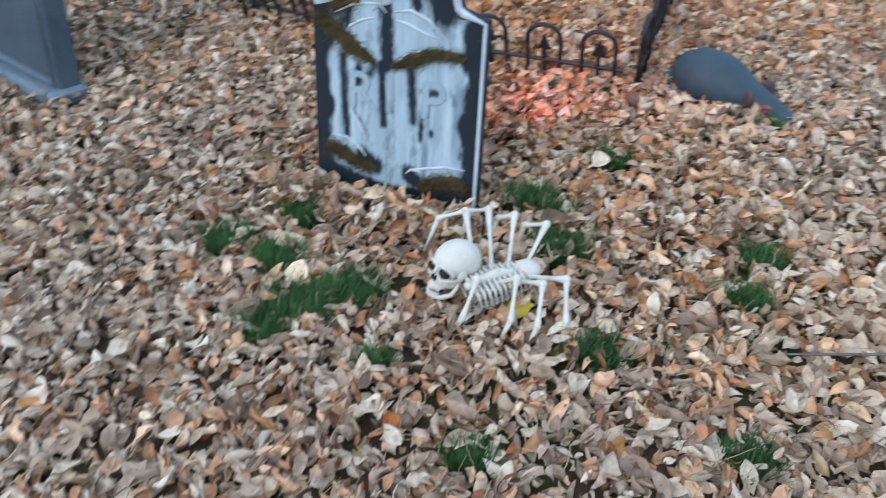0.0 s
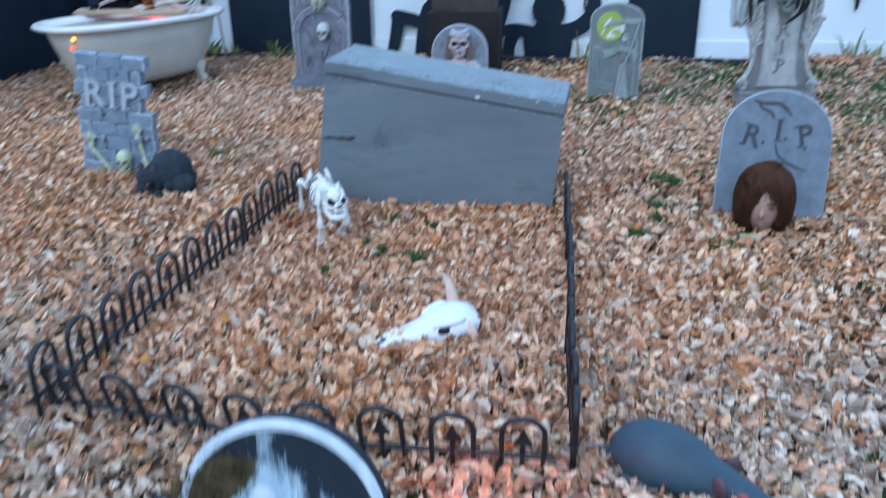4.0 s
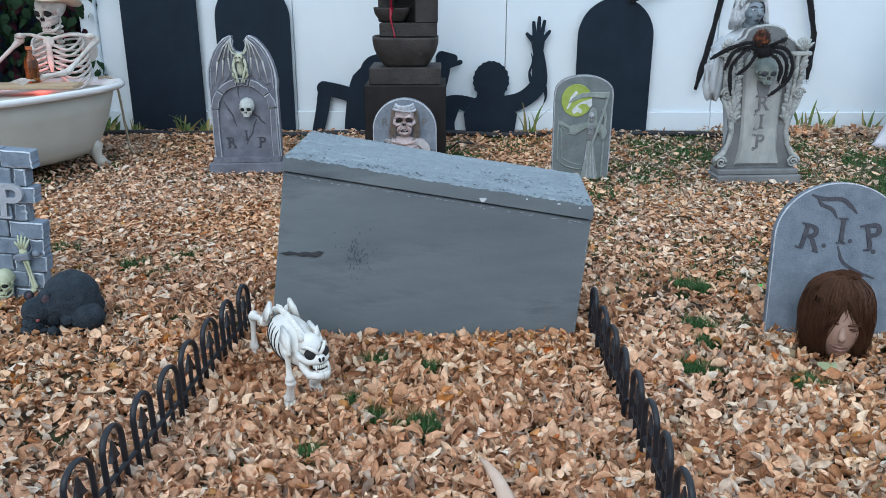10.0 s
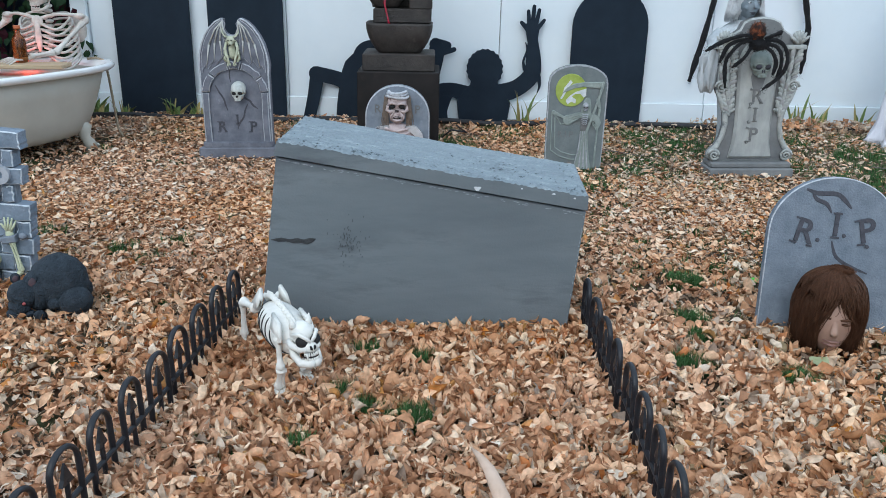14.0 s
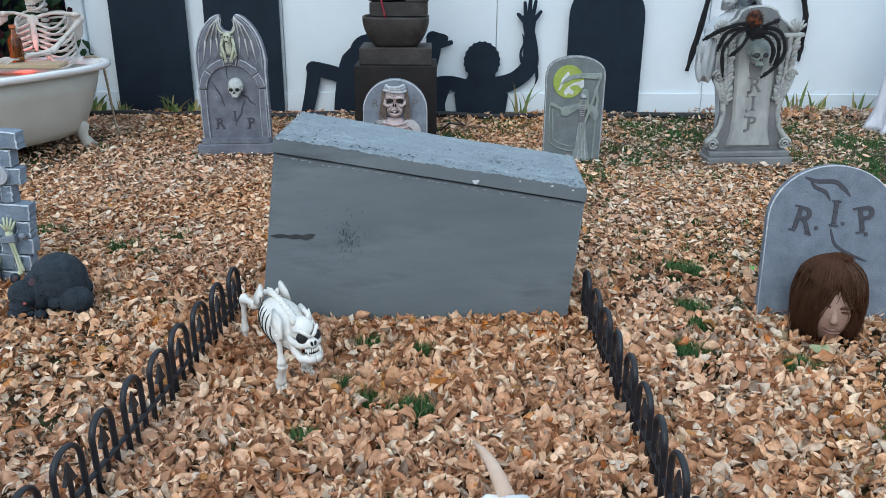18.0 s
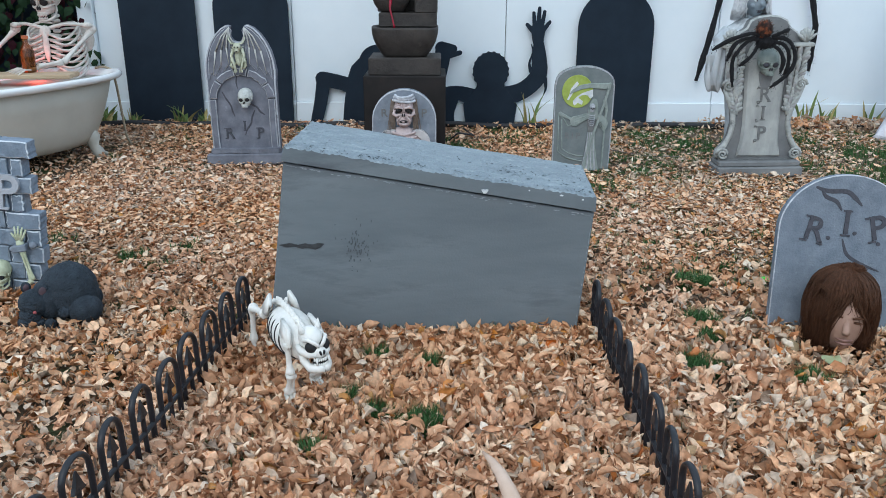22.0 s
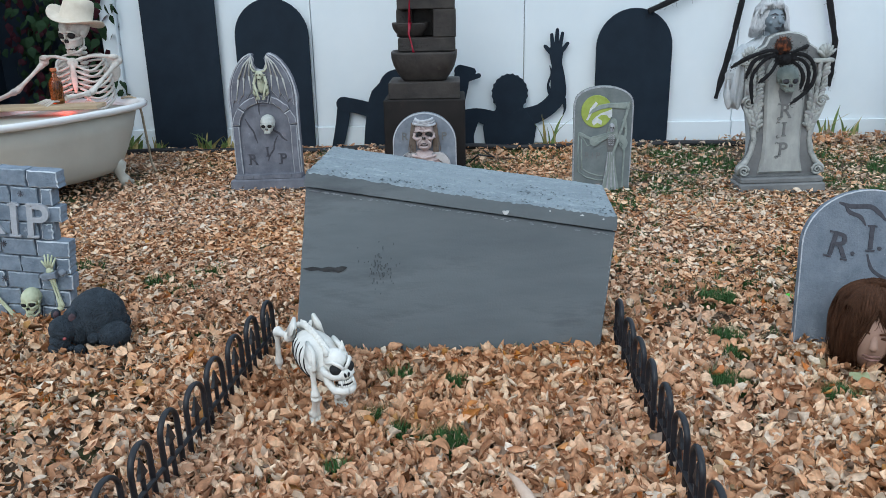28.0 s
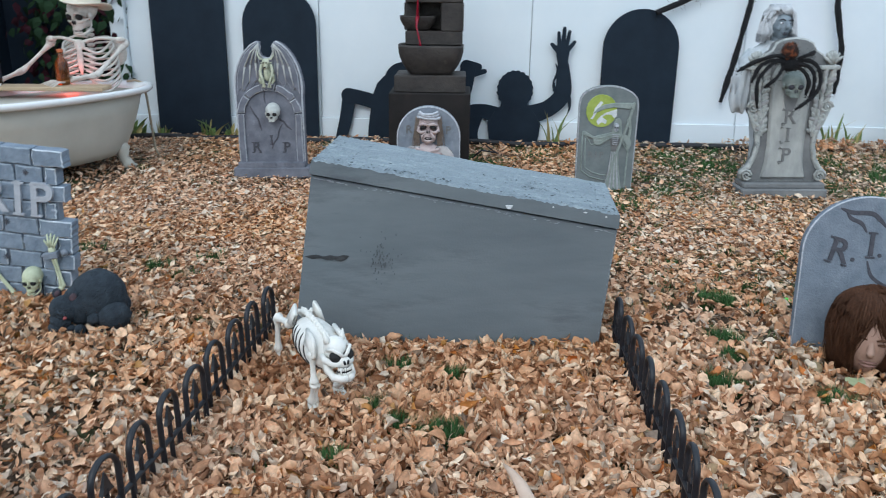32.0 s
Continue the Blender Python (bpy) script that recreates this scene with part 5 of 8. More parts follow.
M_painted = paint("dripped_whitewash", (0.30, 0.40, 0.48), (0.52, 0.64, 0.72), 8, 0.75, 0.35, 80, stain=(0.20, 0.28, 0.35), stain_scale=7, stain_at=0.52, stretch=(3.2, 1, 0.34), amount=0.004)


def drip_paint():
    """Lets the dark undercoat show through the whitewash where the stone's own paint is thin."""
    nt = M_painted.node_tree
    n = nt.nodes
    bsdf = n["Principled BSDF"]
    thin = n.new("ShaderNodeAttribute")
    thin.attribute_name = "thin_paint"
    co = n.new("ShaderNodeTexCoord")
    mp = n.new("ShaderNodeMapping")
    mp.inputs["Scale"].default_value = (60, 20, 17)
    link(nt, co.outputs["Object"], mp.inputs["Vector"])
    grain = n.new("ShaderNodeTexNoise")
    grain.inputs["Scale"].default_value = 1.6
    grain.inputs["Detail"].default_value = 7
    grain.inputs["Roughness"].default_value = 0.68
    link(nt, mp.outputs[0], grain.inputs["Vector"])
    off = n.new("ShaderNodeMath")
    off.operation = "MULTIPLY_ADD"
    off.inputs[1].default_value, off.inputs[2].default_value = 1.5, -0.78
    link(nt, grain.outputs["Fac"], off.inputs[0])
    total = n.new("ShaderNodeMath")
    total.operation = "ADD"
    link(nt, thin.outputs["Fac"], total.inputs[0])
    link(nt, off.outputs[0], total.inputs[1])
    edge = n.new("ShaderNodeValToRGB")
    edge.color_ramp.elements[0].position, edge.color_ramp.elements[1].position = 0.28, 0.78
    link(nt, total.outputs[0], edge.inputs[0])
    mix = n.new("ShaderNodeMixRGB")
    mix.inputs[2].default_value = (0.009, 0.016, 0.027, 1)
    link(nt, edge.outputs[0], mix.inputs[0])
    link(nt, bsdf.inputs["Base Color"].links[0].from_socket, mix.inputs[1])
    link(nt, mix.outputs[0], bsdf.inputs["Base Color"])


drip_paint()
DRIPS = (
    ([(-0.024, 0.446), (-0.022, 0.40), (-0.018, 0.325)], 0.017, 1.0), ([(-0.125, 0.33), (-0.122, 0.25), (-0.116, 0.15)], 0.010, 0.9), ([(-0.032, 0.325), (-0.030, 0.26), (-0.026, 0.19)], 0.009, 1.0), ([(-0.050, 0.32), (-0.060, 0.30)], 0.010, 0.9),
    ([(0.038, 0.318), (0.040, 0.27), (0.043, 0.21)], 0.010, 1.0), ([(-0.088, 0.302), (-0.088, 0.282)], 0.015, 0.9), ([(0.078, 0.275), (0.072, 0.262), (0.066, 0.225), (0.062, 0.165)], 0.006, 0.9), ([(0.095, 0.278), (0.065, 0.276)], 0.008, 0.8),
    ([(-0.128, 0.42), (-0.126, 0.395)], 0.008, 0.8), ([(-0.114, 0.41), (-0.113, 0.385)], 0.007, 0.8), ([(0.086, 0.186), (0.086, 0.182)], 0.006, 0.9), ([(0.132, 0.275), (0.134, 0.262)], 0.010, 0.6), ([(-0.078, 0.106), (-0.045, 0.085)], 0.018, 1.0), ([(0.036, 0.078), (0.056, 0.066)], 0.018, 1.0),
    ([(0.020, 0.550), (0.060, 0.525), (0.095, 0.490), (0.108, 0.455)], 0.038, 1.0), ([(0.040, 0.50), (0.046, 0.46)], 0.016, 0.9), ([(0.096, 0.46), (0.100, 0.42)], 0.010, 0.8), ([(-0.062, 0.548), (-0.095, 0.52), (-0.125, 0.48), (-0.135, 0.45)], 0.038, 1.0),
    ([(-0.108, 0.46), (-0.112, 0.41)], 0.014, 0.9), ([(-0.014, 0.185), (-0.012, 0.12), (-0.010, 0.07)], 0.022, 0.42), ([(0.043, 0.19), (0.045, 0.13), (0.045, 0.08)], 0.013, 0.40), ([(-0.075, 0.24), (-0.070, 0.17), (-0.066, 0.12)], 0.020, 0.36), ([(-0.062, 0.40), (-0.058, 0.34)], 0.012, 0.40),
    ([(-0.100, 0.215), (-0.062, 0.150)], 0.003, 0.7), ([(0.12, 0.42), (0.125, 0.33)], 0.012, 0.34), ([(-0.004, 0.25), (-0.002, 0.15)], 0.006, 0.42), ([(0.11, 0.2), (0.11, 0.12)], 0.008, 0.3))


def painted_front(parent, w):
    """The stone's front: one sheet of whitewash over navy, with the places where the paint is thin or missing."""
    nx, nz = 128, 190
    X, Z = np.meshgrid(np.linspace(-w / 2 + 0.004, w / 2 - 0.004, nx), np.linspace(0.0, 0.578, nz))
    thin = np.zeros_like(X)
    for pts, r, k in DRIPS:
        for (ax, az), (bx, bz) in zip(pts, pts[1:]):
            l2 = (bx - ax) ** 2 + (bz - az) ** 2 + 1e-9
            t = np.clip(((X - ax) * (bx - ax) + (Z - az) * (bz - az)) / l2, 0, 1)
            d = np.hypot(X - ax - t * (bx - ax), (Z - az - t * (bz - az)) * 0.8)
            thin = np.maximum(thin, k * np.clip((1.7 * r + 0.002 - d) / (1.3 * r + 0.003), 0, 1))
    wob = 0.006 * np.sin(Z * 37) + 0.004 * np.sin(Z * 91 + 1)
    side = np.where(Z < 0.445, np.clip((np.abs(X) - (w / 2 - 0.056) + wob) / 0.022, 0, 1), 0)
    foot = np.clip((0.055 + 0.035 * np.abs(X / 0.15) ** 1.5 - Z) / 0.02, 0, 1)
    thin = np.maximum(thin, np.maximum(side, foot))
    inside = np.where(Z < 0.442, True, (X / (w / 2 - 0.058)) ** 2 + ((Z - 0.43) / 0.148) ** 2 < 1.0)
    ids = -np.ones(X.shape, dtype=int)
    ids[inside] = np.arange(inside.sum())
    verts = [(float(x), -0.0022, float(z)) for x, z in zip(X[inside], Z[inside])]
    faces = [(ids[j, i], ids[j, i + 1], ids[j + 1, i + 1], ids[j + 1, i]) for j in range(nz - 1) for i in range(nx - 1) if min(ids[j, i], ids[j, i + 1], ids[j + 1, i + 1], ids[j + 1, i]) >= 0]
    me = bpy.data.meshes.new("whitewashed_face")
    me.from_pydata(verts, [], [tuple(int(v) for v in f) for f in faces])
    me.attributes.new("thin_paint", "FLOAT", "POINT").data.foreach_set("value", thin[inside].astype(np.float32))
    me.materials.append(M_painted)
    ob = new("whitewashed_face", me)
    ob.parent = parent
    tagged(ob, "streaky whitewash dripping over navy")


def grave_face():
    e = thing("gravestone", pose(0.266, 1.025, 0.0, -10, 0, 1), "whitewashed navy foam gravestone with carved RIP, drips and moss", "gravestone", "gravestones")
    w = 0.395
    bm = bmesh.new()
    slab(bm, [(-w / 2, -0.02), (w / 2, -0.02), (w / 2, 0.44), (w / 2 - 0.05, 0.455)] + arc(0, 0.43, w / 2 - 0.055, 0.15, 10, 170, 18) + [(-w / 2 + 0.05, 0.455), (-w / 2, 0.44)], 0.0, 0.040, 0.006)
    part("slab", bm, M_navy, e)
    bm = bmesh.new()
    rim = [(w / 2 - 0.003, 0.0), (w / 2 - 0.003, 0.2), (w / 2 - 0.003, 0.436), (w / 2 - 0.05, 0.452)] + arc(0, 0.43, w / 2 - 0.058, 0.147, 12, 168, 18) + [(-w / 2 + 0.05, 0.45), (-w / 2 + 0.01, 0.44)]
    tube(bm, [(x, -0.001, z) for x, z in rim], [0.0045 if z < 0.44 else 0.0085 for x, z in rim], 6)
    part("worn_rim", bm, M_wash_pale, e, "white worn edge")
    painted_front(e, w)
    # raised letters and carved ornament in the same whitewash
    for ch, px, size in (("R", -0.080, 0.105), ("I", -0.012, 0.105), ("P", 0.088, 0.105)):
        letters(ch, size * 1.12, 0.0022, M_wash, e, pose(px, -0.0040, 0.256), "letter", "raised whitewashed letter")
    for line in ([(-0.142, 0.422), (-0.094, 0.446), (-0.038, 0.452), (-0.022, 0.434)], [(-0.006, 0.438), (0.033, 0.446), (0.073, 0.430), (0.117, 0.390)], [(-0.118, 0.374), (-0.106, 0.398), (-0.078, 0.414), (-0.046, 0.422)], [(-0.002, 0.422), (0.025, 0.418), (0.065, 0.402), (0.097, 0.394)], [(-0.002, 0.328), (0.021, 0.350), (0.049, 0.362), (0.097, 0.366), (0.145, 0.362)],
                 [(-0.157, 0.144), (-0.118, 0.144), (-0.082, 0.120), (-0.070, 0.104)], [(0.041, 0.092), (0.073, 0.100), (0.121, 0.112), (0.169, 0.113)], [(0.029, 0.080), (0.041, 0.092), (0.061, 0.092), (0.067, 0.080)], [(-0.110, 0.215), (-0.086, 0.179), (-0.062, 0.140)]):
        bm = bmesh.new()
        tube(bm, [(x, -0.002, z) for x, z in line], [0.0015] + [0.0034] * (len(line) - 2) + [0.0015], 6)
        part("raised_line", bm, M_wash_pale, e, "raised carved line", smooth=True)
    bm = bmesh.new()
    blob(bm, (-0.025, -0.003, 0.468), (0.020, 0.007, 0.019), u=14, v=8)
    part("boss", bm, M_wash_pale, e, "small round knob", smooth=True)
    # dry moss: matted fibres in patches
    random.seed(66)
    for pts, r in (([(-0.183, 0.410), (-0.149, 0.390), (-0.106, 0.358), (-0.050, 0.330)], [0.012, 0.034, 0.030, 0.005]), ([(-0.002, 0.325), (0.041, 0.342), (0.089, 0.362), (0.151, 0.362)], [0.004, 0.020, 0.018, 0.012]), ([(-0.148, 0.452), (-0.118, 0.470), (-0.078, 0.495), (-0.045, 0.515)], [0.026, 0.050, 0.048, 0.018]),
                   ([(-0.161, 0.120), (-0.130, 0.104), (-0.086, 0.086), (-0.050, 0.080)], [0.014, 0.030, 0.018, 0.006]), ([(0.065, 0.056), (0.105, 0.072), (0.149, 0.080), (0.169, 0.072)], [0.010, 0.024, 0.024, 0.014])):
        bm = bmesh.new()
        limb2d(bm, pts, [q * 0.62 for q in r], -0.0060, -0.001, 0.4)
        for i in range(900):
            k = random.uniform(0, len(pts) - 1.001)
            j = int(k)
            x = pts[j][0] + (pts[j + 1][0] - pts[j][0]) * (k - j)
            z = pts[j][1] + (pts[j + 1][1] - pts[j][1]) * (k - j)
            q = r[j] + (r[j + 1] - r[j]) * (k - j)
            c = Vector((x + random.gauss(0, q * 0.4), -0.005 - 0.005 * random.random(), z + random.gauss(0, q * 0.5)))
            d = Vector((random.gauss(0, 1), random.gauss(-0.25, 0.35), random.gauss(0, 0.8))).normalized() * random.uniform(0.006, 0.015)
            s = d.cross(Vector((0, 1, 0.2))).normalized() * 0.0008
            bm.faces.new([bm.verts.new(v) for v in (c - s, c + s, c + d + s * 0.3, c + d - s * 0.3)])
        part("moss_patch", bm, M_moss, e, "dry brown moss")


M_pinkbone = paint("pinkish_bone", (0.40, 0.31, 0.31), (0.62, 0.53, 0.52), 20, 0.6, 0.3, 120, stain=(0.16, 0.11, 0.11), stain_scale=26, stain_at=0.58)
M_brick_edge = paint("whitened_brick_edge", (0.40, 0.45, 0.51), (0.70, 0.74, 0.78), 40, 0.85, 0.7, 70, stain=(0.22, 0.26, 0.31), stain_scale=30, stain_at=0.55, amount=0.006)
M_brick_mid = paint("brushed_brick_edge", (0.22, 0.26, 0.31), (0.36, 0.41, 0.46), 40, 0.85, 0.7, 70, stain=(0.14, 0.17, 0.21), stain_scale=30, stain_at=0.52, amount=0.006)
M_brick = paint("blue_grey_brick", (0.135, 0.175, 0.225), (0.245, 0.295, 0.36), 20, 0.85, 0.7, 70, stain=(0.40, 0.44, 0.50), stain_scale=24, stain_at=0.60, amount=0.008)
grave_rip_round()
grave_bat()
grave_reaper()
grave_urn()
grave_corpse()
grave_bricks()
grave_face()


def grave_blue():
    e = thing("gravestone", pose(-1.03, 1.22, -0.01, -6, 0, -17), "dark blue-grey foam gravestone with a paler frame", "gravestone", "gravestones")
    w = 0.42
    bm = bmesh.new()
    slab(bm, [(-w / 2, 0), (w / 2, 0), (w / 2, 0.40)] + arc(0, 0.42, w / 2, 0.16, 0, 180, 18)[1:-1] + [(-w / 2, 0.40)], 0, 0.07, 0.008)
    part("slab", bm, M_blue, e)
    bm = bmesh.new()
    tube(bm, [(x, 0.002, z) for x, z in [(-w / 2 + 0.02, 0.06), (w / 2 - 0.02, 0.06), (w / 2 - 0.02, 0.40)] + arc(0, 0.41, w / 2 - 0.02, 0.14, 0, 180, 16)[1:-1] + [(-w / 2 + 0.02, 0.40), (-w / 2 + 0.02, 0.06)]], 0.014, 8)
    part("frame_moulding", bm, M_blue_pale, e, "paler raised frame", smooth=True)
    bm = bmesh.new()
    box(bm, (0, 0.02, 0.02), (w + 0.04, 0.12, 0.05), bevel=0.01)
    part("plinth", bm, M_blue_pale, e)


M_blue = paint("dark_blue_foam", (0.050, 0.072, 0.10), (0.085, 0.115, 0.15), 9, 0.8, 0.4, 120, stain=(0.11, 0.11, 0.12), stain_scale=5, stain_at=0.6)
M_blue_pale = paint("steel_blue_foam", (0.13, 0.18, 0.24), (0.20, 0.26, 0.33), 14, 0.8, 0.4, 120)
grave_blue()

# ---- little black garden fence ----
FENCE = {}


def bar(bm, pts, wide, deep):
    """A flat bar bent in the x-z plane: wide across its run, deep along y."""
    rings = []
    for i, (x, z) in enumerate(pts):
        (ax, az), (bx, bz) = pts[max(i - 1, 0)], pts[min(i + 1, len(pts) - 1)]
        l = math.hypot(bx - ax, bz - az)
        nx, nz = -(bz - az) / l, (bx - ax) / l
        c = 0.35
        rings.append([(x + nx * wide * a, deep * b, z + nz * wide * a) for a, b in ((-1, -c), (-c, -1), (c, -1), (1, -c), (1, c), (c, 1), (-c, 1), (-1, c))])
    quad_strip(bm, rings)


def fence_panel(n, m, label, step):
    e = thing("garden_fence", m, label, "fence", "garden fence panels")
    w, top = 0.096, 0.197
    if not FENCE:
        bm = bmesh.new()
        bar(bm, [(-w / 2, -0.05), (-w / 2, 0.06)] + arc(0, top - w / 2 - 0.006, w / 2, w / 2, 180, 0, 14) + [(w / 2, 0.06), (w / 2, -0.05)], 0.0058, 0.0075)
        FENCE["arch"] = bm_mesh("arch", bm, M_iron, True)
        bm = bmesh.new()
        bar(bm, [(0, -0.05), (0, 0.118)], 0.0055, 0.006)
        quad_strip(bm, [[(-0.021, -0.005, 0.110), (0.021, -0.005, 0.110), (0.021, 0.005, 0.110), (-0.021, 0.005, 0.110)],
                        [(-0.013, -0.005, 0.124), (0.013, -0.005, 0.124), (0.013, 0.005, 0.124), (-0.013, 0.005, 0.124)],
                        [(-0.0015, -0.002, 0.158), (0.0015, -0.002, 0.158), (0.0015, 0.002, 0.158), (-0.0015, 0.002, 0.158)]])
        FENCE["spear"] = bm_mesh("spear", bm, M_iron)
    for i in range(n):
        x = (i + 0.5) * step
        dz, ry, rz = random.uniform(-0.004, 0.004), random.uniform(-1.5, 1.5), random.uniform(-4, 4)
        for name in ("arch", "spear"):
            ob = new(name, FENCE[name])
            ob.parent = e
            ob.matrix_basis = pose(x, 0, dz, 0, ry, rz)
    bm = bmesh.new()
    bar(bm, [(0.004, 0.066), (n * step / 2, 0.068), (n * step - 0.004, 0.066)], 0.0065, 0.0065)
    part("rail", bm, M_iron, e)
    return e


def fence_run(a, b, counts, wobble, lean=0.0, sink=0.0):
    a, b = Vector(a), Vector(b)
    total, done = sum(counts), 0
    for k, n in enumerate(counts):
        p, q = a.lerp(b, done / total), a.lerp(b, (done + n) / total)
        ang = math.degrees(math.atan2(q.y - p.y, q.x - p.x)) + wobble[k]
        fence_panel(n, pose(p.x, p.y, -sink, lean + random.uniform(-1.5, 1.5), 0, ang), "black arched plastic garden fence panel with spearheads in leaves", (q - p).length / n)
        done += n


random.seed(5)
fence_run((-0.655, 1.822), (-0.462, 3.570), (4, 4, 4), (0.6, -0.4, 0))
fence_run((-0.660, 1.905), (0.012, 1.800), (4,), (0,), 12, 0.022)
fence_run((0.012, 1.800), (0.652, 1.802), (4,), (0,), 12, 0.022)
fence_run((0.691, 1.778), (0.691, 3.545), (4, 4, 4), (0.8, -0.6, 0.3))

# ---- claw-foot bathtub and what is in it ----
def build_tub():
    m = pose(-2.367, 5.889, 0, 0, 0, 64.5)
    e = thing("bathtub", m, "old cream claw-foot bathtub with white rolled rim", "bathtub")

    def ring(L, W, z, n=40, p=2.6):
        out = []
        for i in range(n):
            a = 2 * math.pi * i / n
            c, s = math.cos(a), math.sin(a)
            out.append((L / 2 * math.copysign(abs(c) ** (2 / p), c), W / 2 * math.copysign(abs(s) ** (2 / p), s), z))
        return out

    bm = bmesh.new()
    quad_strip(bm, [ring(0.66, 0.32, 0.070), ring(0.86, 0.43, 0.082), ring(0.99, 0.50, 0.125), ring(1.10, 0.55, 0.22), ring(1.21, 0.60, 0.35), ring(1.29, 0.64, 0.47)], cap=True)
    part("body", bm, M_tub, e, "cream-painted outer shell", smooth=True)
    bm = bmesh.new()
    quad_strip(bm, [ring(1.29, 0.64, 0.467), ring(1.40, 0.705, 0.470), ring(1.445, 0.737, 0.484), ring(1.45, 0.74, 0.502), ring(1.42, 0.715, 0.514), ring(1.34, 0.645, 0.508), ring(1.27, 0.60, 0.48),
                    ring(1.18, 0.56, 0.36), ring(1.06, 0.50, 0.22), ring(0.7, 0.32, 0.13)], cap=False)
    vs = bm.verts
    vs.ensure_lookup_table()
    bm.faces.new([vs[i] for i in range(len(vs) - 40, len(vs))])
    part("rim", bm, M_tub_white, e, "white enamelled rolled rim and inside", smooth=True)
    for sx in (-1, 1):
        for sy in (-1, 1):
            bm = bmesh.new()
            x, y = sx * 0.345, sy * 0.155
            tube(bm, [(x, y, 0.15), (x + sx * 0.03, y + sy * 0.03, 0.11), (x + sx * 0.025, y + sy * 0.03, 0.065), (x + sx * 0.04, y + sy * 0.045, 0.03), (x + sx * 0.05, y + sy * 0.055, -0.01)], [0.055, 0.05, 0.032, 0.035, 0.045], 10)
            for k in (-1, 0, 1):
                blob(bm, (x + sx * (0.075 + 0.004 * k), y + sy * 0.055 + 0.022 * k, 0.005), (0.02, 0.012, 0.018), u=8, v=6)
            part("claw_foot", bm, M_tub, e, smooth=True)
    return m


tub_at = build_tub()

bm = bmesh.new()
box(bm, (-0.04, 0, 0), (0.72, 0.16, 0.022), bevel=0.004)
single("bath_tray", bm, M_wood, pose(-2.38, 5.97, 0.526, 0, 0, 5) @ Matrix.Scale(1.09, 4), "pale wooden board lying across the bathtub rim", "board")


def bottle(name, x, y, z, h, r, material, cap, label):
    e = thing(name, pose(x, y, z), label, "bottle", "bottles on the board")
    bm = bmesh.new()
    lathe(bm, [(r * 0.9, 0), (r, 0.006), (r, h * 0.58), (r * 0.8, h * 0.68), (r * 0.42, h * 0.78), (r * 0.4, h * 0.93)], 18)
    ob = part("glass", bm, material, e, smooth=True)
    ob.visible_shadow = False
    bm = bmesh.new()
    lathe(bm, [(r * 0.46, h * 0.92), (r * 0.48, h * 0.93), (r * 0.48, h), (r * 0.4, h * 1.005)], 14)
    part("cap", bm, cap, e)
    if material != M_amber:
        bm = bmesh.new()
        lathe(bm, [(r * 1.015, h * 0.16), (r * 1.02, h * 0.18), (r * 1.02, h * 0.48), (r * 1.015, h * 0.5)], 18)
        part("label_band", bm, M_black, e)


M_cap = paint("orange_cap", (0.45, 0.12, 0.05), (0.55, 0.17, 0.07), 20, 0.5, 0.1, 60)
bottle("amber_bottle", -2.315, 6.03, 0.538, 0.215, 0.040, M_amber, M_cap, "amber glass bottle with orange cap on the board")
bottle("dark_bottle", -2.70, 5.96, 0.538, 0.25, 0.038, M_dark_glass, M_hollow, "dark glass wine bottle on the board")


M_bone_tub = paint("stained_white_bone", (0.50, 0.47, 0.43), (0.70, 0.67, 0.62), 22, 0.55, 0.3, 120, stain=(0.27, 0.22, 0.18), stain_scale=13, stain_at=0.58, amount=0.004)


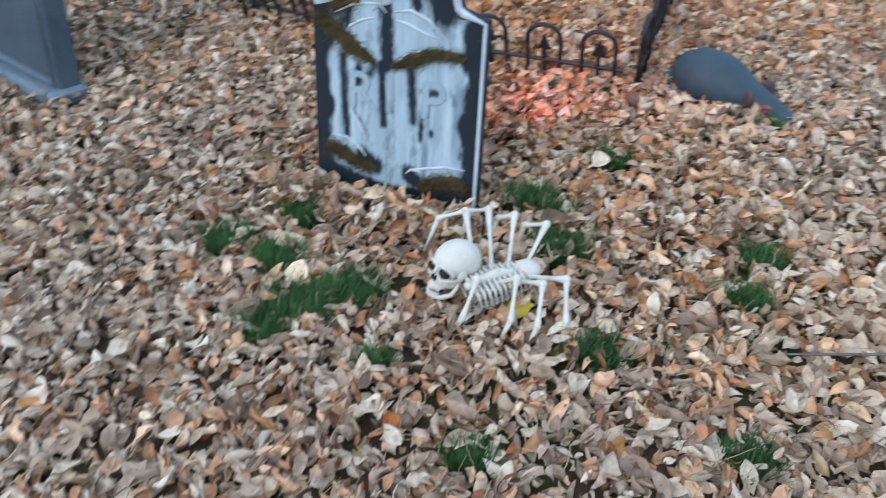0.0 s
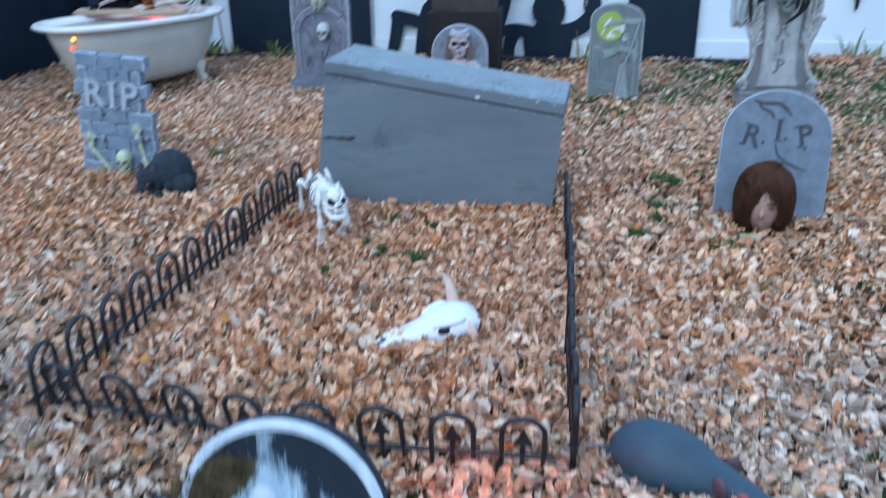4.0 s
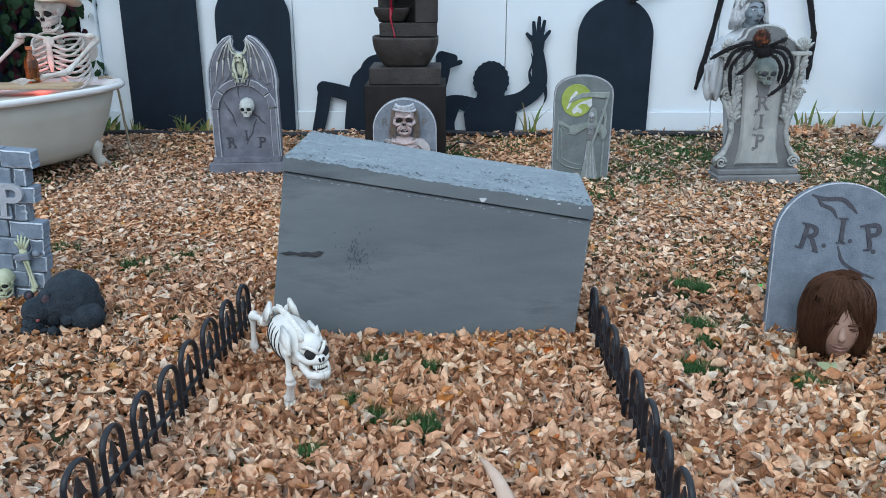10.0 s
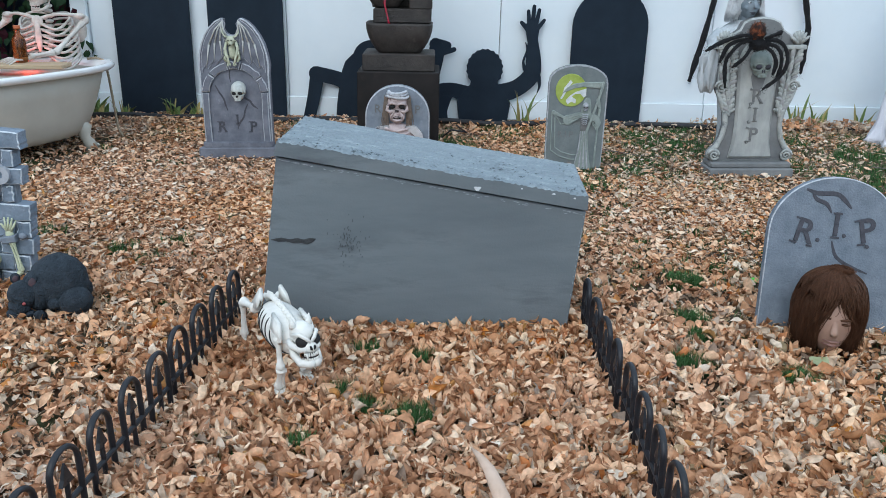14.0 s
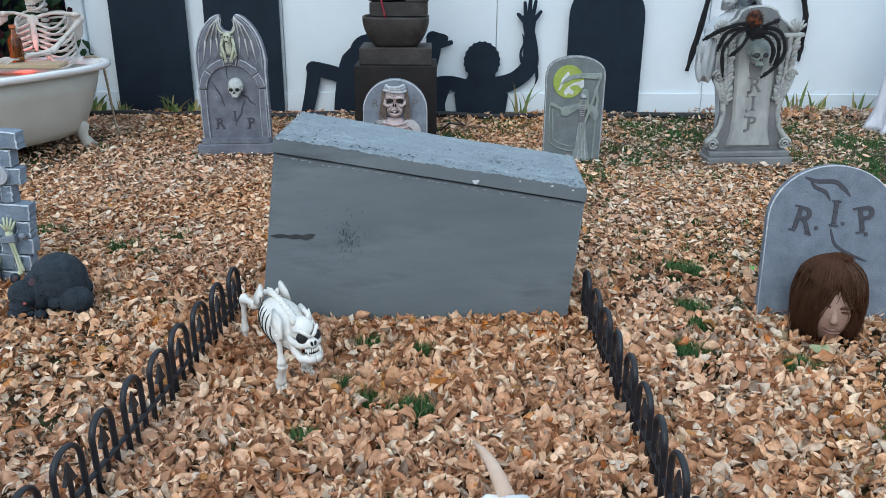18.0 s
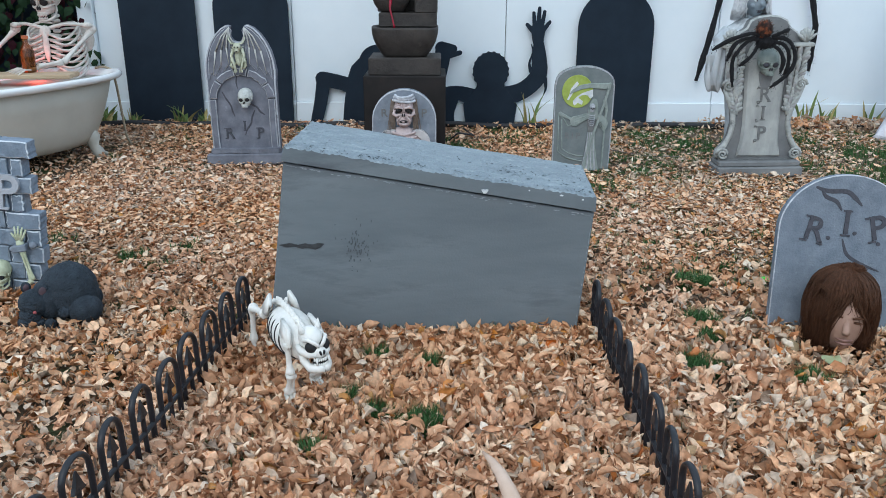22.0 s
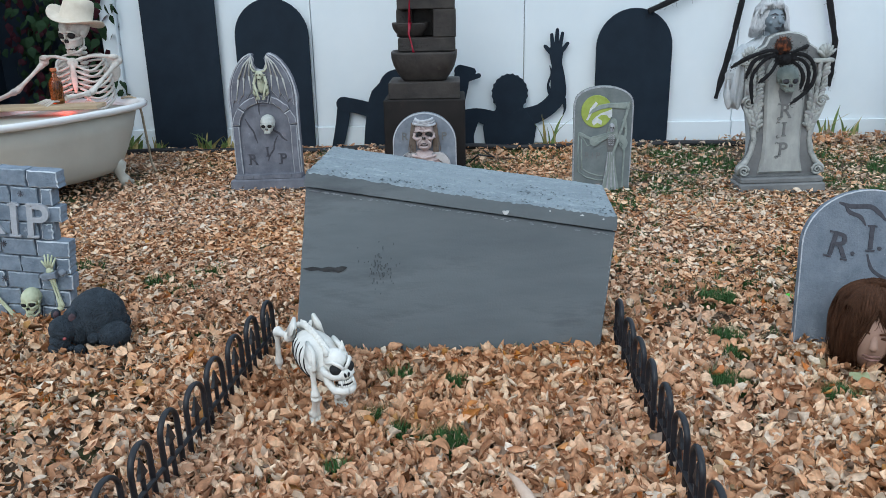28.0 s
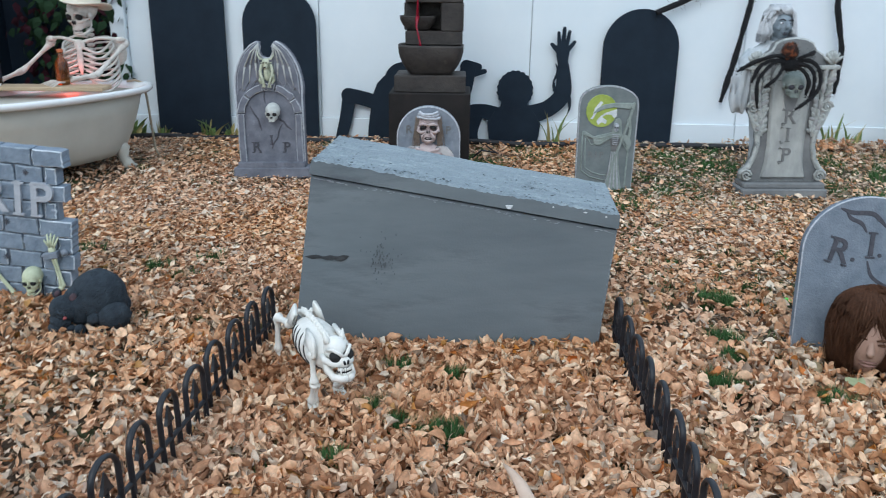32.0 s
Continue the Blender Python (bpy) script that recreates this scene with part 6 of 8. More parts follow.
def tub_skeleton():
    e = thing("skeleton", pose(-2.305, 6.40, -0.215) @ Matrix.Scale(1.22, 4), "white plastic skeleton sitting in the bathtub, leaning on the board", "skeleton")
    mats = [M_bone_tub, M_hollow]
    bm = bmesh.new()
    C = Vector((0, 0, 0))
    P = lambda x, y, z: C + Vector((x, y, z))
    skull(bm, P(0.005, -0.04, 0.945), 0.205, Matrix.Rotation(radians(-14), 3, "Z") @ Matrix.Rotation(radians(6), 3, "X"))
    part("skull", bm, mats, e, smooth=True)
    bm = bmesh.new()
    for i in range(14):
        blob(bm, P(0, 0.045 - 0.002 * i, 0.87 - 0.026 * i), (0.022, 0.026, 0.012), u=8, v=6)
    blob(bm, P(0, -0.098, 0.800), (0.030, 0.010, 0.030), u=12, v=8)
    blob(bm, P(0, -0.106, 0.725), (0.017, 0.009, 0.080), u=12, v=10)
    for i in range(8):
        z = 0.80 - 0.029 * i
        w = 0.112 + 0.045 * math.sin(min(1, (i + 1) / 6) * math.pi / 2)
        for s in (-1, 1):
            rib = bmesh.new()
            end = (s * 0.02, -0.10, z - 0.015) if i < 6 else (s * (0.03 + 0.02 * (i - 5)), -0.10, z - 0.02 + 0.012 * (i - 5))
            tube(rib, *curve([P(s * 0.015, 0.05, z + 0.03), P(s * w * 0.75, 0.055, z + 0.035), P(s * w, -0.01, z + 0.005), P(s * w * 0.72, -0.085, z - 0.040), P(*end)], [0.006, 0.0065, 0.0074, 0.0072, 0.0065]), 6)
            part("rib", rib, mats, e, smooth=True)
    for s in (-1, 1):
        tube(bm, *curve([P(s * 0.015, -0.085, 0.815), P(s * 0.10, -0.075, 0.835), P(s * 0.19, -0.01, 0.825)], [0.010, 0.008, 0.011]), 8)
        blob(bm, P(s * 0.13, 0.07, 0.75), (0.05, 0.010, 0.07), u=10, v=6)
        blob(bm, P(s * 0.200, 0.0, 0.805), 0.025, u=12, v=8)
        blob(bm, P(s * 0.185, -0.02, 0.825), (0.030, 0.022, 0.016), u=10, v=6)
    part("spine", bm, mats, e, smooth=True)
    # arms resting on the board
    for s, elbow, hand in ((-1, (-0.33, -0.10, 0.655), (-0.345, -0.30, 0.625)), (1, (0.108, -0.185, 0.650), (0.015, -0.275, 0.634))):
        bm = bmesh.new()
        bone(bm, P(s * 0.200, 0.0, 0.80), P(*elbow), 0.0108)
        a, b = P(*elbow), P(*hand)
        bone(bm, a + Vector((0, 0, 0.008)), b + Vector((0.006, 0, 0.008)), 0.009)
        bone(bm, a, b - Vector((0.006, 0, 0)), 0.009)
        d = (b - a).normalized()
        side = d.cross(Vector((0, 0, 1))).normalized()
        blob(bm, b + d * 0.02, (0.025, 0.025, 0.012), u=8, v=6)
        for f in range(5):
            q = side * (0.013 * (f - 2))
            tube(bm, [b + d * 0.03 + q, b + d * 0.075 + q * 2.2 + Vector((0, 0, 0.010)), b + d * 0.12 + q * 3.2 - Vector((0, 0, 0.002))], [0.005, 0.0045, 0.003], 6)
        part("arm", bm, mats, e, smooth=True)
    bm = bmesh.new()
    # pelvis and thigh bones inside the tub
    blob(bm, P(0, 0.0, 0.42), (0.12, 0.06, 0.07), u=12, v=8)
    for s in (-1, 1):
        bone(bm, P(s * 0.09, -0.02, 0.40), P(s * 0.12, -0.42, 0.45), 0.016)
    part("pelvis", bm, mats, e, smooth=True)


tub_skeleton()


def build_hat():
    bm = bmesh.new()
    rings = []
    for r, z, n in ((0.075, 0.125, 0), (0.088, 0.12, 0), (0.098, 0.09, 0), (0.105, 0.0, 0), (0.125, -0.012, 0.3), (0.16, -0.010, 0.8), (0.185, 0.0, 1), (0.183, 0.006, 1), (0.155, -0.003, 0.8), (0.12, -0.004, 0.3), (0.098, 0.004, 0)):
        rings.append([(r * 0.88 * math.cos(a), r * 1.02 * math.sin(a), z + n * 0.035 * math.cos(2 * a) + (0.012 * math.cos(2 * a) if z > 0.1 else 0)) for a in (2 * math.pi * i / 32 for i in range(32))])
    quad_strip(bm, rings)
    return single("cowboy_hat", bm, M_hat, pose(-2.28, 6.36, 1.035, -8, 19, -14) @ Matrix.Scale(1.02, 4), "cream felt cowboy hat on the skeleton's skull", "hat", smooth=True)


build_hat()
bm = bmesh.new()
tube(bm, [(-2.10, 6.46, 0.515), (-2.05, 6.48, 0.522), (-1.99, 6.47, 0.505), (-1.975, 6.47, 0.4), (-1.965, 6.48, 0.2), (-1.95, 6.47, 0.06), (-1.90, 6.42, 0.004)], 0.008, 8)
single("rope", bm, M_rope, Matrix.Identity(4), "thin hemp rope hanging over the bathtub rim", "rope", smooth=True)

red = new("tub_light", bpy.data.lights.new("tub_light", "POINT"))
red.data.color, red.data.energy, red.data.shadow_soft_size = (1.0, 0.10, 0.06), 0.65, 0.05
red.location = (-2.33, 6.16, 0.53)


# ---- a little face of lights under the tub's rim ----
e = thing("light_face", pose(-2.52, 5.29, 0.43, 0, 0, -25), "little face of orange and red lights on the bathtub", "fairy lights")
for name, x, z, c in (("eye_light", -0.035, 0.0, (1.0, 0.42, 0.03)), ("eye_light", 0.035, 0.0, (1.0, 0.42, 0.03)), ("mouth_light", 0.010, -0.06, (1.0, 0.06, 0.02))):
    bm = bmesh.new()
    blob(bm, (x, 0.0, z), (0.013, 0.012, 0.013), u=10, v=8)
    part(name, bm, glow(name, c, 3.0), e, smooth=True)
bm = bmesh.new()
tube(bm, [(-0.035, 0.008, 0.0), (0.0, 0.006, 0.012), (0.035, 0.008, 0.0), (0.010, 0.008, -0.06)], 0.003, 6)
part("cord", bm, M_iron, e)


# ---- tiered fountain on its box ----
M_box = paint("brown_black_paint", (0.011, 0.010, 0.010), (0.024, 0.020, 0.019), 5, 0.7, 0.2, 60, stain=(0.040, 0.030, 0.026), stain_scale=4, stain_at=0.6, spec=0.25, amount=0.003)


def build_fountain():
    e = thing("fountain", pose(-0.055, 6.60, 0), "dark brown stacked-bowl fountain with red water on a black box", "fountain")
    bm = bmesh.new()
    box(bm, (0, 0, 0.24), (0.54, 0.46, 0.48), bevel=0.006)
    part("box", bm, M_box, e, "worn brown-black painted box")

    def bowl(w0, w1, d0, d1, z0, z1, x=0.0):
        bm = bmesh.new()
        rings = []
        for t in (0, 0.08, 0.2, 0.36, 0.55, 0.78, 0.93, 1.0):
            k = math.sin(min(t, 0.93) / 0.93 * math.pi / 2) ** 0.85
            w, d, z = w0 + (w1 - w0) * k, d0 + (d1 - d0) * k, z0 + (z1 - z0) * t
            rings.append((w, d, z))
        rings += [(w1 - 0.04, d1 - 0.04, z1), (w0 - 0.02, d0 - 0.02, z0 + 0.05)]
        R = []
        for w, d, z in rings:
            R.append([(x + w / 2 * math.copysign(abs(math.cos(a)) ** 0.42, math.cos(a)), d / 2 * math.copysign(abs(math.sin(a)) ** 0.42, math.sin(a)), z) for a in (2 * math.pi * (i + 0.5) / 40 for i in range(40))])
        quad_strip(bm, R)
        return part("bowl", bm, M_fountain, e, smooth=True)

    def block(c, s):
        bm = bmesh.new()
        box(bm, c, s, bevel=0.006)
        part("block", bm, M_fountain, e)

    block((0.0, 0, 0.535), (0.475, 0.38, 0.11))
    bowl(0.28, 0.44, 0.24, 0.36, 0.59, 0.78)
    block((0.02, 0.03, 0.825), (0.38, 0.24, 0.09))
    block((0.14, 0.03, 0.96), (0.15, 0.24, 0.18))
    block((-0.13, 0.09, 0.96), (0.11, 0.12, 0.18))
    block((0.01, 0.13, 0.96), (0.18, 0.06, 0.18))
    bowl(0.14, 0.24, 0.10, 0.18, 0.875, 0.965, -0.09)
    block((0.02, 0.03, 1.085), (0.38, 0.24, 0.07))
    bowl(0.24, 0.40, 0.20, 0.32, 1.12, 1.26)
    block((0.0, 0.03, 1.33), (0.26, 0.2, 0.14))
    bm = bmesh.new()
    tube(bm, [(-0.065, -0.10, 1.27), (-0.075, -0.165, 1.20), (-0.085, -0.13, 1.08), (-0.088, -0.125, 0.97)], [0.004, 0.004, 0.005, 0.010], 6)
    tube(bm, [(-0.088, -0.095, 0.968), (-0.095, -0.105, 0.90), (-0.07, -0.125, 0.80), (-0.065, -0.13, 0.77)], [0.014, 0.008, 0.006, 0.010], 6)
    part("red_water", bm, M_blood, e, "glossy red water trickle", smooth=True)


M_blood = paint("red_water", (0.20, 0.008, 0.020), (0.33, 0.012, 0.035), 10, 0.15, 0.1, 40)
build_fountain()


# ---- spiders, statue and gown by the fence ----
def fuzzy_leg(name, pts, r, parent=None, m=None, label=""):
    bm = bmesh.new()
    P = []
    for a, b in zip(pts, pts[1:]):
        n = max(2, int((Vector(b) - Vector(a)).length / (1.8 * r)))
        for k in range(n):
            P.append(Vector(a).lerp(Vector(b), k / n))
    P.append(Vector(pts[-1]))
    tube(bm, P, [r * (0.9 + 0.35 * noise.noise((i * 1.7, r * 50, len(pts)))) * (1.0 if i < len(P) - 2 else 0.6) for i in range(len(P))], 8)
    random.seed(int(1000 * abs(pts[0][0])) + len(pts))
    for i in range(len(P) * 7):
        q = random.choice(P) + Vector((random.gauss(0, r * 0.3), random.gauss(0, r * 0.3), random.gauss(0, r)))
        d = Vector((random.gauss(0, 1), random.gauss(0, 1), random.gauss(0, 1))).normalized() * r * 1.7
        s = d.cross(Vector((0.3, 0.5, 0.8))).normalized() * 0.0018
        bm.faces.new([bm.verts.new(v) for v in (q - s, q + s, q + d)])
    if parent:
        return part(name, bm, M_fuzz, parent, label)
    return None


def shag(bm, c, r, n, mi):
    """Short hairs standing out all over a rounded body."""
    for i in range(n):
        d = Vector((random.gauss(0, 1), random.gauss(0, 1), random.gauss(0, 1))).normalized()
        q = Vector(c) + Vector((d.x * r[0], d.y * r[1], d.z * r[2])) * 0.97
        s = d.cross(Vector((0.3, 0.5, 0.8))).normalized() * 0.0016
        f = bm.faces.new([bm.verts.new(v) for v in (q - s, q + s, q + d * random.uniform(0.008, 0.018) + Vector((random.gauss(0, 0.006), 0, random.gauss(0, 0.006))))])
        f.material_index = mi


def build_spider():
    e = thing("spider", pose(2.038, 5.636, 0.79, 0, -3, -3), "black fuzzy toy spider with orange back clinging to the gravestone", "spider")
    random.seed(88)
    bm = bmesh.new()
    blob(bm, (-0.072, -0.016, 0.048), (0.044, 0.040, 0.050), warp=lambda d: d * (1 + 0.12 * noise.noise(d * 6)))
    shag(bm, (-0.072, -0.016, 0.048), (0.044, 0.040, 0.050), 420, 0)
    part("abdomen", bm, M_spider_back, e, "orange and black marbled furry abdomen", smooth=True)
    bm = bmesh.new()
    blob(bm, (-0.064, -0.022, -0.020), (0.050, 0.032, 0.034), warp=lambda d: d * (1 + 0.15 * noise.noise(d * 5)))
    shag(bm, (-0.064, -0.022, -0.020), (0.050, 0.032, 0.034), 420, 0)
    part("head", bm, M_fuzz, e, smooth=True)
    for line in ([(-0.10, 0.015), (-0.150, 0.034), (-0.264, 0.003), (-0.352, -0.049)], [(-0.10, -0.004), (-0.150, 0.000), (-0.210, -0.049), (-0.242, -0.120), (-0.227, -0.255)],
                 [(-0.10, -0.03), (-0.144, -0.090), (-0.199, -0.142)], [(-0.11, 0.005), (-0.180, 0.006), (-0.238, -0.025), (-0.268, -0.110)], [(-0.03, 0.010), (0.020, 0.034), (0.060, 0.046)],
                 [(-0.03, -0.002), (0.030, 0.000), (0.078, -0.040), (0.096, -0.120), (0.068, -0.195), (-0.018, -0.268)], [(-0.03, -0.018), (0.026, -0.030), (0.060, -0.080), (0.064, -0.150), (0.050, -0.215)],
                 [(-0.035, -0.030), (0.008, -0.060), (0.036, -0.120), (0.030, -0.185)]):
        pts = [(x, -0.026 - 0.022 * math.sin(math.pi * k / (len(line) - 1)), z) for k, (x, z) in enumerate(line)]
        fuzzy_leg("leg", curve(pts, [1] * len(pts), 3)[0], 0.0115, e)


M_spider_back = paint("orange_black_fur", (0.012, 0.01, 0.01), (0.05, 0.02, 0.012), 18, 0.9, 0.8, 120, stain=(0.30, 0.085, 0.03), stain_scale=22, stain_at=0.5)
build_spider()
giant = thing("giant_spider", Matrix.Identity(4), "giant black fuzzy spider legs hanging down the white fence", "spider")
fuzzy_leg("leg", [(2.36, 7.33, 1.62), (2.285, 7.31, 1.06), (2.225, 7.33, 0.66), (2.16, 7.35, 0.33)], 0.024, giant)
fuzzy_leg("leg", [(2.90, 7.33, 1.62), (2.93, 7.32, 1.05), (3.01, 7.32, 0.75), (3.02, 7.35, 0.41)], 0.024, giant)
fuzzy_leg("leg", [(1.60, 7.315, 0.99), (1.80, 7.33, 1.075), (2.05, 7.35, 1.2), (2.30, 7.33, 1.55)], 0.024, giant)


def build_statue():
    bm = bmesh.new()
    V = Vector
    C = V((1.980, 5.90, -0.02))
    rings = []
    n = 60
    for z, x, w, d in ((0.0, 0.06, 0.12, 0.11), (0.3, 0.06, 0.12, 0.10), (0.46, 0.05, 0.13, 0.10), (0.56, 0.02, 0.155, 0.11), (0.68, 0.0, 0.17, 0.11), (0.78, 0.0, 0.165, 0.11), (0.84, 0.0, 0.135, 0.09), (0.875, 0.0, 0.085, 0.07), (0.90, 0.0, 0.05, 0.045)):
        f = lambda a: 1 + 0.07 * math.sin(9 * a + 3 * z) + 0.05 * math.sin(17 * a - 5 * z)
        rings.append([C + V((x + w * math.cos(a) * f(a), d * math.sin(a) * f(a), z)) for a in (2 * math.pi * i / n for i in range(n))])
    quad_strip(bm, rings, mi=0)
    for s in (-1, 1):
        tube(bm, [C + V((s * 0.12, 0, 0.83)), C + V((s * 0.165, -0.02, 0.77)), C + V((s * 0.19, -0.03, 0.68)), C + V((s * 0.185, -0.03, 0.60))], [0.04, 0.05, 0.052, 0.05], 14, 0)
        # gauze sleeve that hangs in soft folds
        sl = []
        for z, x, w, d in ((0.80, 0.145, 0.035, 0.05), (0.72, 0.165, 0.050, 0.065), (0.64, 0.172, 0.058, 0.07), (0.56, 0.175, 0.058, 0.07), (0.515, 0.172, 0.050, 0.06), (0.50, 0.170, 0.040, 0.05)):
            g = lambda a: 1 + 0.12 * math.sin(7 * a + 6 * z) + 0.08 * math.sin(13 * a - 9 * z)
            sl.append([C + V((s * x + w * math.cos(a) * g(a), -0.035 + d * math.sin(a) * g(a), z + (0.02 * math.sin(5 * a) if z < 0.53 else 0))) for a in (2 * math.pi * i / 48 for i in range(48))])
        quad_strip(bm, sl, mi=0)
    tube(bm, [C + V((0, -0.005, 0.86)), C + V((0.005, -0.015, 0.95))], [0.042, 0.038], 10, 1)
    # face turned a little to one side
    T = Matrix.Rotation(radians(12), 3, "Z")
    at = lambda x, y, z: C + V((0.004, -0.012, 0.985)) + T @ V((x, y, z))
    blob(bm, at(0, -0.006, 0.0), (0.060, 0.074, 0.088), T, 20, 16, 1, lambda d: V((d.x * (1 - 0.28 * max(0, -d.z)), d.y, d.z)))
    tube(bm, [at(0, -0.076, 0.022), at(0, -0.090, -0.006), at(0, -0.086, -0.016)], [0.007, 0.012, 0.008], 8, 1)
    for s in (-1, 1):
        blob(bm, at(s * 0.026, -0.066, 0.016), (0.013, 0.008, 0.007), T, 10, 6, 2)
        blob(bm, at(s * 0.026, -0.0725, 0.016), (0.005, 0.003, 0.005), T, 8, 6, 4)
        tube(bm, [at(s * 0.010, -0.076, 0.030), at(s * 0.028, -0.074, 0.038), at(s * 0.046, -0.058, 0.030)], [0.003, 0.0045, 0.002], 6, 4)
        blob(bm, at(s * 0.036, -0.052, -0.012), (0.016, 0.016, 0.016), T, 10, 8, 1)
    tube(bm, [at(-0.020, -0.064, -0.040), at(0, -0.076, -0.038), at(0.020, -0.064, -0.040)], [0.002, 0.006, 0.002], 6, 4)
    tube(bm, [at(-0.014, -0.066, -0.046), at(0, -0.074, -0.047), at(0.014, -0.066, -0.046)], [0.002, 0.005, 0.002], 6, 4)
    random.seed(12)
    blob(bm, C + V((0, 0.012, 1.005)), (0.078, 0.082, 0.090), u=18, v=12, mi=3)
    for i in range(1500):
        a = random.uniform(-0.62, math.pi + 0.62)
        r0, end = random.uniform(0.95, 1.12), random.uniform(0.885, 0.93)
        sway, kink = random.gauss(0, 0.10), random.gauss(0, 0.14)
        pts = [C + V((0.010 * math.cos(a) + random.gauss(0, 0.012), 0.0 + 0.012 * math.sin(a), 1.102))]
        for k, (r, z) in enumerate(((0.052, 1.090), (0.080, 1.055), (0.090, 1.0), (0.096, 0.955), (0.102, end))):
            q = a + sway * k / 3 + kink * (k % 2)
            pts.append(C + V((r * r0 * math.cos(q), 0.95 * r * r0 * math.sin(q) - 0.004, z)))
        tube(bm, pts, [0.0022, 0.0026, 0.0026, 0.0026, 0.0024, 0.001], 3, 3)
    for i in range(260):
        a = math.pi + random.uniform(0.0, 1.0) * math.pi
        c = V((0.058 * math.cos(a), 0.062 * math.sin(a) - 0.012, 1.062 + 0.022 * random.random()))
        tube(bm, [C + c + V((0, 0.02, 0.02)), C + c, C + c + V((0.018 * math.cos(a), -0.003, -0.020))], [0.002, 0.003, 0.001], 3, 3)
    return single("statue", bm, [M_gauze_grey, M_statue_face, M_stone_edge, M_hairwhite, M_letter], Matrix.Identity(4), "blue-grey statue bust in white gauze robe with white bobbed hair", "statue", smooth=True)


M_statue_face = paint("blue_grey_face", (0.16, 0.20, 0.235), (0.26, 0.305, 0.34), 14, 0.6, 0.25, 90, stain=(0.11, 0.14, 0.17), stain_scale=12, stain_at=0.6, amount=0.003)


M_hairwhite = paint("white_hair", (0.55, 0.57, 0.60), (0.75, 0.77, 0.79), 40, 0.8, 0.4, 120)
M_gauze_grey = paint("pale_robe", (0.42, 0.46, 0.49), (0.58, 0.61, 0.63), 10, 0.9, 0.5, 90, stretch=(3, 3, 0.6))
build_statue()


def build_gown():
    bm = bmesh.new()
    rings = []
    n = 96
    for z, r in ((0.0, 0.385), (0.04, 0.36), (0.12, 0.34), (0.35, 0.315), (0.7, 0.285), (1.1, 0.25), (1.35, 0.20), (1.5, 0.10)):
        rings.append([((r * (1 + (0.07 if z > 0.05 else 0.13) * math.sin(11 * a + z) + 0.04 * math.sin(23 * a + 2 * z))) * math.cos(a), 0.8 * (r * (1 + 0.07 * math.sin(11 * a + z) + 0.04 * math.sin(23 * a + 2 * z))) * math.sin(a),
                       z + (0.02 * math.sin(17 * a) if z < 0.02 else 0)) for a in (2 * math.pi * i / n for i in range(n))])
    quad_strip(bm, rings)
    return single("ghost_gown", bm, M_gauze, pose(3.72, 6.72, 0.0), "long white gauze ghost gown lit pink from in front", "gown", smooth=True)


build_gown()
# pink point lamp added in front of the gown, without a fixture
pink = new("gown_light", bpy.data.lights.new("gown_light", "POINT"))
pink.data.color, pink.data.energy, pink.data.shadow_soft_size = (1.0, 0.12, 0.75), 1.2, 0.08
pink.location = (3.62, 6.30, 0.75)


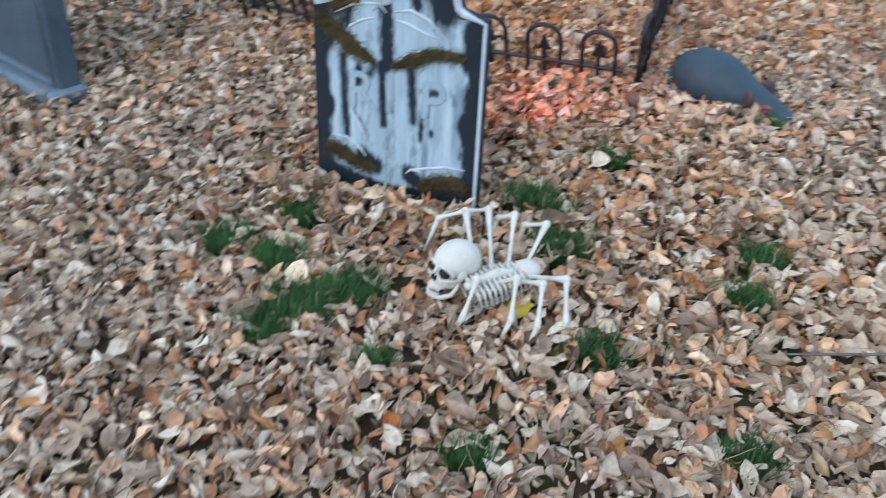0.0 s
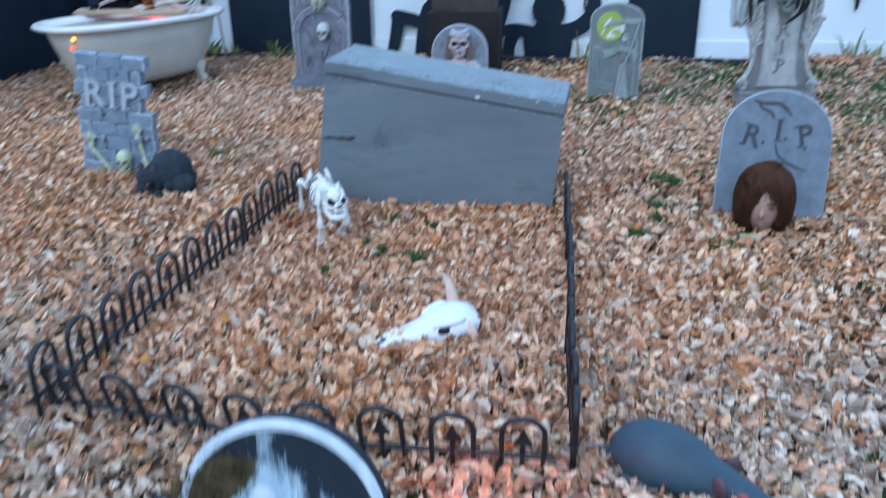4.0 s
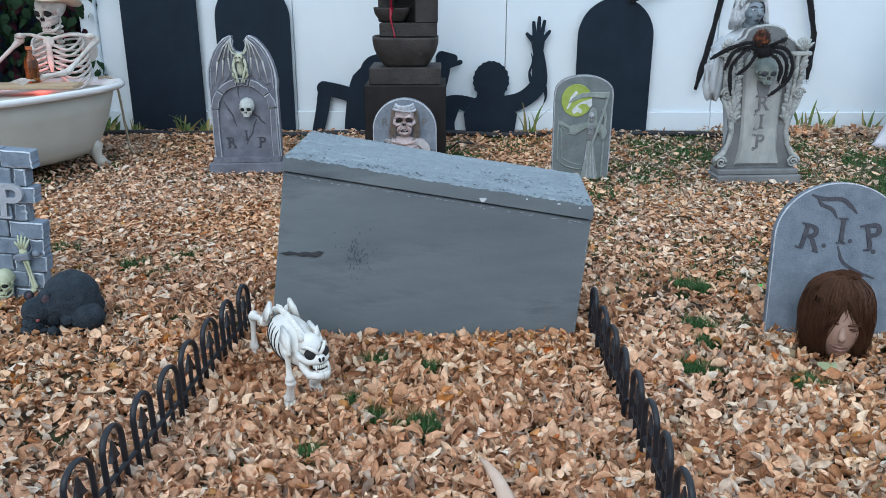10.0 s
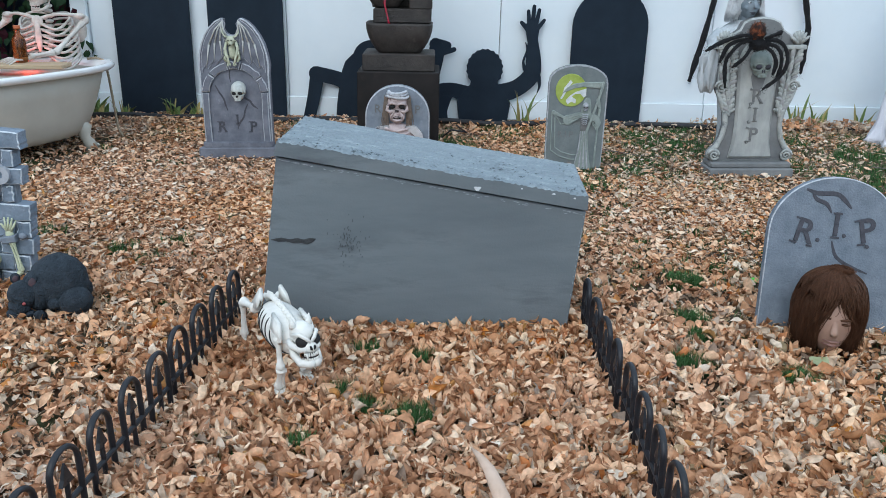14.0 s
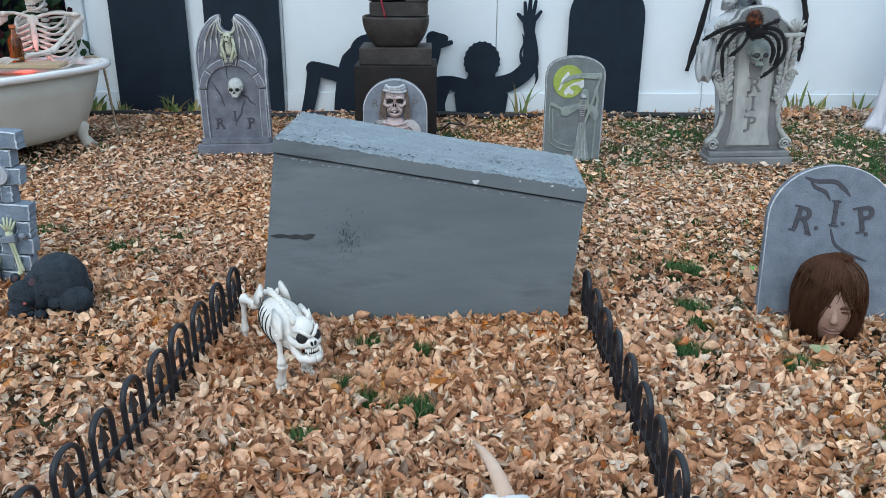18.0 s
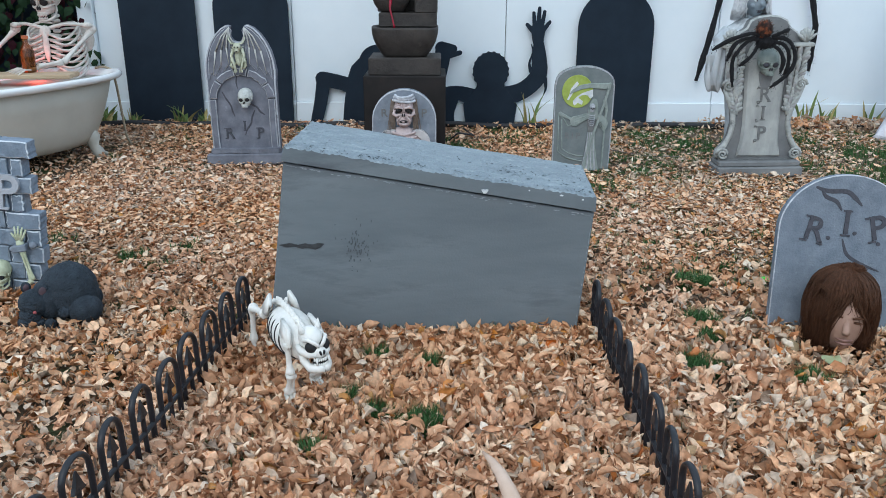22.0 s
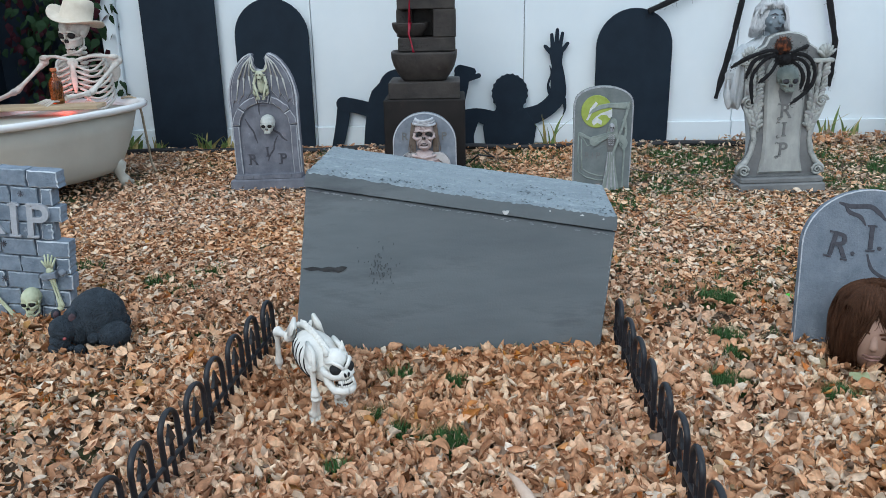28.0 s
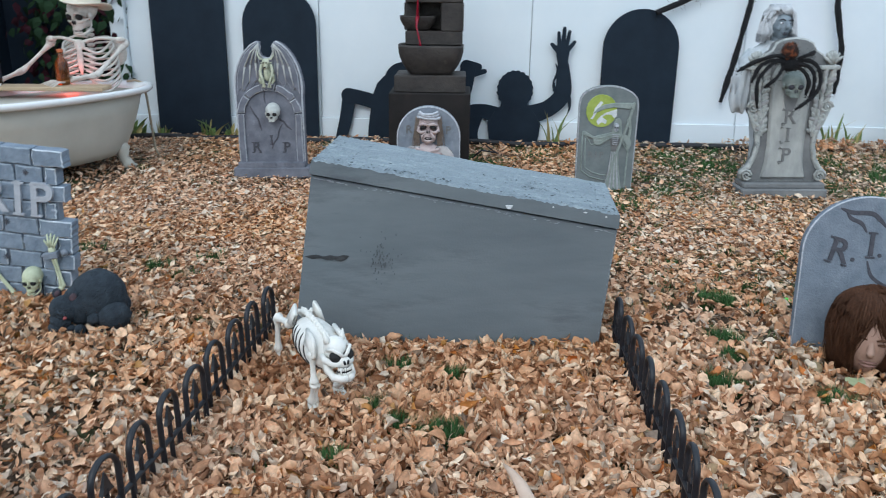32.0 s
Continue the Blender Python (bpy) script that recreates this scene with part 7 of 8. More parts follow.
# ---- animals of bone and rubber ----
def dog_skeleton():
    V = Vector
    pieces = []

    def piece(name):
        pieces.append((name, bmesh.new()))
        return pieces[-1][1]

    bm = piece("ribcage")
    # spine from hips to neck, forward is -y
    spine = [V((0, 0.14, 0.238)), V((0, 0.09, 0.254)), V((0, 0.0, 0.262)), V((0, -0.09, 0.258)), V((0, -0.16, 0.255)), V((0, -0.21, 0.255))]
    for a, b in zip(spine, spine[1:]):
        for k in range(4):
            p = a.lerp(b, k / 4)
            blob(bm, p + V((0, 0, 0.004)), (0.013, 0.013, 0.011), u=8, v=6)
            tube(bm, [p, p + V((0, 0.008, 0.020))], [0.007, 0.003], 5)
    blob(bm, (0, -0.01, 0.196), (0.074, 0.150, 0.068), u=28, v=20)
    for i in range(7):
        y = -0.11 + 0.032 * i
        for s in (-1, 1):
            arcs = []
            for k in range(9):
                a = radians(46 - 98 * k / 8)
                yy = y + 0.016 - 0.045 * (k / 8) ** 1.3 + 0.012
                f = math.sqrt(max(0.05, 1 - ((yy + 0.01) / 0.150) ** 2))
                arcs.append(V((s * 0.0745 * f * math.cos(a), yy, 0.196 + 0.0685 * f * math.sin(a))))
            tube(bm, arcs, [0.0008] + [0.0026] * 7 + [0.0008], 5, 1)
    tube(bm, [V((0, -0.12, 0.138)), V((0, 0.08, 0.130))], [0.014, 0.010], 6)
    for s in (-1, 1):
        # broad shoulder blades and flared hip wings, thick plates with rolled rims
        for q in ([(s * 0.060, -0.145, 0.215), (s * 0.062, -0.06, 0.23), (s * 0.046, -0.045, 0.268), (s * 0.050, -0.11, 0.262)], [(s * 0.052, 0.165, 0.205), (s * 0.054, 0.085, 0.225), (s * 0.044, 0.085, 0.262), (s * 0.036, 0.112, 0.284)]):
            bm = piece("shoulder_blade" if q[0][1] < 0 else "hip_bone")
            pts = [V(p) for p in q]
            c = sum(pts, V((0, 0, 0))) / 4
            quad_strip(bm, [[p + (c - p) * 0.1 + V((d, 0, 0)) for p in pts] for d in (-0.007, 0.007)])
            tube(bm, pts + [pts[0]], 0.008, 6)
        # front legs
        bm = piece("front_leg")
        yb = -0.100 if s < 0 else -0.035
        bone(bm, (s * 0.060, -0.12, 0.225), (s * 0.061, -0.140, 0.120), 0.014, knob=1.2)
        bone(bm, (s * 0.061, -0.140, 0.120), (s * 0.060, yb, 0.035), 0.013, knob=1.3)
        bone(bm, (s * 0.050, -0.138, 0.115), (s * 0.048, yb, 0.035), 0.010, knob=1.2)
        for k in (-1, 0, 1):
            tube(bm, [(s * 0.056 + 0.012 * k, yb, 0.028), (s * 0.056 + 0.014 * k, yb - 0.035, 0.014), (s * 0.056 + 0.015 * k, yb - 0.055, 0.003)], [0.009, 0.008, 0.005], 6)
        # hind legs
        bm = piece("hind_leg")
        bone(bm, (s * 0.050, 0.135, 0.205), (s * 0.068, 0.225, 0.190), 0.015, knob=1.4)
        bone(bm, (s * 0.068, 0.228, 0.192), (s * 0.068, 0.240, 0.050), 0.013, knob=1.3)
        bone(bm, (s * 0.068, 0.240, 0.050), (s * 0.068, 0.230, 0.010), 0.010, knob=1.2)
        blob(bm, (s * 0.068, 0.212, 0.010), (0.020, 0.032, 0.013), u=10, v=6)
    # head: broad bulldog skull with slanting sockets and a grin
    bm = piece("skull")
    n0 = 0
    H = V((0, -0.27, 0.25))
    blob(bm, H + V((0, 0.008, 0.022)), (0.050, 0.058, 0.050), u=20, v=14)
    blob(bm, H + V((0, -0.040, -0.018)), (0.036, 0.042, 0.028), u=16, v=10)
    for s in (-1, 1):
        # cheek arch, brow, ear, jaw hinge
        tube(bm, [H + V((s * 0.022, -0.066, -0.022)), H + V((s * 0.044, -0.042, -0.022)), H + V((s * 0.060, -0.006, -0.012)), H + V((s * 0.052, 0.03, -0.002))], [0.010, 0.014, 0.015, 0.012], 8)
        tube(bm, [H + V((s * 0.004, -0.066, 0.004)), H + V((s * 0.020, -0.064, 0.020)), H + V((s * 0.042, -0.046, 0.036)), H + V((s * 0.052, -0.014, 0.030))], [0.007, 0.008, 0.008, 0.008], 8)
        blob(bm, H + V((s * 0.029, -0.044, 0.002)), (0.029, 0.024, 0.022), Matrix.Rotation(s * -0.45, 3, "Y"), 12, 8, 1)
        tube(bm, [H + V((s * 0.036, 0.006, 0.052)), H + V((s * 0.040, 0.008, 0.070)), H + V((s * 0.044, 0.008, 0.094))], [0.017, 0.012, 0.002], 8)
        tube(bm, [H + V((s * 0.050, 0.01, -0.014)), H + V((s * 0.052, -0.004, -0.050)), H + V((s * 0.044, -0.040, -0.076)), H + V((s * 0.020, -0.072, -0.078)), H + V((0, -0.078, -0.078))], [0.016, 0.017, 0.017, 0.016, 0.016], 8)
        tube(bm, [H + V((s * 0.028, -0.074, -0.034)), H + V((s * 0.029, -0.082, -0.062))], [0.007, 0.0015], 6)
        blob(bm, H + V((s * 0.008, -0.080, -0.016)), (0.006, 0.006, 0.010), Matrix.Rotation(s * 0.35, 3, "Y"), 8, 6, 1)
    blob(bm, H + V((0, -0.030, -0.080)), (0.036, 0.040, 0.012), u=14, v=8)
    blob(bm, H + V((0, -0.055, -0.053)), (0.036, 0.024, 0.012), u=12, v=6, mi=1)
    for i in range(9):
        a = (i - 4) * 0.27
        blob(bm, H + V((0.034 * math.sin(a), -0.044 - 0.037 * math.cos(a), -0.042)), (0.0045, 0.0045, 0.008), u=6, v=5)
        blob(bm, H + V((0.034 * math.sin(a), -0.044 - 0.037 * math.cos(a), -0.062)), (0.0045, 0.0045, 0.008), u=6, v=5)
    bm.verts.ensure_lookup_table()
    turn = Matrix.Rotation(radians(10), 3, "Z") @ Matrix.Rotation(radians(-8), 3, "X")
    for v in bm.verts[n0:]:
        v.co = H + turn @ Vector(((v.co.x - H.x) * 0.73, (v.co.y - H.y) * 0.78, (v.co.z - H.z) * 0.82)) + V((-0.012, 0.034, 0.010))
    bm = piece("neck")
    tube(bm, [V((0, -0.19, 0.25)), V((0, -0.235, 0.25))], [0.030, 0.034], 8)
    bm = piece("tail")
    tube(bm, [V((0, 0.14, 0.232)), V((0, 0.175, 0.228)), V((-0.005, 0.205, 0.205))], [0.012, 0.010, 0.006], 6)
    for name, q in pieces:
        if name not in ("skull", "neck"):
            for v in q.verts:
                if v.co.y > -0.10:
                    v.co.y = -0.10 + (v.co.y + 0.10) * 1.20
    e = thing("dog_skeleton", pose(-0.240, 3.137, 0.0, 0, 0, 27) @ Matrix.Scale(0.84, 4), "white plastic bulldog skeleton standing in the leaves", "skeleton")
    for name, q in pieces:
        part(name, q, [M_bone_dog, M_hollow], e, smooth=True)


M_bone_dog = paint("chalk_white_bone", (0.68, 0.66, 0.61), (0.82, 0.80, 0.75), 22, 0.55, 0.25, 120, stain=(0.46, 0.41, 0.34), stain_scale=30, stain_at=0.63, amount=0.003)


dog_skeleton()


def rat(m, s, material, label, curled):
    e = thing("rat", m, label, "rat", "rubber rats")
    bm = bmesh.new()
    small = []
    V = Vector
    T = Matrix.Scale(s, 4)

    def b(c, r, mi=0, rot=None, u=16, v=12):
        q = bm
        if mi:
            q = bmesh.new()
            small.append((("", "eye", "ear", "paw", "haunch")[mi], q, (None, M_red, M_ear, material, material)[mi]))
        blob(q, V(c) * s, (r[0] * s, r[1] * s, r[2] * s), rot, u, v, 0, lambda d: d * (1 + 0.045 * noise.noise(d * 4) + 0.016 * noise.noise(d * 17)))

    if curled:
        b((0.14, 0.02, 0.47), (0.42, 0.34, 0.46), 0, None, 28, 20)
        b((-0.12, -0.04, 0.42), (0.25, 0.25, 0.33), 0, None, 20, 14)
        # a broad head hung low, with a blunt muzzle and a dropped jaw
        b((-0.34, -0.16, 0.42), (0.215, 0.18, 0.215), 0, None, 22, 16)
        b((-0.41, -0.20, 0.25), (0.155, 0.135, 0.13), 0, Matrix.Rotation(0.6, 3, "Y"), 18, 12)
        b((-0.48, -0.23, 0.155), (0.115, 0.105, 0.085), 0, Matrix.Rotation(0.3, 3, "Y"))
        b((-0.30, -0.22, 0.13), (0.085, 0.075, 0.055))
        b((-0.37, -0.30, 0.40), (0.10, 0.05, 0.035), 0, Matrix.Rotation(0.4, 3, "Y"))
        for q in (-1, 1):
            b((0.34, q * 0.25, 0.25), (0.25, 0.17, 0.225), 4, None, 22, 16)
            b((0.10, q * 0.34, 0.05), (0.17, 0.065, 0.05), 3, None, 12, 8)
            b((0.06, q * 0.29, 0.26), (0.10, 0.07, 0.085), 3, None, 14, 10)
            b((-0.16, q * 0.26, 0.08), (0.10, 0.07, 0.10), 3, None, 12, 8)
            b((-0.36 - 0.03 * q, -0.16 + q * 0.178, 0.335), (0.028, 0.020, 0.024), 1, None, 10, 8)
        for x, y, z, r in ((-0.20, -0.21, 0.61, 0.088), (-0.43, 0.0, 0.62, 0.070)):
            b((x, y, z), (r, 0.040, r * 1.2), 4, Matrix.Rotation(0.25, 3, "Y"), 16, 10)
            b((x + 0.004, y - 0.026, z), (r * 0.62, 0.018, r * 0.80), 2, Matrix.Rotation(0.25, 3, "Y"), 16, 10)
        tail = bmesh.new()
        tube(tail, [V(p) * s for p in ((0.45, 0.1, 0.14), (0.55, 0.3, 0.06), (0.5, 0.55, 0.03))], [0.06 * s, 0.04 * s, 0.02 * s], 8)
    else:
        prof = [(0.66, 0.10, 0.04), (0.63, 0.14, 0.14), (0.54, 0.18, 0.24), (0.40, 0.215, 0.30), (0.20, 0.22, 0.31), (0.0, 0.195, 0.27), (-0.18, 0.165, 0.205), (-0.34, 0.15, 0.165), (-0.50, 0.125, 0.13), (-0.64, 0.10, 0.095), (-0.74, 0.08, 0.065), (-0.80, 0.07, 0.035)]
        tube(bm, [V((px, 0, pz)) * s for px, pz, pr in prof], [pr * s for px, pz, pr in prof], 18)
        for q in (-1, 1):
            b((-0.30, q * 0.17, 0.25), (0.08, 0.035, 0.10), 2, Matrix.Rotation(q * -0.5, 3, "Z"), 12, 8)
            b((-0.47, q * 0.10, 0.21), (0.06, 0.03, 0.02), 1, None, 8, 6)
            b((-0.20, q * 0.22, 0.05), (0.13, 0.06, 0.06), 3)
            b((0.35, q * 0.25, 0.06), (0.18, 0.07, 0.07), 3)
            for k in range(3):
                b((-0.40 - 0.035 * k, q * (0.155 - 0.012 * k), 0.17 + 0.03 * (k % 2)), (0.035, 0.014, 0.022), 1, None, 8, 6)
        tail = bmesh.new()
        tube(tail, [V(p) * s for p in ((0.66, 0, 0.12), (0.9, 0.05, 0.05), (1.1, 0.15, 0.03))], [0.05 * s, 0.03 * s, 0.012 * s], 8)
    part("tail", tail, material, e, smooth=True)
    part("body", bm, material, e, smooth=True)
    for name, q, c in small:
        part(name, q, c, e, smooth=True)


M_ear = paint("dusky_pink_ear", (0.055, 0.040, 0.050), (0.12, 0.065, 0.075), 30, 0.6, 0.2, 90)
rat(pose(-1.118, 3.585, -0.004, 0, 0, 22), 0.226, M_rat, "large charcoal rubber rat with red eyes crouching by the brick gravestone", True)
rat(pose(0.945, 1.795, -0.02, 0, 0, 152), 0.265, M_rat_grey, "slate-grey rubber rat with red marks half buried in leaves", False)


def spider_skeleton():
    V = Vector
    e = thing("spider_skeleton", Matrix.Identity(4), "small white plastic spider skeleton with a human skull in leaves", "skeleton")
    bm = bmesh.new()
    skull(bm, V((0.514, 0.754, 0.080)), 0.122, Matrix.Rotation(radians(-30), 3, "Z") @ Matrix.Rotation(radians(-26), 3, "X"))
    part("skull", bm, [M_bone, M_hollow], e, smooth=True)
    bm = bmesh.new()
    ax0, ax1 = V((0.560, 0.730, 0.072)), V((0.640, 0.815, 0.066))
    d = (ax1 - ax0).normalized()
    side = V((-d.y, d.x, 0))
    tube(bm, [ax0 - d * 0.01, ax0.lerp(ax1, 0.5) + V((0, 0, 0.012)), ax1], [0.008, 0.010, 0.007], 8)
    part("spine", bm, M_bone, e, smooth=True)
    for i in range(11):
        c = ax0.lerp(ax1, i / 10)
        w = 0.049 - 0.018 * (i / 10) ** 2
        for s in (-1, 1):
            bm = bmesh.new()
            tube(bm, [c + V((0, 0, 0.010)), c + side * (s * w * 0.8) + V((0, 0, 0.004)), c + side * (s * w) - V((0, 0, 0.018)), c + side * (s * w * 0.3) - V((0, 0, 0.04))], [0.0036, 0.0038, 0.0036, 0.003], 6)
            part("rib", bm, M_bone, e, smooth=True)
    bm = bmesh.new()
    blob(bm, ax1 + d * 0.01, (0.028, 0.024, 0.018), u=10, v=8)
    part("pelvis", bm, M_bone, e, smooth=True)
    far = (((0.488, 0.904), (0.433, 0.890), (0.405, 0.868)), ((0.531, 0.926), (0.487, 0.935), (0.462, 0.930)), ((0.587, 0.927), (0.549, 0.932), (0.525, 0.942)), ((0.657, 0.916), (0.608, 0.928), (0.585, 0.945)))
    near = (((0.578, 0.719), (0.569, 0.663), (0.541, 0.648)), ((0.647, 0.748), (0.655, 0.690), (0.640, 0.668)), ((0.697, 0.750), (0.706, 0.692), (0.694, 0.672)), ((0.735, 0.776), (0.752, 0.722), (0.748, 0.704)))
    for rows_, z, zj in ((far, 0.112, 0.090), (near, 0.102, 0.048)):
        for i, (k, q, f) in enumerate(rows_):
            bm = bmesh.new()
            hip = ax0.lerp(ax1, 0.15 + 0.27 * i) - V((0, 0, 0.012))
            knee, mid, foot = V((k[0], k[1], z)), V((q[0], q[1], zj)), V((f[0], f[1], 0.004))
            bone(bm, hip, knee, 0.0044)
            bone(bm, knee, mid, 0.0042)
            tube(bm, [mid, mid.lerp(foot, 0.5), foot], [0.0058, 0.0042, 0.0016], 6)
            blob(bm, knee, 0.0088, u=10, v=8)
            blob(bm, mid, 0.0070, u=8, v=6)
            part("leg", bm, M_bone, e, smooth=True)


spider_skeleton()


def cow_skull():
    bm = bmesh.new()
    # along local -x lies the muzzle
    rings = []
    for x, w, z0, z1 in ((-0.20, 0.022, 0.0, 0.022), (-0.185, 0.034, 0.0, 0.036), (-0.15, 0.036, 0.0, 0.045), (-0.10, 0.040, 0.0, 0.055), (-0.05, 0.052, 0.0, 0.068), (-0.01, 0.066, 0.0, 0.082),
                         (0.03, 0.076, 0.0, 0.095), (0.07, 0.072, 0.0, 0.098), (0.105, 0.062, 0.01, 0.088), (0.12, 0.040, 0.02, 0.070)):
        rings.append([(x + 0.004 * math.sin(7 * a), w * math.cos(a) * (1 + 0.05 * noise.noise((x * 40, a * 2, 1))), (z0 + z1) / 2 + (z1 - z0) / 2 * math.sin(a) * (1 + 0.06 * noise.noise((x * 40, a * 2, 6)))) for a in (2 * math.pi * i / 28 for i in range(28))])
    quad_strip(bm, rings)
    for s in (-1, 1):
        blob(bm, (0.000, s * 0.058, 0.052), (0.024, 0.012, 0.016), u=12, v=8, mi=1)
        tube(bm, [(-0.035, s * 0.046, 0.062), (0.0, s * 0.060, 0.074), (0.035, s * 0.066, 0.078), (0.065, s * 0.056, 0.075)], [0.004, 0.009, 0.010, 0.006], 8)
        tube(bm, [(-0.06, s * 0.044, 0.030), (-0.01, s * 0.060, 0.030), (0.04, s * 0.072, 0.040)], [0.005, 0.008, 0.006], 8)
        blob(bm, (-0.180, s * 0.014, 0.034), (0.016, 0.005, 0.005), u=8, v=6, mi=1)
    tube(bm, [(-0.17, 0, 0.036), (-0.12, 0, 0.050), (-0.07, 0, 0.063)], [0.0012, 0.0022, 0.001], 5, 1)
    tube(bm, [(0.07, 0.045, 0.080), (0.084, 0.095, 0.090), (0.098, 0.145, 0.096), (0.106, 0.195, 0.098), (0.108, 0.235, 0.098)], [0.019, 0.0175, 0.014, 0.009, 0.003], 12, 2)
    tube(bm, [(0.07, -0.05, 0.055), (0.082, -0.074, 0.030), (0.085, -0.090, 0.0), (0.083, -0.10, -0.03)], [0.020, 0.016, 0.012, 0.006], 12, 2)
    return single("cow_skull", bm, [M_skullwhite, M_hollow, M_horn], pose(0.298, 2.385, 0.0, 0, 0, 30), "white plastic cow skull with tan horns lying in leaves", "skull", smooth=True)


M_skullwhite = paint("white_chalky_plastic", (0.74, 0.76, 0.79), (0.84, 0.85, 0.87), 14, 0.6, 0.25, 60, stain=(0.55, 0.56, 0.58), stain_scale=16, stain_at=0.66, amount=0.005)
M_horn = paint("tan_horn", (0.55, 0.39, 0.29), (0.68, 0.51, 0.40), 10, 0.55, 0.2, 60)
cow_skull()


PARTING = 0.27


def wig_head():
    bm = bmesh.new()
    V = Vector
    C = V((0.0, 0.0, 0.0))
    blob(bm, C + V((0.008, -0.022, 0.120)), (0.078, 0.086, 0.120), u=20, v=16, mi=1, warp=lambda d: V((d.x * (1 - 0.25 * max(0, -d.z)), d.y, d.z)))
    tube(bm, [C + V((0.022, -0.098, 0.140)), C + V((0.024, -0.118, 0.105)), C + V((0.024, -0.116, 0.096))], [0.008, 0.014, 0.010], 8, 1)
    for z, r in ((0.072, 0.007), (0.060, 0.0075)):
        tube(bm, [C + V((-0.006, -0.098, z)), C + V((0.022, -0.110, z)), C + V((0.048, -0.098, z))], [0.002, r * 0.8, 0.002], 6, 2)
    for s in (-1, 1):
        blob(bm, C + V((0.022 + s * 0.032, -0.096, 0.135)), (0.015, 0.007, 0.004), u=10, v=6, mi=0)
        tube(bm, [C + V((0.022 + s * 0.014, -0.104, 0.150)), C + V((0.022 + s * 0.034, -0.101, 0.155)), C + V((0.022 + s * 0.050, -0.086, 0.148))], [0.003, 0.005, 0.002], 6, 0)
    blob(bm, C + V((0.0, 0.020, 0.190)), (0.078, 0.080, 0.078), u=22, v=16, mi=0)
    blob(bm, C + V((0.0, 0.038, 0.090)), (0.080, 0.062, 0.10), u=18, v=12, mi=0)
    random.seed(31)
    for i in range(10500):
        a = random.uniform(0, 2 * math.pi)
        off = ((a - 1.5 * math.pi) + math.pi) % (2 * math.pi) - math.pi
        side = 1 if off > PARTING else -1
        lock = noise.noise((3.2 * math.cos(a), 3.2 * math.sin(a), 4.0))
        fine = noise.noise((11 * math.cos(a), 11 * math.sin(a), 9.0))
        end = max(0.0, random.gauss(0.026, 0.012) + 0.06 * fine)
        stray = random.random() < 0.075
        rr = random.uniform(0.93, 1.06) if random.random() < 0.95 else random.uniform(1.07, 1.18)
        drift = 0.80 * lock + 0.55 * fine + random.gauss(0, 0.16)
        if stray and abs(off - PARTING) < 0.6:
            drift += random.choice((-0.75, -0.35, 0.5, 0.8))
            end = random.uniform(0.03, 0.13)
        top = C + V((0.014 + 0.014 * math.cos(a) + random.gauss(0, 0.010), 0.004 + 0.024 * math.sin(a), 0.292 + random.gauss(0, 0.003)))
        pts = [top]
        m = max(0.17, end + 0.02)
        for k, (r, z, w) in enumerate(((0.032, 0.287, 0.1), (0.062, 0.268, 0.2), (0.088, 0.234, 0.4), (0.103, m, 0.7), (0.104, (m + end) / 2 + 0.01, 1.0), (0.084 + random.gauss(0, 0.012), end, 1.3))):
            q = off + drift * w + 0.10 * noise.noise((6 * a, 30 * z, 2.0))
            # the fringe parts over the face and falls away to both sides
            clear = (0.62 if side > 0 else 0.46) * min(1.0, max(0.0, (0.215 - z) / 0.10)) + 0.10 * fine
            if not stray and abs(q - PARTING) < clear + 0.25:
                q = PARTING + side * (clear + 0.55 * max(0.0, side * (q - PARTING)) + abs(random.gauss(0, 0.06)))
            q += 1.5 * math.pi
            pts.append(C + V((r * rr * math.cos(q), 0.010 + 1.02 * r * rr * math.sin(q), z)))
        P, R = curve(pts, [0.0007, 0.0010, 0.0011, 0.0011, 0.0010, 0.0008, 0.0003], 2)
        tube(bm, P, R, 3, 0)
    return single("mannequin_head", bm, [M_hair, M_skin, M_lip], pose(1.455, 3.405, -0.004, 0, 0, -26) @ Matrix.Scale(0.94, 4), "tan mannequin head with tangled brown bobbed wig on leaves", "mannequin head", smooth=True)


M_lip = paint("faded_makeup", (0.20, 0.105, 0.085), (0.28, 0.155, 0.125), 20, 0.55, 0.2, 90)


wig_head()

# ---- red garden spotlight behind the whitewashed stone ----
e = thing("spotlight", pose(0.33, 1.36, 0.0), "small black garden spotlight with red lens", "lamp")
bm = bmesh.new()
tube(bm, [(0, -0.02, 0.05), (0, 0.02, 0.055), (0, 0.045, 0.06)], [0.022, 0.03, 0.034], 14)
part("housing", bm, M_iron, e)
bm = bmesh.new()
tube(bm, [(0, 0.0, -0.05), (0, 0.0, 0.04)], 0.006, 8)
part("stake", bm, M_iron, e)
bm = bmesh.new()
tube(bm, [(0, 0.046, 0.06), (0, 0.049, 0.0605)], 0.030, 14)
part("lens", bm, glow("red_lens", (1.0, 0.06, 0.02), 4.0), e, "red glowing lens")
spot = new("red_spot", bpy.data.lights.new("red_spot", "SPOT"))
spot.data.color, spot.data.energy, spot.data.shadow_soft_size = (1.0, 0.13, 0.06), 2.4, 0.03
spot.data.spot_size, spot.data.spot_blend = radians(105), 1.0
spot.matrix_world = look((0.36, 1.46, 0.17), (0.62, 1.74, 0.0))


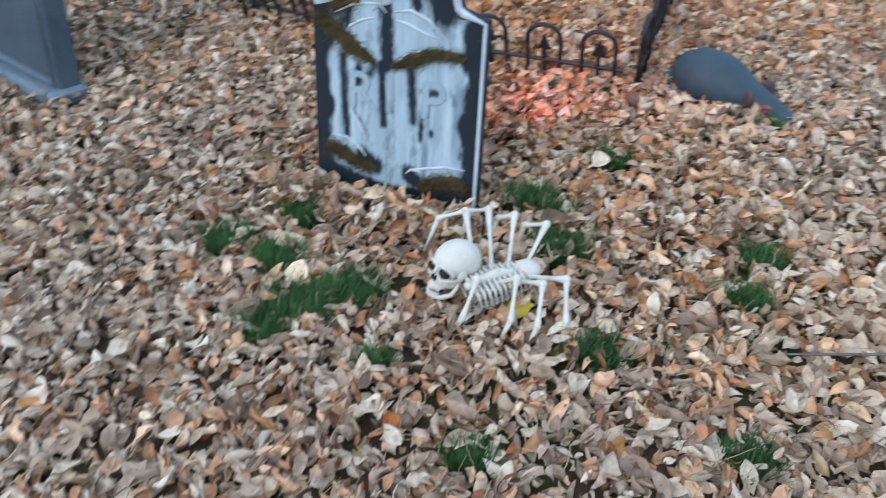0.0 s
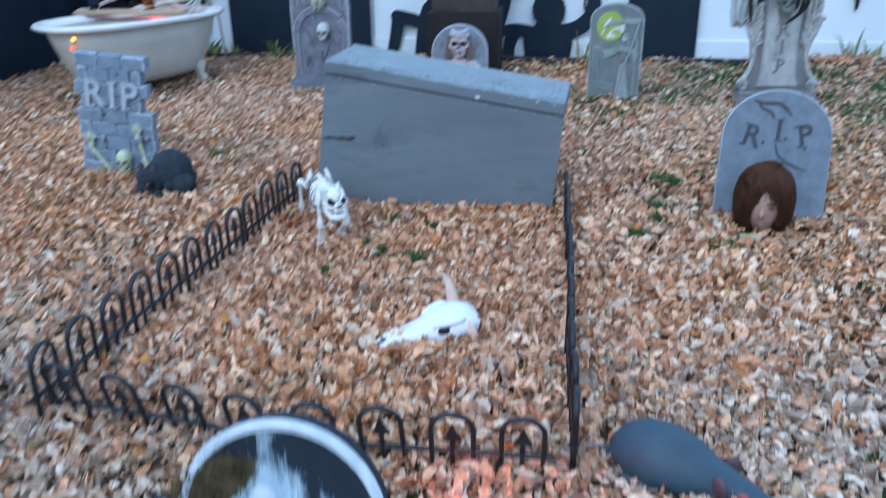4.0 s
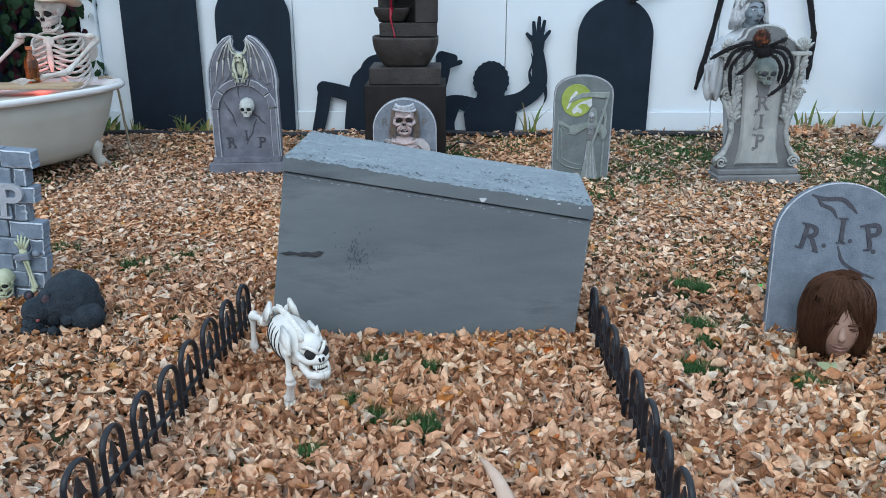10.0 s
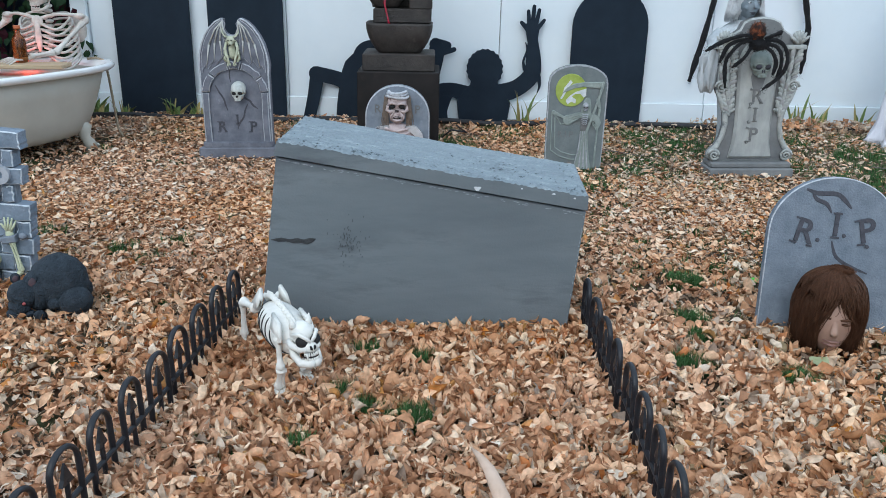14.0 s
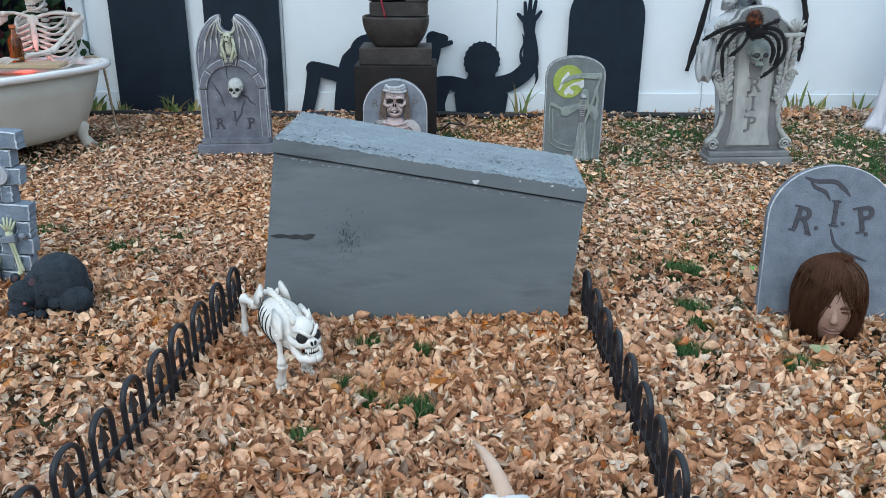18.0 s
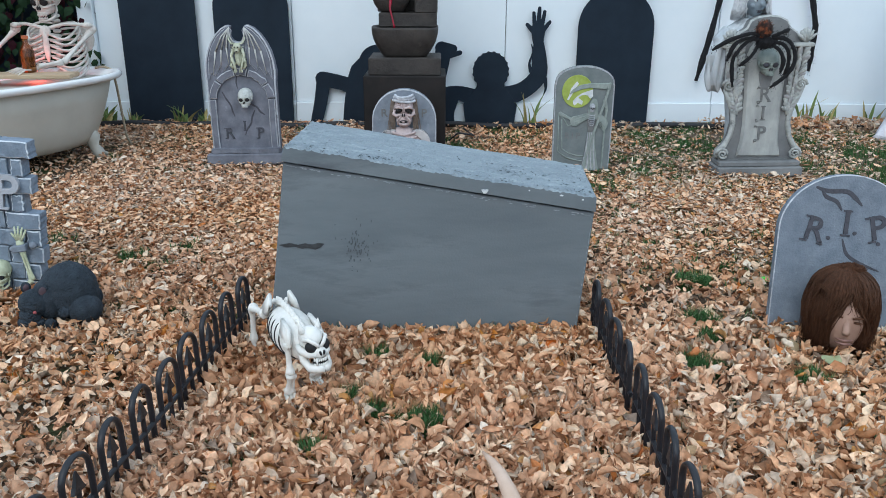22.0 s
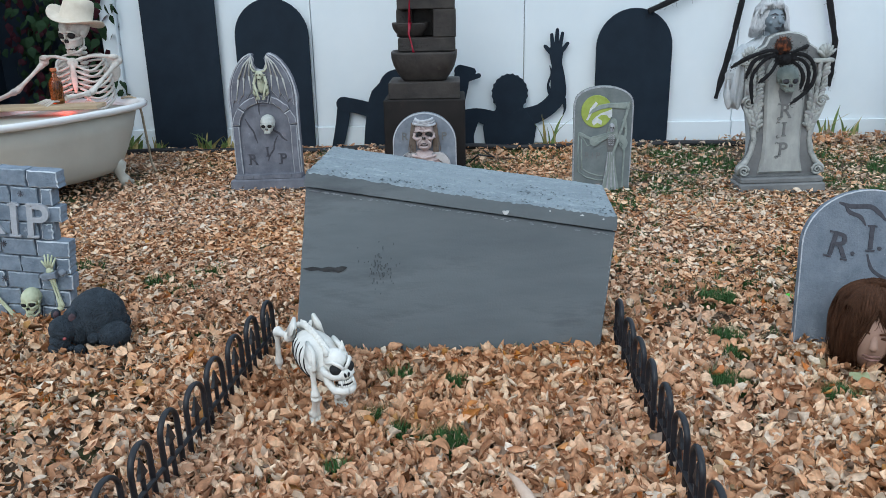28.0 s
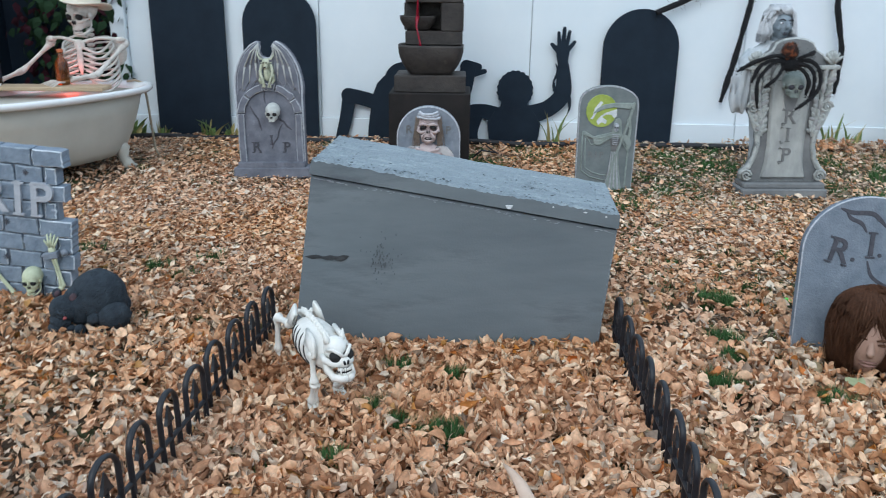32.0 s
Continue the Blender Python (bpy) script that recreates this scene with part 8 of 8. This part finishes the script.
# ---- plants by the fence ----
def sword_plant(x, y, n, h, label="clump of green and yellowing sword-shaped leaves by the fence"):
    random.seed(int(100 * abs(x)) + n)
    e = thing("iris_clump", pose(x, y, 0), label, "plant", "clumps by the fence")
    for i in range(n):
        bm = bmesh.new()
        a = random.uniform(-1, 1)
        t = random.uniform(0.55, 1.0) * h
        lean = random.gauss(0, 0.35)
        pts = [Vector((0.05 * a, random.uniform(-0.02, 0.02), -0.01))]
        for k in range(1, 6):
            u = k / 5
            pts.append(pts[0] + Vector((lean * t * u * u + 0.03 * a * u, random.uniform(-0.004, 0.004), t * u * (1 - 0.15 * u))))
        w = [q * (1.7 if h < 0.25 else 1.0) for q in (0.009, 0.012, 0.012, 0.010, 0.006, 0.001)]
        tube(bm, pts, w, 4, flat=0.25)
        part("blade", bm, M_sword if i % 3 else M_sword_dry, e)


M_sword = paint("sword_leaf", (0.10, 0.17, 0.045), (0.20, 0.27, 0.09), 10, 0.6, 0.2, 60, stretch=(8, 8, 1))
M_sword_dry = paint("yellow_sword_leaf", (0.32, 0.28, 0.10), (0.45, 0.38, 0.16), 10, 0.7, 0.2, 60, stretch=(8, 8, 1))
for x, y, n, h in ((-2.36, 7.2, 13, 0.22), (-1.80, 7.2, 13, 0.20), (0.86, 7.15, 7, 0.33), (3.0, 7.24, 7, 0.34), (3.17, 7.24, 6, 0.28), (3.5, 7.24, 5, 0.30), (-2.18, 7.18, 9, 0.18), (-1.62, 7.2, 9, 0.19), (-1.35, 7.2, 8, 0.19)):
    sword_plant(x, y, n, h)


M_stem = paint("dark_vine_bark", (0.03, 0.022, 0.018), (0.06, 0.045, 0.035), 30, 0.9, 0.4, 90)


def creeper():
    e = thing("creeper", pose(-2.86, 7.42, 0), "creeper with dark green and wine-red leaves in the corner", "climbing plant")
    random.seed(8)
    stems = []
    for k in range(9):
        bm = bmesh.new()
        x = -0.40 + 0.09 * k
        pts = [Vector((x, 0.05 + 0.05 * math.sin(k), 0))]
        for j in range(1, 9):
            pts.append(pts[-1] + Vector((random.gauss(0.01, 0.05), random.gauss(0, 0.03), 0.2)))
        tube(bm, pts, [0.012 - 0.001 * j for j in range(9)], 6)
        part("stem", bm, M_stem, e)
        stems.append(pts)
    for name, mat, lo, hi, n in (("foliage", M_ivy, 0.25, 1.75, 650), ("red_foliage", M_ivy_red, 0.5, 1.75, 300)):
        bm = bmesh.new()
        for i in range(n):
            s = random.choice(stems)
            p = random.choice(s[1:]) + Vector((random.gauss(0, 0.10), -abs(random.gauss(0, 0.16)), random.gauss(0, 0.08)))
            if name == "red_foliage":
                p.x = random.choice((random.gauss(0.24, 0.08), random.gauss(0.24, 0.08), random.gauss(-0.35, 0.12)))
            p.x = min(p.x, 0.42)
            l = random.uniform(0.05, 0.11)
            m = Matrix.Translation(p) @ Euler((random.uniform(-0.9, 0.5), random.uniform(-0.6, 0.6), random.uniform(-1.2, 1.2))).to_matrix().to_4x4()
            v = [bm.verts.new(m @ Vector(q)) for q in ((0, 0, l * 0.45), (-l * 0.32, -l * 0.06, l * 0.15), (-l * 0.26, -l * 0.05, -l * 0.15), (0, 0, -l * 0.55), (l * 0.26, -l * 0.05, -l * 0.15), (l * 0.32, -l * 0.06, l * 0.15), (0, -l * 0.10, 0))]
            for a in range(6):
                bm.faces.new((v[6], v[a], v[(a + 1) % 6]))
        tagged(part(name, bm, mat, e), kind="stuff")


creeper()

# ---- small clutter ----
M_twig = paint("grey_twig", (0.13, 0.11, 0.10), (0.24, 0.21, 0.19), 30, 0.9, 0.4, 90)
bm = bmesh.new()
blob(bm, (0, 0, 0.012), (0.022, 0.018, 0.014), u=10, v=8)
blob(bm, (-0.035, 0.01, 0.010), (0.015, 0.014, 0.010), u=8, v=6)
single("toy_lizard", bm, paint("bright_green_plastic", (0.10, 0.55, 0.04), (0.16, 0.66, 0.07), 20, 0.4, 0.1, 60), pose(1.425, 3.93, 0.012) @ Matrix.Scale(0.8, 4), "bright green plastic toy in the leaves", "toy", smooth=True)
for i, pts in enumerate(([(1.45, 0.9), (1.30, 0.86), (1.12, 0.80)], [(0.10, -0.02), (0.16, 0.05), (0.2, 0.16)], [(1.2, 6.4), (1.35, 6.2), (1.5, 6.1), (1.7, 6.05)], [(2.9, 5.9), (3.05, 5.8), (3.2, 5.72)])):
    bm = bmesh.new()
    tube(bm, [(x, y, 0.018 + 0.006 * (k % 2)) for k, (x, y) in enumerate(pts)], [0.0035, 0.003] + [0.002] * (len(pts) - 2), 6)
    single("twig", bm, M_twig, Matrix.Identity(4), "thin grey dead twig lying on fallen leaves", "twig", "twigs on the lawn")
bm = bmesh.new()
tube(bm, [(0.35, 6.95, 0.03), (0.42, 6.7, 0.025), (0.40, 6.5, 0.07), (0.30, 6.42, 0.10), (0.24, 6.5, 0.03)], 0.006, 6)
single("power_cord", bm, M_iron, Matrix.Identity(4), "black power cord on the lawn beside the fountain", "cable", smooth=True)

# ---- grass ----
def grass():
    random.seed(77)
    V, F = [], []

    def blade(x, y, h, lean):
        a = random.uniform(0, 6.283)
        w = random.uniform(0.0009, 0.0018) * (1.5 if y > 3.9 else 1.0)
        dx, dy = math.cos(a) * lean, math.sin(a) * lean
        px, py = -math.sin(a) * w, math.cos(a) * w
        z = rise(x, y) - 0.02
        k = len(V)
        V.extend(((x - px, y - py, z), (x + px, y + py, z), (x + dx * 0.4 - px * 0.8, y + dy * 0.4 - py * 0.8, z + h * 0.6), (x + dx * 0.4 + px * 0.8, y + dy * 0.4 + py * 0.8, z + h * 0.6), (x + dx, y + dy, z + h)))
        F.extend(((k, k + 1, k + 3, k + 2), (k + 2, k + 3, k + 4)))

    for x, y, r, n in GRASS:
        for i in range(n * 4):
            a, q = random.uniform(0, 6.283), r * math.sqrt(random.random())
            blade(x + q * math.cos(a), y + 0.8 * q * math.sin(a), random.uniform(0.030, 0.066), random.uniform(0.005, 0.04))
    for i in range(7500):
        x, y = random.uniform(-3.3, 4.4), random.uniform(-0.6, 7.25)
        patch = math.sin(2.1 * x + 1.3 * y) + math.sin(3.7 * x - 2.9 * y + 1.0) + 0.6 * math.sin(7.0 * x + 5.0 * y)
        p = 0.05 + ((0.56 if y > 5.3 else 0.24) + 0.24 * patch if (x > 0.75 and y > 3.9) else 0) + ((0.10 if x < -0.4 else 0.38) + 0.2 * patch if y > 6.3 else 0) + (0.10 if x > 0.8 else 0)
        if random.random() > p:
            continue
        r = random.uniform(0.02, 0.075)
        for k in range(random.randint(10, 36)):
            a, q = random.uniform(0, 6.283), r * math.sqrt(random.random())
            blade(x + 1.4 * q * math.cos(a), y + q * math.sin(a), random.uniform(0.032, 0.056) if x > 0.75 and y > 2.5 or y > 6.2 else random.uniform(0.03, 0.055), random.uniform(0.0, 0.035))
    for i in range(46):
        x = random.uniform(-0.36, 0.62)
        for k in range(3):
            blade(x + random.uniform(-0.01, 0.01), 3.475 + random.uniform(-0.01, 0.005), random.uniform(0.04, 0.085), random.uniform(0, 0.03))
    me = bpy.data.meshes.new("grass")
    me.from_pydata(V, [], F)
    me.materials.append(M_grass)
    return tagged(new("grass", me), "tufts of dark green grass between fallen leaves", "grass", kind="stuff")


GRASS = [(-0.02, 0.76, 0.06, 220), (0.09, 0.90, 0.05, 180), (0.12, 0.74, 0.06, 220), (0.32, 0.69, 0.07, 320), (0.24, 0.63, 0.08, 360), (0.20, 0.54, 0.06, 220), (0.56, 1.13, 0.06, 220), (0.63, 1.10, 0.05, 200),
         (0.68, 0.98, 0.07, 280), (0.70, 1.37, 0.05, 140), (0.83, 0.69, 0.05, 220), (1.07, 0.93, 0.05, 140), (1.08, 1.08, 0.05, 120), (0.68, 0.39, 0.04, 160), (1.10, 0.55, 0.05, 110), (0.45, 0.53, 0.03, 80),
         (0.135, 2.93, 0.07, 240), (0.98, 3.26, 0.07, 200), (1.15, 3.93, 0.07, 200), (1.075, 3.58, 0.06, 140), (1.07, 3.45, 0.04, 80), (-0.02, 3.32, 0.05, 110), (0.146, 3.27, 0.05, 90), (0.016, 2.98, 0.05, 90), (-0.075, 3.07, 0.04, 60), (-1.52, 4.46, 0.08, 26), (-0.93, 4.37, 0.07, 20), (-1.13, 4.26, 0.07, 24), (-0.96, 4.14, 0.07, 16), (-0.15, 2.79, 0.04, 80), (1.28, 3.18, 0.06, 130), (1.33, 2.80, 0.05, 120), (1.05, 1.66, 0.05, 100)]
grass()


# ---- fallen leaves ----
def leaf_net(m, cols=(-1, 0, 1)):
    """Stations along a leaf and its faces: m rows of points between two tips."""
    w = len(cols)
    idx = [(0, 0)] + [(k, c) for k in range(1, m + 1) for c in cols] + [(m + 1, 0)]
    faces = [(0, 1 + k, 2 + k) for k in range(w - 1)]
    for k in range(m - 1):
        a = 1 + w * k
        faces += [(a + q, a + w + q, a + w + q + 1, a + q + 1) for q in range(w - 1)]
    a, z = 1 + w * (m - 1), 1 + w * m
    return idx, faces + [(a + k, z, a + k + 1) for k in range(w - 1)]


FINE = (-1, -0.55, 0, 0.55, 1)


def leaf_shapes(n, rng, m, cols=(-1, 0, 1), big=1.0):
    """n leaves as arrays: pointed ovals, cupped or folded along the midrib, curled, twisted, with wavy edges."""
    idx, faces = leaf_net(m, cols)
    u = np.array([k / (m + 1) for k, c in idx])
    S = u[None] + np.zeros((n, 1))
    wide = 0.34 * np.sin(np.pi * u ** 0.80) ** 0.9
    side = np.array([c for k, c in idx])
    size = big * (0.026 + 0.050 * rng.random(n) ** 1.5)[:, None]
    fat = rng.uniform(0.45, 1.1, n)[:, None]
    cup = np.where(rng.random(n) < 0.5, np.abs(rng.normal(0.3, 0.5, n)), rng.uniform(0.7, 1.9, n))[:, None]
    sharp = rng.uniform(0.9, 2.0, n)[:, None]
    curl = rng.normal(0.4, 1.5, n)[:, None]
    twist = rng.normal(0, 1.0, n)[:, None]
    ang = curl * (S - 0.5) * 1.6
    safe = np.where(np.abs(curl) > 0.05, curl * 1.6, 1.0)
    x = np.where(np.abs(curl) > 0.05, np.sin(ang) / safe, S - 0.5)
    z0 = np.where(np.abs(curl) > 0.05, (1 - np.cos(ang)) / safe, 0)
    ragged = 1 + rng.normal(0, 0.07, (n, len(idx)))
    Wd = (wide * side)[None] * fat * ragged
    half = np.maximum((wide[None] * fat), 1e-4)
    rel = np.abs(Wd) / half
    y = Wd * np.cos(cup * 0.75 * rel)
    wave = 0.05 * np.sin(rng.uniform(5, 12, (n, 1)) * S + rng.uniform(0, 6.28, (n, 1))) * (side * np.abs(side))[None]
    z = z0 + half * np.sin(np.minimum(cup, 1.5)) * rel ** sharp + wave + rng.normal(0, 0.010, (n, len(idx)))
    tw = twist * (S - 0.5)
    y2, z2 = y * np.cos(tw) - z * np.sin(tw) * 0.6, y * np.sin(tw) * 0.8 + z
    return np.stack([x, y2, z2], -1) * size[..., None]


def leaf_litter(seed, n0, x0, x1, y0, y1, m, label, fringe=False, cols=(-1, 0, 1), big=1.0, hole=None, lift=0.0, flat_lie=1.0, tilt=0.6):
    rng = np.random.default_rng(seed)
    idx, faces = leaf_net(m, cols)
    nv = len(idx)
    x, y = rng.uniform(x0, x1, n0), rng.uniform(y0, y1, n0)
    keep = np.ones(n0, dtype=bool)
    if hole:
        keep &= ~((x > hole[0]) & (x < hole[1]) & (y > hole[2]) & (y < hole[3]))
    keep &= ~((x > -0.38) & (x < 0.63) & (y > 3.485) & (y < 3.9))
    keep &= ~((x > -2.75) & (x < -1.95) & (y > 5.3) & (y < 6.5) & (rng.random(n0) < 0.6))
    patch = np.sin(2.1 * x + 1.3 * y) + np.sin(3.7 * x - 2.9 * y + 1.0) + 0.6 * np.sin(7.0 * x + 5.0 * y)
    # bare gaps; on the right extra dark soil also imitates dimmer light
    bare = np.where((x > 0.75) & (y > 3.9) & (y < 5.3), 0.22 + 0.22 * patch, np.where((x > 0.75) & (y > 3.9), 0.52 + 0.24 * patch, np.where((y > 6.2) & (x < -0.4), 0.12 + 0.1 * patch, np.where(y > 6.2, 0.45 + 0.2 * patch, np.where((x > 0.8) & (y > 1.9), 0.16 + 0.14 * patch, -0.05 + 0.10 * patch)))))
    keep &= rng.random(n0) > np.clip(bare, 0.0, 0.85)
    if fringe:
        # the carpet thins out unevenly round the plot
        off = np.minimum(np.hypot(np.maximum(0, np.maximum(-2.3 - x, x - 2.7)), np.maximum(0, np.maximum(-0.75 - y, y - 2.0))), np.hypot(np.maximum(0, np.maximum(-3.5 - x, x - 4.6)), np.maximum(0, 2.0 - y)))
        keep = (off > 0) & (rng.random(n0) < np.exp(-off / (0.55 + 0.15 * patch.clip(-2, 2))))
    for gx, gy, r, k in GRASS:
        keep &= ~(((x - gx) ** 2 + ((y - gy) / 0.8) ** 2 < (0.8 * r) ** 2) & (rng.random(n0) < 0.85))
    x, y = x[keep], y[keep]
    n = len(x)
    P = leaf_shapes(n, rng, m, cols, big)
    P[..., 2] *= flat_lie
    yaw, tx, ty = rng.uniform(0, 2 * np.pi, n), rng.normal(0, tilt * flat_lie, n), rng.normal(0, tilt * flat_lie, n)
    flip = np.where(rng.random(n) < 0.35, -1.0, 1.0)[:, None]
    X, Y, Z = P[..., 0], P[..., 1], P[..., 2] * flip
    Y, Z = Y * np.cos(tx)[:, None] - Z * np.sin(tx)[:, None], Y * np.sin(tx)[:, None] + Z * np.cos(tx)[:, None]
    X, Z = X * np.cos(ty)[:, None] + Z * np.sin(ty)[:, None], -X * np.sin(ty)[:, None] + Z * np.cos(ty)[:, None]
    X, Y = X * np.cos(yaw)[:, None] - Y * np.sin(yaw)[:, None], X * np.sin(yaw)[:, None] + Y * np.cos(yaw)[:, None]
    h = 0.010 * np.sin(1.7 * x + 0.6) * np.cos(1.3 * y) + 0.006 * np.sin(4.1 * x - 2.2 * y)
    X, Y, Z = X + x[:, None], Y + y[:, None], Z + (h - 0.014 + rng.uniform(0, 0.036 + lift, n))[:, None]
    co = np.stack([X, Y, Z], -1).reshape(-1, 3)
    base = np.arange(n)[:, None] * nv
    flat = np.concatenate([np.array(f) for f in faces])
    size = np.array([len(f) for f in faces])
    loops = (base + flat[None]).ravel()
    starts = (np.arange(n)[:, None] * len(flat) + np.r_[0, np.cumsum(size)[:-1]][None]).ravel()
    me = bpy.data.meshes.new("leaf_litter")
    me.vertices.add(len(co))
    me.vertices.foreach_set("co", co.ravel())
    me.loops.add(len(loops))
    me.loops.foreach_set("vertex_index", loops.astype(np.int32))
    me.polygons.add(len(starts))
    me.polygons.foreach_set("loop_start", starts.astype(np.int32))
    me.polygons.foreach_set("use_smooth", np.repeat(rng.random(n) < 0.96, len(faces)))
    # the two kinds of leaf run into one another over half a metre
    u, v = x + rng.normal(0, 0.15, n), y + rng.normal(0, 0.40, n)
    rust = rng.random(n) < np.where((u > -0.62) & (u < 0.70) & (v > 1.8), 0.94, np.where((v > 2.6) & (u < 1.2) & (u > -0.75), 0.90, np.where((u > 1.0) & (v > 5.2), 0.40, np.where((u < -0.75) & (v > 2.6), 0.82, np.where(v > 2.2, 0.72, np.where((u > 0.0) & (u < 1.2), 0.32, 0.12))))))
    me.update(calc_edges=True)
    me.materials.append(M_leaf)
    me.materials.append(M_leaf_rust)
    me.polygons.foreach_set("material_index", np.repeat(rust.astype(np.int32), len(faces)))
    return tagged(new("leaf_litter", me), label, "leaves", kind="stuff")


leaf_litter(3, 28000, -1.35, 2.7, -0.75, 2.0, 3, "thick carpet of dry tan and grey-brown curled leaves", hole=(-0.75, 1.75, -0.35, 2.0))
leaf_litter(12, 30000, -0.75, 1.75, -0.35, 2.0, 4, "thick carpet of dry tan and grey-brown cupped leaves", cols=FINE, big=0.93)
leaf_litter(4, 43000, -1.6, 2.6, 2.0, 4.1, 3, "thick carpet of dry rusty tan leaves round the little fence", hole=(-0.75, 1.45, 2.0, 3.5), big=0.86, flat_lie=0.85, lift=0.006, tilt=0.75)
leaf_litter(13, 23000, -0.75, 1.45, 2.0, 3.5, 4, "thick carpet of dry rusty tan leaves inside the little fence", cols=FINE, lift=0.010, tilt=0.85)
leaf_litter(5, 104000, -3.5, 4.6, 4.1, 7.3, 2, "scattered dry tan leaves over green lawn", hole=(-2.3, 2.0, 4.1, 5.6), big=0.80, flat_lie=0.6)
leaf_litter(14, 46000, -2.3, 2.0, 4.1, 5.6, 3, "carpet of small dry tan leaves behind the coffin", big=0.78, flat_lie=0.6)
leaf_litter(6, 25000, -3.5, -1.6, 2.0, 4.1, 2, "carpet of dry tan leaves beside the brick gravestone", big=0.86, flat_lie=0.65)
leaf_litter(7, 17000, 2.6, 4.6, 2.0, 4.1, 2, "carpet of dry tan leaves at the lawn's edge")
leaf_litter(8, 12000, -2.3, -1.35, -0.75, 2.0, 2, "carpet of dry tan leaves by the low iron fence")
leaf_litter(9, 300000, -6.0, 7.0, -3.2, 7.25, 2, "thinning scatter of dry leaves round the plot", True)


for k, (n0, x0, x1, y0, y1, up, label) in enumerate((
        (420, 0.04, 0.48, 0.91, 1.00, 0.045, "bank of dry leaves against the whitewashed gravestone"), (520, -0.42, 0.66, 3.41, 3.48, 0.014, "bank of dry leaves against the coffin"),
        (200, 1.24, 1.78, 3.44, 3.52, 0.010, "bank of dry leaves against the round gravestone"), (110, -1.72, -1.30, 3.76, 3.84, 0.004, "bank of dry leaves against the brick gravestone"),
        (130, 0.74, 1.06, 1.60, 1.69, 0.025, "bank of dry leaves half over the slate-grey rat"), (220, 0.10, 0.48, 2.22, 2.34, 0.020, "dry leaves heaped against the cow skull"),
        (2600, 2.15, 3.9, 6.98, 7.22, 0.055, "dry leaves drifted over the lawn edging"), (900, -0.6, 2.1, 7.02, 7.20, 0.020, "thin drift of dry leaves along the lawn edging"))):
    leaf_litter(30 + k, n0, x0, x1, y0, y1, 4, label, cols=FINE, lift=up)


def stalks():
    """Thin leaf stalks and straw strewn between the leaves."""
    rng = np.random.default_rng(51)
    V, F = [], []
    for i in range(5200):
        x, y = rng.uniform(-1.2, 2.2), rng.uniform(-0.5, 4.6)
        a, l, w = rng.uniform(0, 6.283), rng.uniform(0.02, 0.065), rng.uniform(0.0005, 0.0010)
        bend = rng.normal(0, 0.5)
        z = rise(x, y) + rng.uniform(0.012, 0.034)
        k = len(V)
        for j in range(4):
            t = j / 3
            px, py = x + l * t * math.cos(a + bend * t), y + l * t * math.sin(a + bend * t)
            pz = z + 0.010 * math.sin(3.1 * t) + rng.normal(0, 0.002)
            V += [(px - w * math.sin(a), py + w * math.cos(a), pz), (px + w * math.sin(a), py - w * math.cos(a), pz + 0.0006)]
        F += [(k + 2 * j, k + 2 * j + 1, k + 2 * j + 3, k + 2 * j + 2) for j in range(3)]
    me = bpy.data.meshes.new("leaf_stalks")
    me.from_pydata(V, [], F)
    me.materials.append(M_straw)
    tagged(new("leaf_stalks", me), "thin straw-coloured leaf stalks among the fallen leaves", "stalks", kind="stuff")


M_straw = paint("dry_straw", (0.26, 0.18, 0.11), (0.52, 0.40, 0.27), 3, 0.8, 0.1, 60)
stalks()


def loose_leaves():
    """The leaves on top that lie nearest to the walk, each a piece of the lawn."""
    rng = np.random.default_rng(11)
    m = M_leaf.copy()
    m.name = "dry_leaf_single"
    nt = m.node_tree
    info = nt.nodes.new("ShaderNodeObjectInfo")
    ramp = [q for q in nt.nodes if q.bl_idname == "ShaderNodeValToRGB"][0]
    link(nt, info.outputs["Random"], ramp.inputs[0])
    shapes = leaf_shapes(24, rng, 5, FINE) * 1.2
    faces = leaf_net(5, FINE)[1]
    meshes = []
    for P in shapes:
        me = bpy.data.meshes.new("leaf")
        me.from_pydata([tuple(p) for p in P], [], faces)
        for p in me.polygons:
            p.use_smooth = True
        me.materials.append(m)
        meshes.append(me)
    random.seed(14)
    for i in range(290):
        x, y = random.uniform(-0.15, 1.55), random.uniform(0.05, 1.75)
        if 0.0 < x < 0.46 and 1.0 < y < 1.25 or (0.45 < x < 0.72 and 0.68 < y < 0.9):
            continue
        ob = new("leaf", meshes[i % 24])
        ob.parent = ground
        ob.matrix_basis = pose(x, y, rise(x, y) + random.uniform(0.008, 0.018), random.gauss(0, 20), random.gauss(0, 20), random.uniform(0, 360))


loose_leaves()


def odd_leaf(x, y, z, size, colour, dark, yaw):
    """One broad fresh leaf that stands out from the dry ones."""
    rng = np.random.default_rng(int(100 * size) + int(10 * x))
    P = leaf_shapes(1, rng, 5, FINE)[0]
    P = P / np.abs(P[:, 0]).max() * size * 0.5
    me = bpy.data.meshes.new("leaf")
    me.from_pydata([(p[0], p[1] * 1.3, p[2] * 0.5) for p in P], [], leaf_net(5, FINE)[1])
    for f in me.polygons:
        f.use_smooth = True
    me.materials.append(paint("fresh_leaf", dark, colour, 30, 0.6, 0.3, 90))
    ob = new("leaf", me)
    ob.parent = ground
    ob.matrix_basis = pose(x, y, z, 6, -8, yaw)


odd_leaf(0.655, 0.755, 0.022, 0.06, (0.62, 0.50, 0.06), (0.48, 0.36, 0.05), 40)
odd_leaf(1.375, 3.25, 0.022, 0.06, (0.40, 0.42, 0.25), (0.30, 0.33, 0.17), 20)
